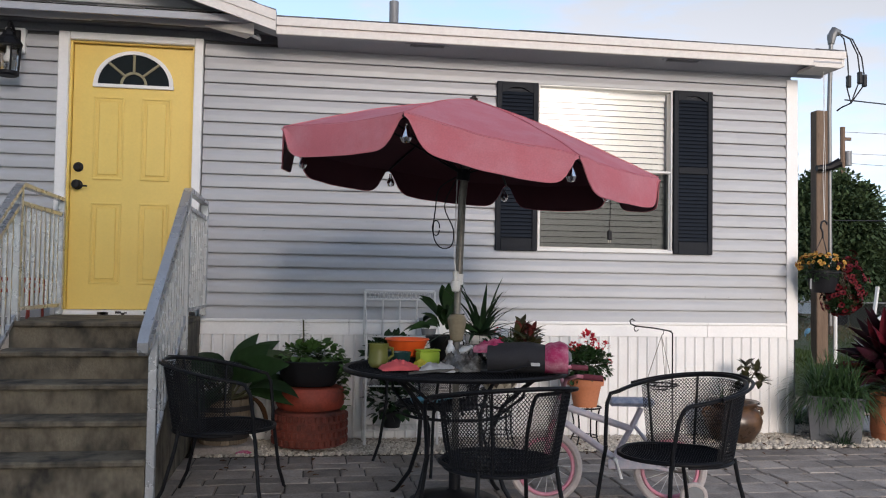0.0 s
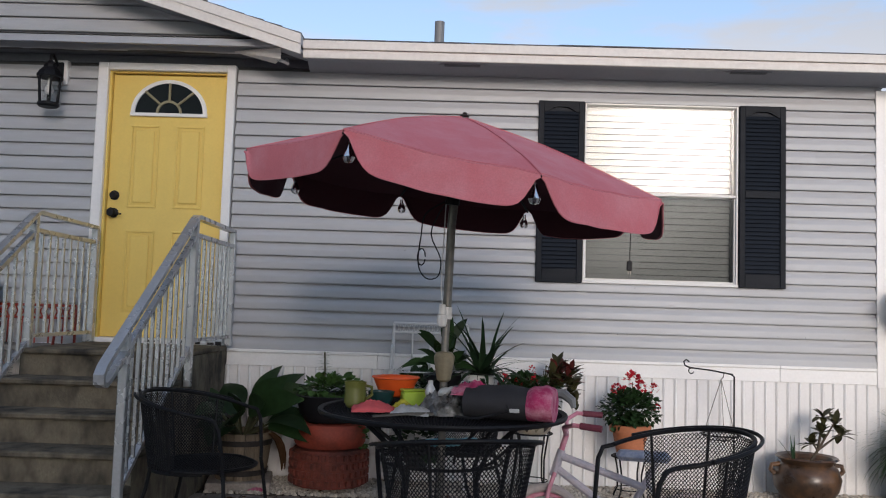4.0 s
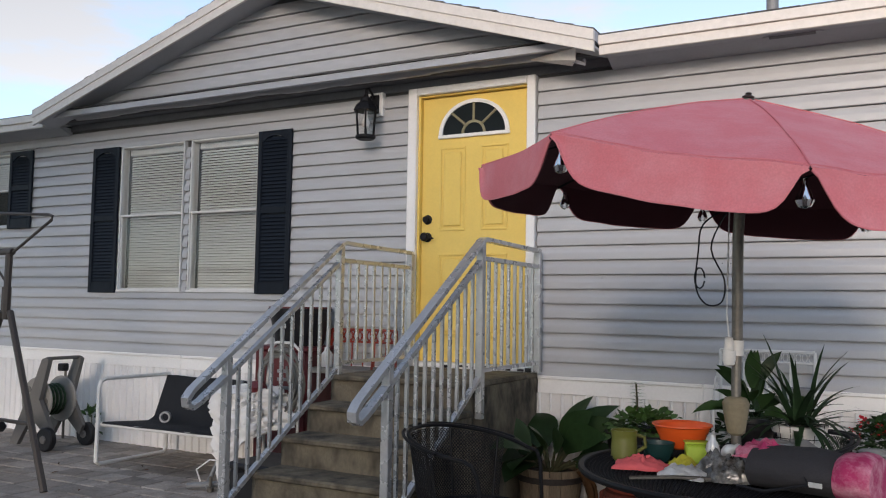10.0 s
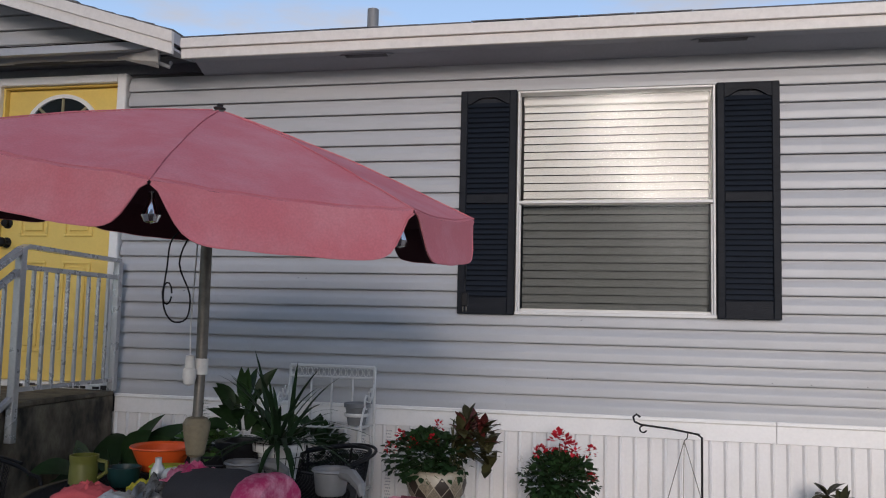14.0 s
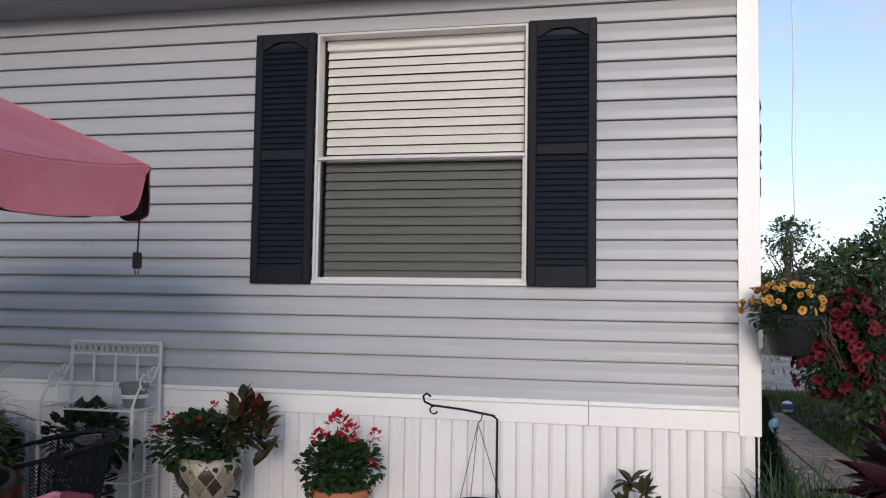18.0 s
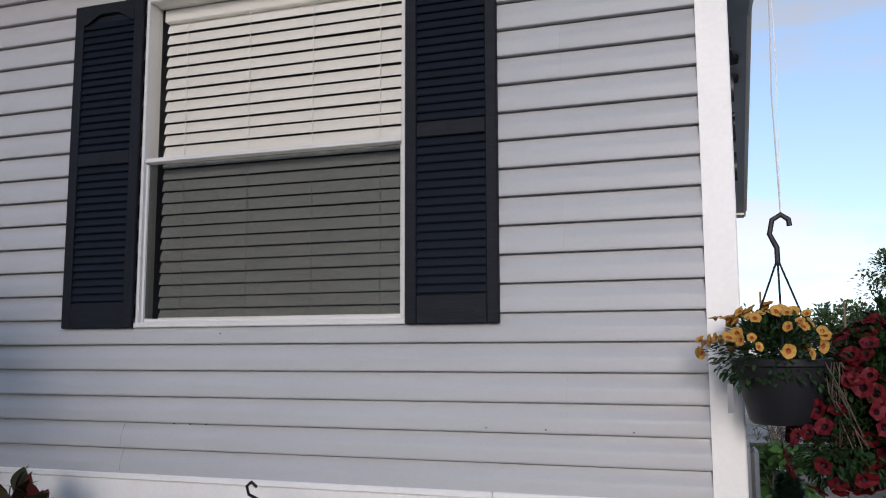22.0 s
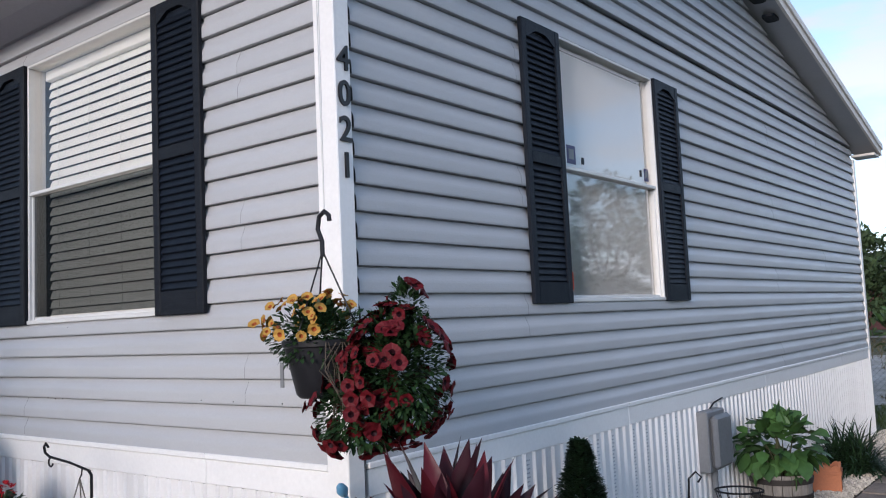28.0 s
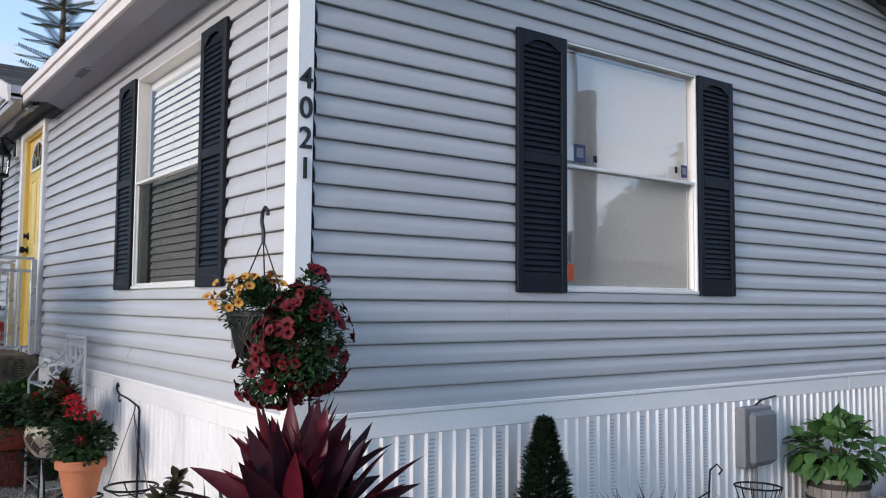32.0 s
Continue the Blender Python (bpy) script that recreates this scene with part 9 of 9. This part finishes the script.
# trees ------------------------------------------------------------------------------------------
def tree(place, height, crown, seed, label, n=3000, leaf=0.22, mat=TREE_LEAF, base=0.35, name="tree", squash=1.0, vivid=0.6, k=16):
    """A tapered trunk with limbs, and a crown of leaf clumps of uneven outline."""
    rng = random.Random(seed)
    t = thing(name, place, rng.random() * 360, label, "tree", "trees")
    tr = Geo()
    h0 = height * base
    tr.tube([(0, 0, -0.05), (0.05 * height * 0.2, 0, h0 * 0.5), (0, 0.02, h0), (0.1, 0.05, height * 0.75)], [0.035 * height * 0.6, 0.028 * height * 0.6, 0.02 * height * 0.6, 0.006 * height], 8)
    clumps = []
    for i in range(k):
        d = rnd_dir(rng, -25, 88)
        c = Vector((d.x * crown * 0.68, d.y * crown * 0.68, h0 + (height - h0) * 0.46 + d.z * (height - h0) * 0.40 * squash))
        tr.tube([(0, 0, h0 * rng.uniform(0.7, 1.2)), Vector((0, 0, h0)).lerp(c, 0.55) + Vector((0, 0, 0.1)), c], [0.010 * height, 0.007 * height, 0.003 * height], 5)
        clumps.append((c, crown * rng.uniform(0.32, 0.52)))
    part("trunk", tr, BARK, t)
    ge = Geo()
    for i in range(n):
        c, r = clumps[rng.randrange(k)]
        d = rnd_dir(rng, -70, 88)
        p = c + d * r * (0.45 + 0.62 * rng.random())
        s = leaf * rng.uniform(0.6, 1.3)
        o = d + Vector((rng.uniform(-1, 1), rng.uniform(-1, 1), rng.uniform(-1, 1))) * vivid
        ge.leaf(p, o, s, s * 0.62, 0.4, 0.15, 2, up=(rng.uniform(-0.6, 0.6), rng.uniform(-0.6, 0.6), 1))
    part("crown", ge, mat, t, smooth=60, kind="stuff")
    return t


# round oak and others beyond the service pole
tree((13.9, 21.1, 0), 4.05, 1.76, 201, "round dense dark green oak", 42000, 0.13, HEDGE, 0.16, squash=1.0, k=46)
tree((25.2, 29.0, 0), 3.6, 2.0, 202, "dark green spreading tree", 9000, 0.18, HEDGE, 0.3)
tree((33.5, 38.5, 0), 4.2, 3.4, 203, "dark green spreading tree", 9000, 0.34, HEDGE, 0.3)
tree((11.8, 33.0, 0), 3.4, 2.4, 204, "low dark green tree on the lot", 2600, 0.22, HEDGE, 0.12)
tree((15.5, 38.0, 0), 5.2, 3.2, 205, "airy tree on the lot", 4200, 0.19, TREE_LEAF, 0.35)
tree((9.4, 36.0, 0), 4.6, 1.5, 206, "thin airy young tree on the lot", 1500, 0.15, TREE_LEAF, 0.4)
tree((18.5, 30.0, 0), 4.2, 3.0, 207, "low dark green tree on the lot", 2600, 0.24, HEDGE, 0.12)
tree((22.0, 44.0, 0), 7.5, 4.2, 208, "dark green tree on the lot", 2600, 0.34, HEDGE, 0.25)
tree((-1.6, 38.0, 0), 3.6, 2.4, 209, "dense dark tree beside the brick house", 5000, 0.26, HEDGE, 0.08)
tree((-5.2, 40.0, 0), 3.9, 2.6, 210, "dense dark tree beside the brick house", 5000, 0.26, HEDGE, 0.08)
# far tree line
rng = random.Random(300)
for i in range(20):
    x = -40 + i * 5.5 + rng.uniform(-2, 2)
    tree((x, 108 + rng.uniform(-6, 10), 0), rng.uniform(3.2, 5.4), rng.uniform(4.5, 6.5), 301 + i, "distant dark tree in the tree line", 3800, 0.5, HEDGE, 0.06)
# trees behind the viewer: mirrored in the front window, some added to block sun
# out of view, set so its crown shades the entrance gable and left wall
tree((-4.2, -11.5, 0), 12.3, 4.6, 401, "large tree out of view across the yard", 30000, 0.34, TREE_LEAF, 0.3)
tree((0.9, -10.5, 0), 4.9, 2.4, 402, "rounded tree across the yard", 5200, 0.26, TREE_LEAF, 0.25)
# added out of view to keep sun off the far left wall
tree((-9.0, -11.0, 0), 12.5, 4.8, 407, "large tree out of view across the yard", 24000, 0.36, TREE_LEAF, 0.25)
tree((-15.5, -12.0, 0), 12.0, 5.0, 403, "large tree out of view across the yard", 9000, 0.4, TREE_LEAF, 0.3)
# added out of view so its leaves break up the sun's mirrored disc
tree((4.4, -14.5, 0), 9.2, 3.3, 406, "slender airy tree added out of view across the yard", 6500, 0.17, TREE_LEAF, 0.3)
tree((17.5, -19.0, 0), 6.2, 3.2, 404, "rounded tree across the yard", 3200, 0.3, TREE_LEAF, 0.28)
tree((20.0, -14.0, 0), 7.5, 4.2, 405, "large tree out of view across the yard", 3600, 0.3, TREE_LEAF, 0.3)

# tall araucaria behind the roof
ar = thing("norfolk_pine", (-22.2, 11.1, 0), 0, "tall dark tiered norfolk pine behind the house", "tree")
tr = Geo().tube([(0, 0, 0), (0, 0, 6), (0.1, 0, 14.6)], [0.22, 0.16, 0.02], 8)
nd = Geo()
rng = random.Random(9)
for tier in range(20):
    z = 2.6 + tier * 0.60
    L_ = 2.5 * (1 - tier / 21) ** 0.8
    for k in range(7):
        a = 2 * math.pi * k / 7 + tier * 0.7
        tip = Vector((L_ * math.cos(a), L_ * math.sin(a), z + 0.18 * L_))
        b = Vector((0, 0, z))
        tr.tube([b, b.lerp(tip, 0.5) + Vector((0, 0, -0.05)), tip], [0.03, 0.02, 0.008], 4)
        for q in range(16):
            p = b.lerp(tip, 0.15 + 0.85 * q / 15)
            for sgn in (-1, 1):
                d = Vector((math.cos(a + sgn * 1.0), math.sin(a + sgn * 1.0), 0.35))
                nd.blade(p, d, 0.34 * (1 - 0.3 * q / 15), 0.07, 0.2, 2)
part("trunk", tr, BARK, ar)
part("needles", nd, HEDGE, ar, "dark green feathery branches", smooth=None, kind="stuff")

# service pole, conduit and wires
pole = thing("service_pole", (8.11, 12.6, 0), 0, "square timber service pole with steel conduit and weatherhead", "utility pole")
part("timber", Geo().box(-0.10, 0.10, -0.09, 0.09, -0.05, 4.08, 0.01), POLE_WOOD, pole)
part("conduit", Geo().tube([(0.15, -0.06, 0.6), (0.14, -0.06, 4.1), (0.15, -0.10, 5.20)], 0.036, 12), GALV, pole, "galvanised conduit")
part("weatherhead", Geo().tube([(0.15, -0.10, 5.17), (0.16, -0.10, 5.30), (0.21, -0.10, 5.38), (0.30, -0.10, 5.36)], [0.05, 0.075, 0.08, 0.05], 10), GALV, pole)
for i, (reach, drop) in enumerate(((0.74, 0.0), (0.66, 0.04), (0.46, -0.03))):
    part("service_wire", Geo().tube([(0.28, -0.10, 5.36), (0.28 + 0.55 * (reach - 0.28), -0.10, 5.27), (0.28 + 0.9 * (reach - 0.28), -0.10, 4.98 + drop), (reach, -0.10, 4.68 + drop), (reach - 0.03, -0.10, 4.50 + drop), (0.50, -0.10, 4.22), (0.33, -0.10, 4.14), (0.25, -0.10, 4.08)], 0.012, 6), BLACK_PLASTIC, pole)
    part("splice", Geo().box(reach - 0.034, reach + 0.034, -0.135, -0.065, 4.50 + drop, 4.70 + drop, 0.012), BLACK_PLASTIC, pole)
part("meter_case", Geo().box(0.13, 0.36, -0.24, -0.06, 0.95, 1.45, 0.02), GREY_PLASTIC, pole, "grey meter box")
part("flood_light", Geo().tube([(-0.16, -0.18, 3.12), (0.05, -0.20, 3.14), (0.20, -0.26, 3.22)], [0.05, 0.06, 0.08], 8), BLACK, pole, "dark floodlight")
part("white_pipe", Geo().tube([(0.20, -0.12, 0.0), (0.20, -0.12, 0.95)], 0.03, 8), PALE_METAL, pole)
dp = thing("distant_pole", (21.6, 32.0, 0), 0, "distant timber utility pole with a transformer", "utility pole")
part("timber", Geo().tube([(0, 0, 0), (0, 0, 7.9)], 0.10, 8), POLE_WOOD, dp)
part("transformer", Geo().tube([(0.25, 0, 6.3), (0.25, 0, 6.9)], 0.14, 12), GREY_PLASTIC, dp)
part("crossarm", Geo().box(-0.06, 0.36, -0.06, 0.06, 7.35, 7.47), POLE_WOOD, dp)
wires = thing("overhead_wires", (0, 0, 0), 0, "thin dark overhead power lines", "wires")


def wire(a, b, sag, r, name="wire"):
    a, b = Vector(a), Vector(b)
    part(name, Geo().tube([a.lerp(b, s) - Vector((0, 0, 4 * sag * s * (1 - s))) for s in [i / 14 for i in range(15)]], r, 4), BLACK_PLASTIC, wires)


wire((8.5, 12.5, 4.27), (34.0, 20.0, 7.6), 0.7, 0.012)
wire((21.6, 32.0, 7.7), (48.0, 30.0, 9.4), 0.6, 0.010)
wire((21.6, 32.0, 6.8), (48.0, 26.0, 8.0), 0.6, 0.010)
wire((21.8, 32.0, 6.4), (40.0, 20.0, 5.2), 0.4, 0.010)
wire((8.3, 12.5, 2.3), (36.0, 22.0, 5.4), 0.5, 0.010)
for x, y, h in ((6.9, 88.0, 6.6), (13.5, 84.0, 5.4)):
    p_ = thing("far_pole", (x, y, 0), 0, "distant utility pole over the trees", "utility pole", "far poles")
    part("timber", Geo().tube([(0, 0, 0), (0, 0, h)], 0.09, 6), POLE_WOOD, p_)

# neighbour's lean-to, boards and a green tub beyond the pole
shed = thing("lean_to_shed", (18.5, 20.9, 0), -12, "weathered open lean-to shed with a dark board", "shed")
for x in (-2.4, 0.0, 3.4):
    part("shed_post", Geo().box(x - 0.08, x + 0.08, -0.08, 0.08, 0, 2.55), POLE_WOOD, shed)
part("shed_roof", Geo().add([(-2.8, -0.5, 2.72), (4.0, -0.5, 2.60), (4.0, 3.0, 2.9), (-2.8, 3.0, 3.0), (-2.8, -0.5, 2.80), (4.0, -0.5, 2.68), (4.0, 3.0, 2.98), (-2.8, 3.0, 3.08)], [(3, 2, 1, 0), (4, 5, 6, 7), (0, 1, 5, 4), (1, 2, 6, 5), (2, 3, 7, 6), (3, 0, 4, 7)]), GREY_PLASTIC, shed, "grey metal roof", smooth=None)
part("dark_board", Geo().box(-2.3, 0.7, 0.3, 0.36, 0.3, 1.75), surface("dark_weathered_board", (0.055, 0.052, 0.05), 0.9, stain=0.3, bump=0.2), shed, "dark leaning board")
part("back_wall", Geo().box(-2.6, 3.8, 2.8, 2.9, 0, 2.6), surface("dull_green_wall", (0.06, 0.07, 0.05), 0.9, stain=0.3, bump=0.2), shed, smooth=None)
vn = thing("parked_van", (18.1, 26.5, 0), 10, "white van half hidden behind the shrubs", "van")
part("body", Geo().prism([(-1.8, 0.35), (1.8, 0.35), (1.85, 0.9), (1.2, 1.1), (0.7, 1.65), (-1.7, 1.7), (-1.85, 0.9)], -0.8, 0.8, "y"), WHITECAR, vn, smooth=None)
part("side_window", Geo().prism([(1.05, 1.1), (0.62, 1.55), (-1.5, 1.58), (-1.55, 1.1)], -0.81, -0.80, "y"), FAN_GLASS, vn, "dark side windows", smooth=None)
for x in (-1.1, 1.15):
    part("wheel", Geo().lathe([(0.0, -0.1), (0.3, -0.1), (0.33, 0.0), (0.3, 0.1), (0.0, 0.1)], 20).moved(pose(x, -0.78, 0.32, 90, 0, 0)), BLACK_PLASTIC, vn, "black tyre")
gt = solo("green_tub", Geo().lathe([(0.0, 0.0), (0.36, 0.0), (0.42, 0.66), (0.45, 0.68), (0.44, 0.72), (0.38, 0.68), (0.0, 0.62)], 24), surface("dark_green_plastic", (0.02, 0.12, 0.075), 0.5, bump=0.05), "dark green plastic tub on the grass", "tub", at=pose(8.2, 14.2, 0))
pallet = thing("white_trestle", (10.9, 14.6, 0), 20, "white leaning frame of thin boards", "frame")
for i, (x0, z0, x1, z1) in enumerate(((-0.7, 0.0, -0.3, 1.25), (0.2, 0.0, 0.0, 0.9), (-0.5, 0.62, 0.9, 1.05))):
    part("board", Geo().tube([(x0, 0, z0), (x1, 0.1, z1)], 0.035, 4), PALE_METAL, pallet)
lg = thing("garden_lounger", (7.5, 8.35, 0), 20, "pale folded lounger standing on the lawn edge", "lounger")
part("seat_pad", Geo().box(-0.5, 0.5, -0.22, 0.22, 0.20, 0.26, 0.02), PALE_METAL, lg)
part("black_bracket", Geo().tube([(-0.1, 0, 0.26), (0.0, 0, 0.40), (0.25, 0, 0.42)], 0.025, 6), BLACK_PLASTIC, lg)
for x in (-0.35, 0.35):
    part("leg", Geo().tube([(x, -0.18, 0.2), (x + 0.08, -0.2, -0.02)], 0.018, 6), PALE_METAL, lg)
    part("leg", Geo().tube([(x, 0.18, 0.2), (x + 0.08, 0.2, -0.02)], 0.018, 6), PALE_METAL, lg)


# pavers ---------------------------------------------------------------------------------------
def slab_mesh(w, d, name):
    return Geo().box(-w / 2 + 0.004, w / 2 - 0.004, -d / 2 + 0.004, d / 2 - 0.004, -0.04, 0.0, 0.006).mesh(name, PAVER, None)


rng = random.Random(44)
ROW = [0.23, 0.155, 0.23, 0.23, 0.155]
meshes = {}
rest = Geo()
y, r = 6.50, 0
count = 0
while y > -3.7:
    d = ROW[r % 5]
    x = -9.0 + rng.random() * 0.2
    while x < 4.74:
        w = rng.choice((0.155, 0.23, 0.305, 0.23))
        w = min(w, 4.745 - x)
        if w > 0.06 and not (y > 5.92 and x > -0.95):
            tz = rng.uniform(-0.003, 0.003)
            near = (-1.0 < x < 4.75 and 5.0 < y < 5.95) or (2.2 < x < 4.75 and y > 4.4) or (-4.8 < x < -1.9 and 5.0 < y < 5.9)
            inside_steps = -1.95 < x < -0.75 and y > 4.3
            if near and count < 298 and not inside_steps and w in (0.155, 0.23, 0.305):
                key = (w, d)
                if key not in meshes:
                    meshes[key] = slab_mesh(w, d, "paver")
                part("paver", meshes[key], None, pavement, at=pose(x + w / 2, y - d / 2, tz + lay(x + w / 2), rng.uniform(-0.5, 0.5), rng.uniform(-0.5, 0.5) + (5.7 if -1.8 < x + w / 2 < -0.8 else 0), rng.uniform(-0.4, 0.4)))
                count += 1
            else:
                rest.box(x + 0.004, x + w - 0.004, y - d + 0.004, y - 0.004, -0.04 + lay(x + w / 2), tz + lay(x + w / 2), 0.006)
        x += w
    y -= d
    r += 1
part("paver_field", rest, PAVER, pavement, "further grey pavers", smooth=None, kind="stuff")

PATH_STONE = surface("brown_grey_path_stone", (0.25, 0.205, 0.172), 0.9, grain=0.2, grain_scale=60, stain=0.3, stain_scale=4, stain_tint=(0.08, 0.065, 0.055), bump=0.35, per_piece=0.16)
pm = {}
for iy in range(16):
    for ix in range(2):
        bx, by = 4.50 + ix * 0.455, 7.50 + iy * 0.415
        for (ox, oy, w, d) in (((0.0, 0.0, 0.30, 0.135), (0.30, 0.0, 0.145, 0.27), (0.0, 0.135, 0.15, 0.27), (0.15, 0.135, 0.15, 0.135), (0.15, 0.27, 0.295, 0.135)) if (ix + iy) % 2 else ((0.0, 0.0, 0.445, 0.135), (0.0, 0.135, 0.22, 0.27), (0.22, 0.135, 0.225, 0.135), (0.22, 0.27, 0.225, 0.135))):
            key = (w, d)
            if key not in pm:
                pm[key] = Geo().box(0.003, w - 0.003, 0.003, d - 0.003, -0.04, 0.0, 0.005).mesh("path_brick", PATH_STONE, None)
            part("path_brick", pm[key], None, path, at=pose(bx + ox, by + oy, rng.uniform(-0.003, 0.003)))


# small traces: fallen leaves, a pink glove, nail marks and a worn sill ------------------------------
rng = random.Random(71)
lf = Geo()
for i in range(150):
    x, y = (rng.uniform(-0.7, 4.6), rng.uniform(5.2, 6.4)) if i % 3 else (rng.uniform(-5.5, 4.5), rng.uniform(3.2, 5.9))
    if -1.85 < x < -0.7:
        continue
    lf.leaf((x, y, lay(x) + 0.010 + (0.012 if y > 5.9 else 0)), rnd_dir(rng, -2, 12), rng.uniform(0.03, 0.07), rng.uniform(0.014, 0.03), 0.2, 0.5, 3)
solo("fallen_leaves", lf, DRY, "scattered dry brown leaves on the pavers and gravel", "leaves", kind="stuff", smooth=None)
solo("pink_glove", crumple(14, 0.06, 0.035, 0.035, 31.0, 4.0), MAGENTA, "crumpled pink glove lying by the tyres", "glove", at=pose(-0.42, 5.98, 0.004, 0, 0, 25), smooth=70)
for x, z in ((2.15, 1.436), (3.18, 1.115), (3.38, 1.113), (3.66, 1.112), (0.42, 1.66), (0.47, 1.659), (1.96, 1.10), (2.03, 1.098), (2.10, 1.10), (-0.35, 1.57)):
    solo("nail_mark", Geo().box(-0.003, 0.003, -0.0022, 0.0, -0.002, 0.002), HOOP, "tiny dark nail mark in the siding", "mark", "nail marks", at=pose(x, YF - 0.0165, z), smooth=None)
sc = Geo()
for i in range(16):
    x = rng.uniform(-1.78, -0.86)
    sc.box(x, x + rng.uniform(0.01, 0.06), -0.0612, -0.0602, rng.uniform(0.928, 0.940), rng.uniform(0.944, 0.958))
part("scuff", sc, HOOP, door_1, "dark scuffs on the threshold", smooth=None, kind="stuff")
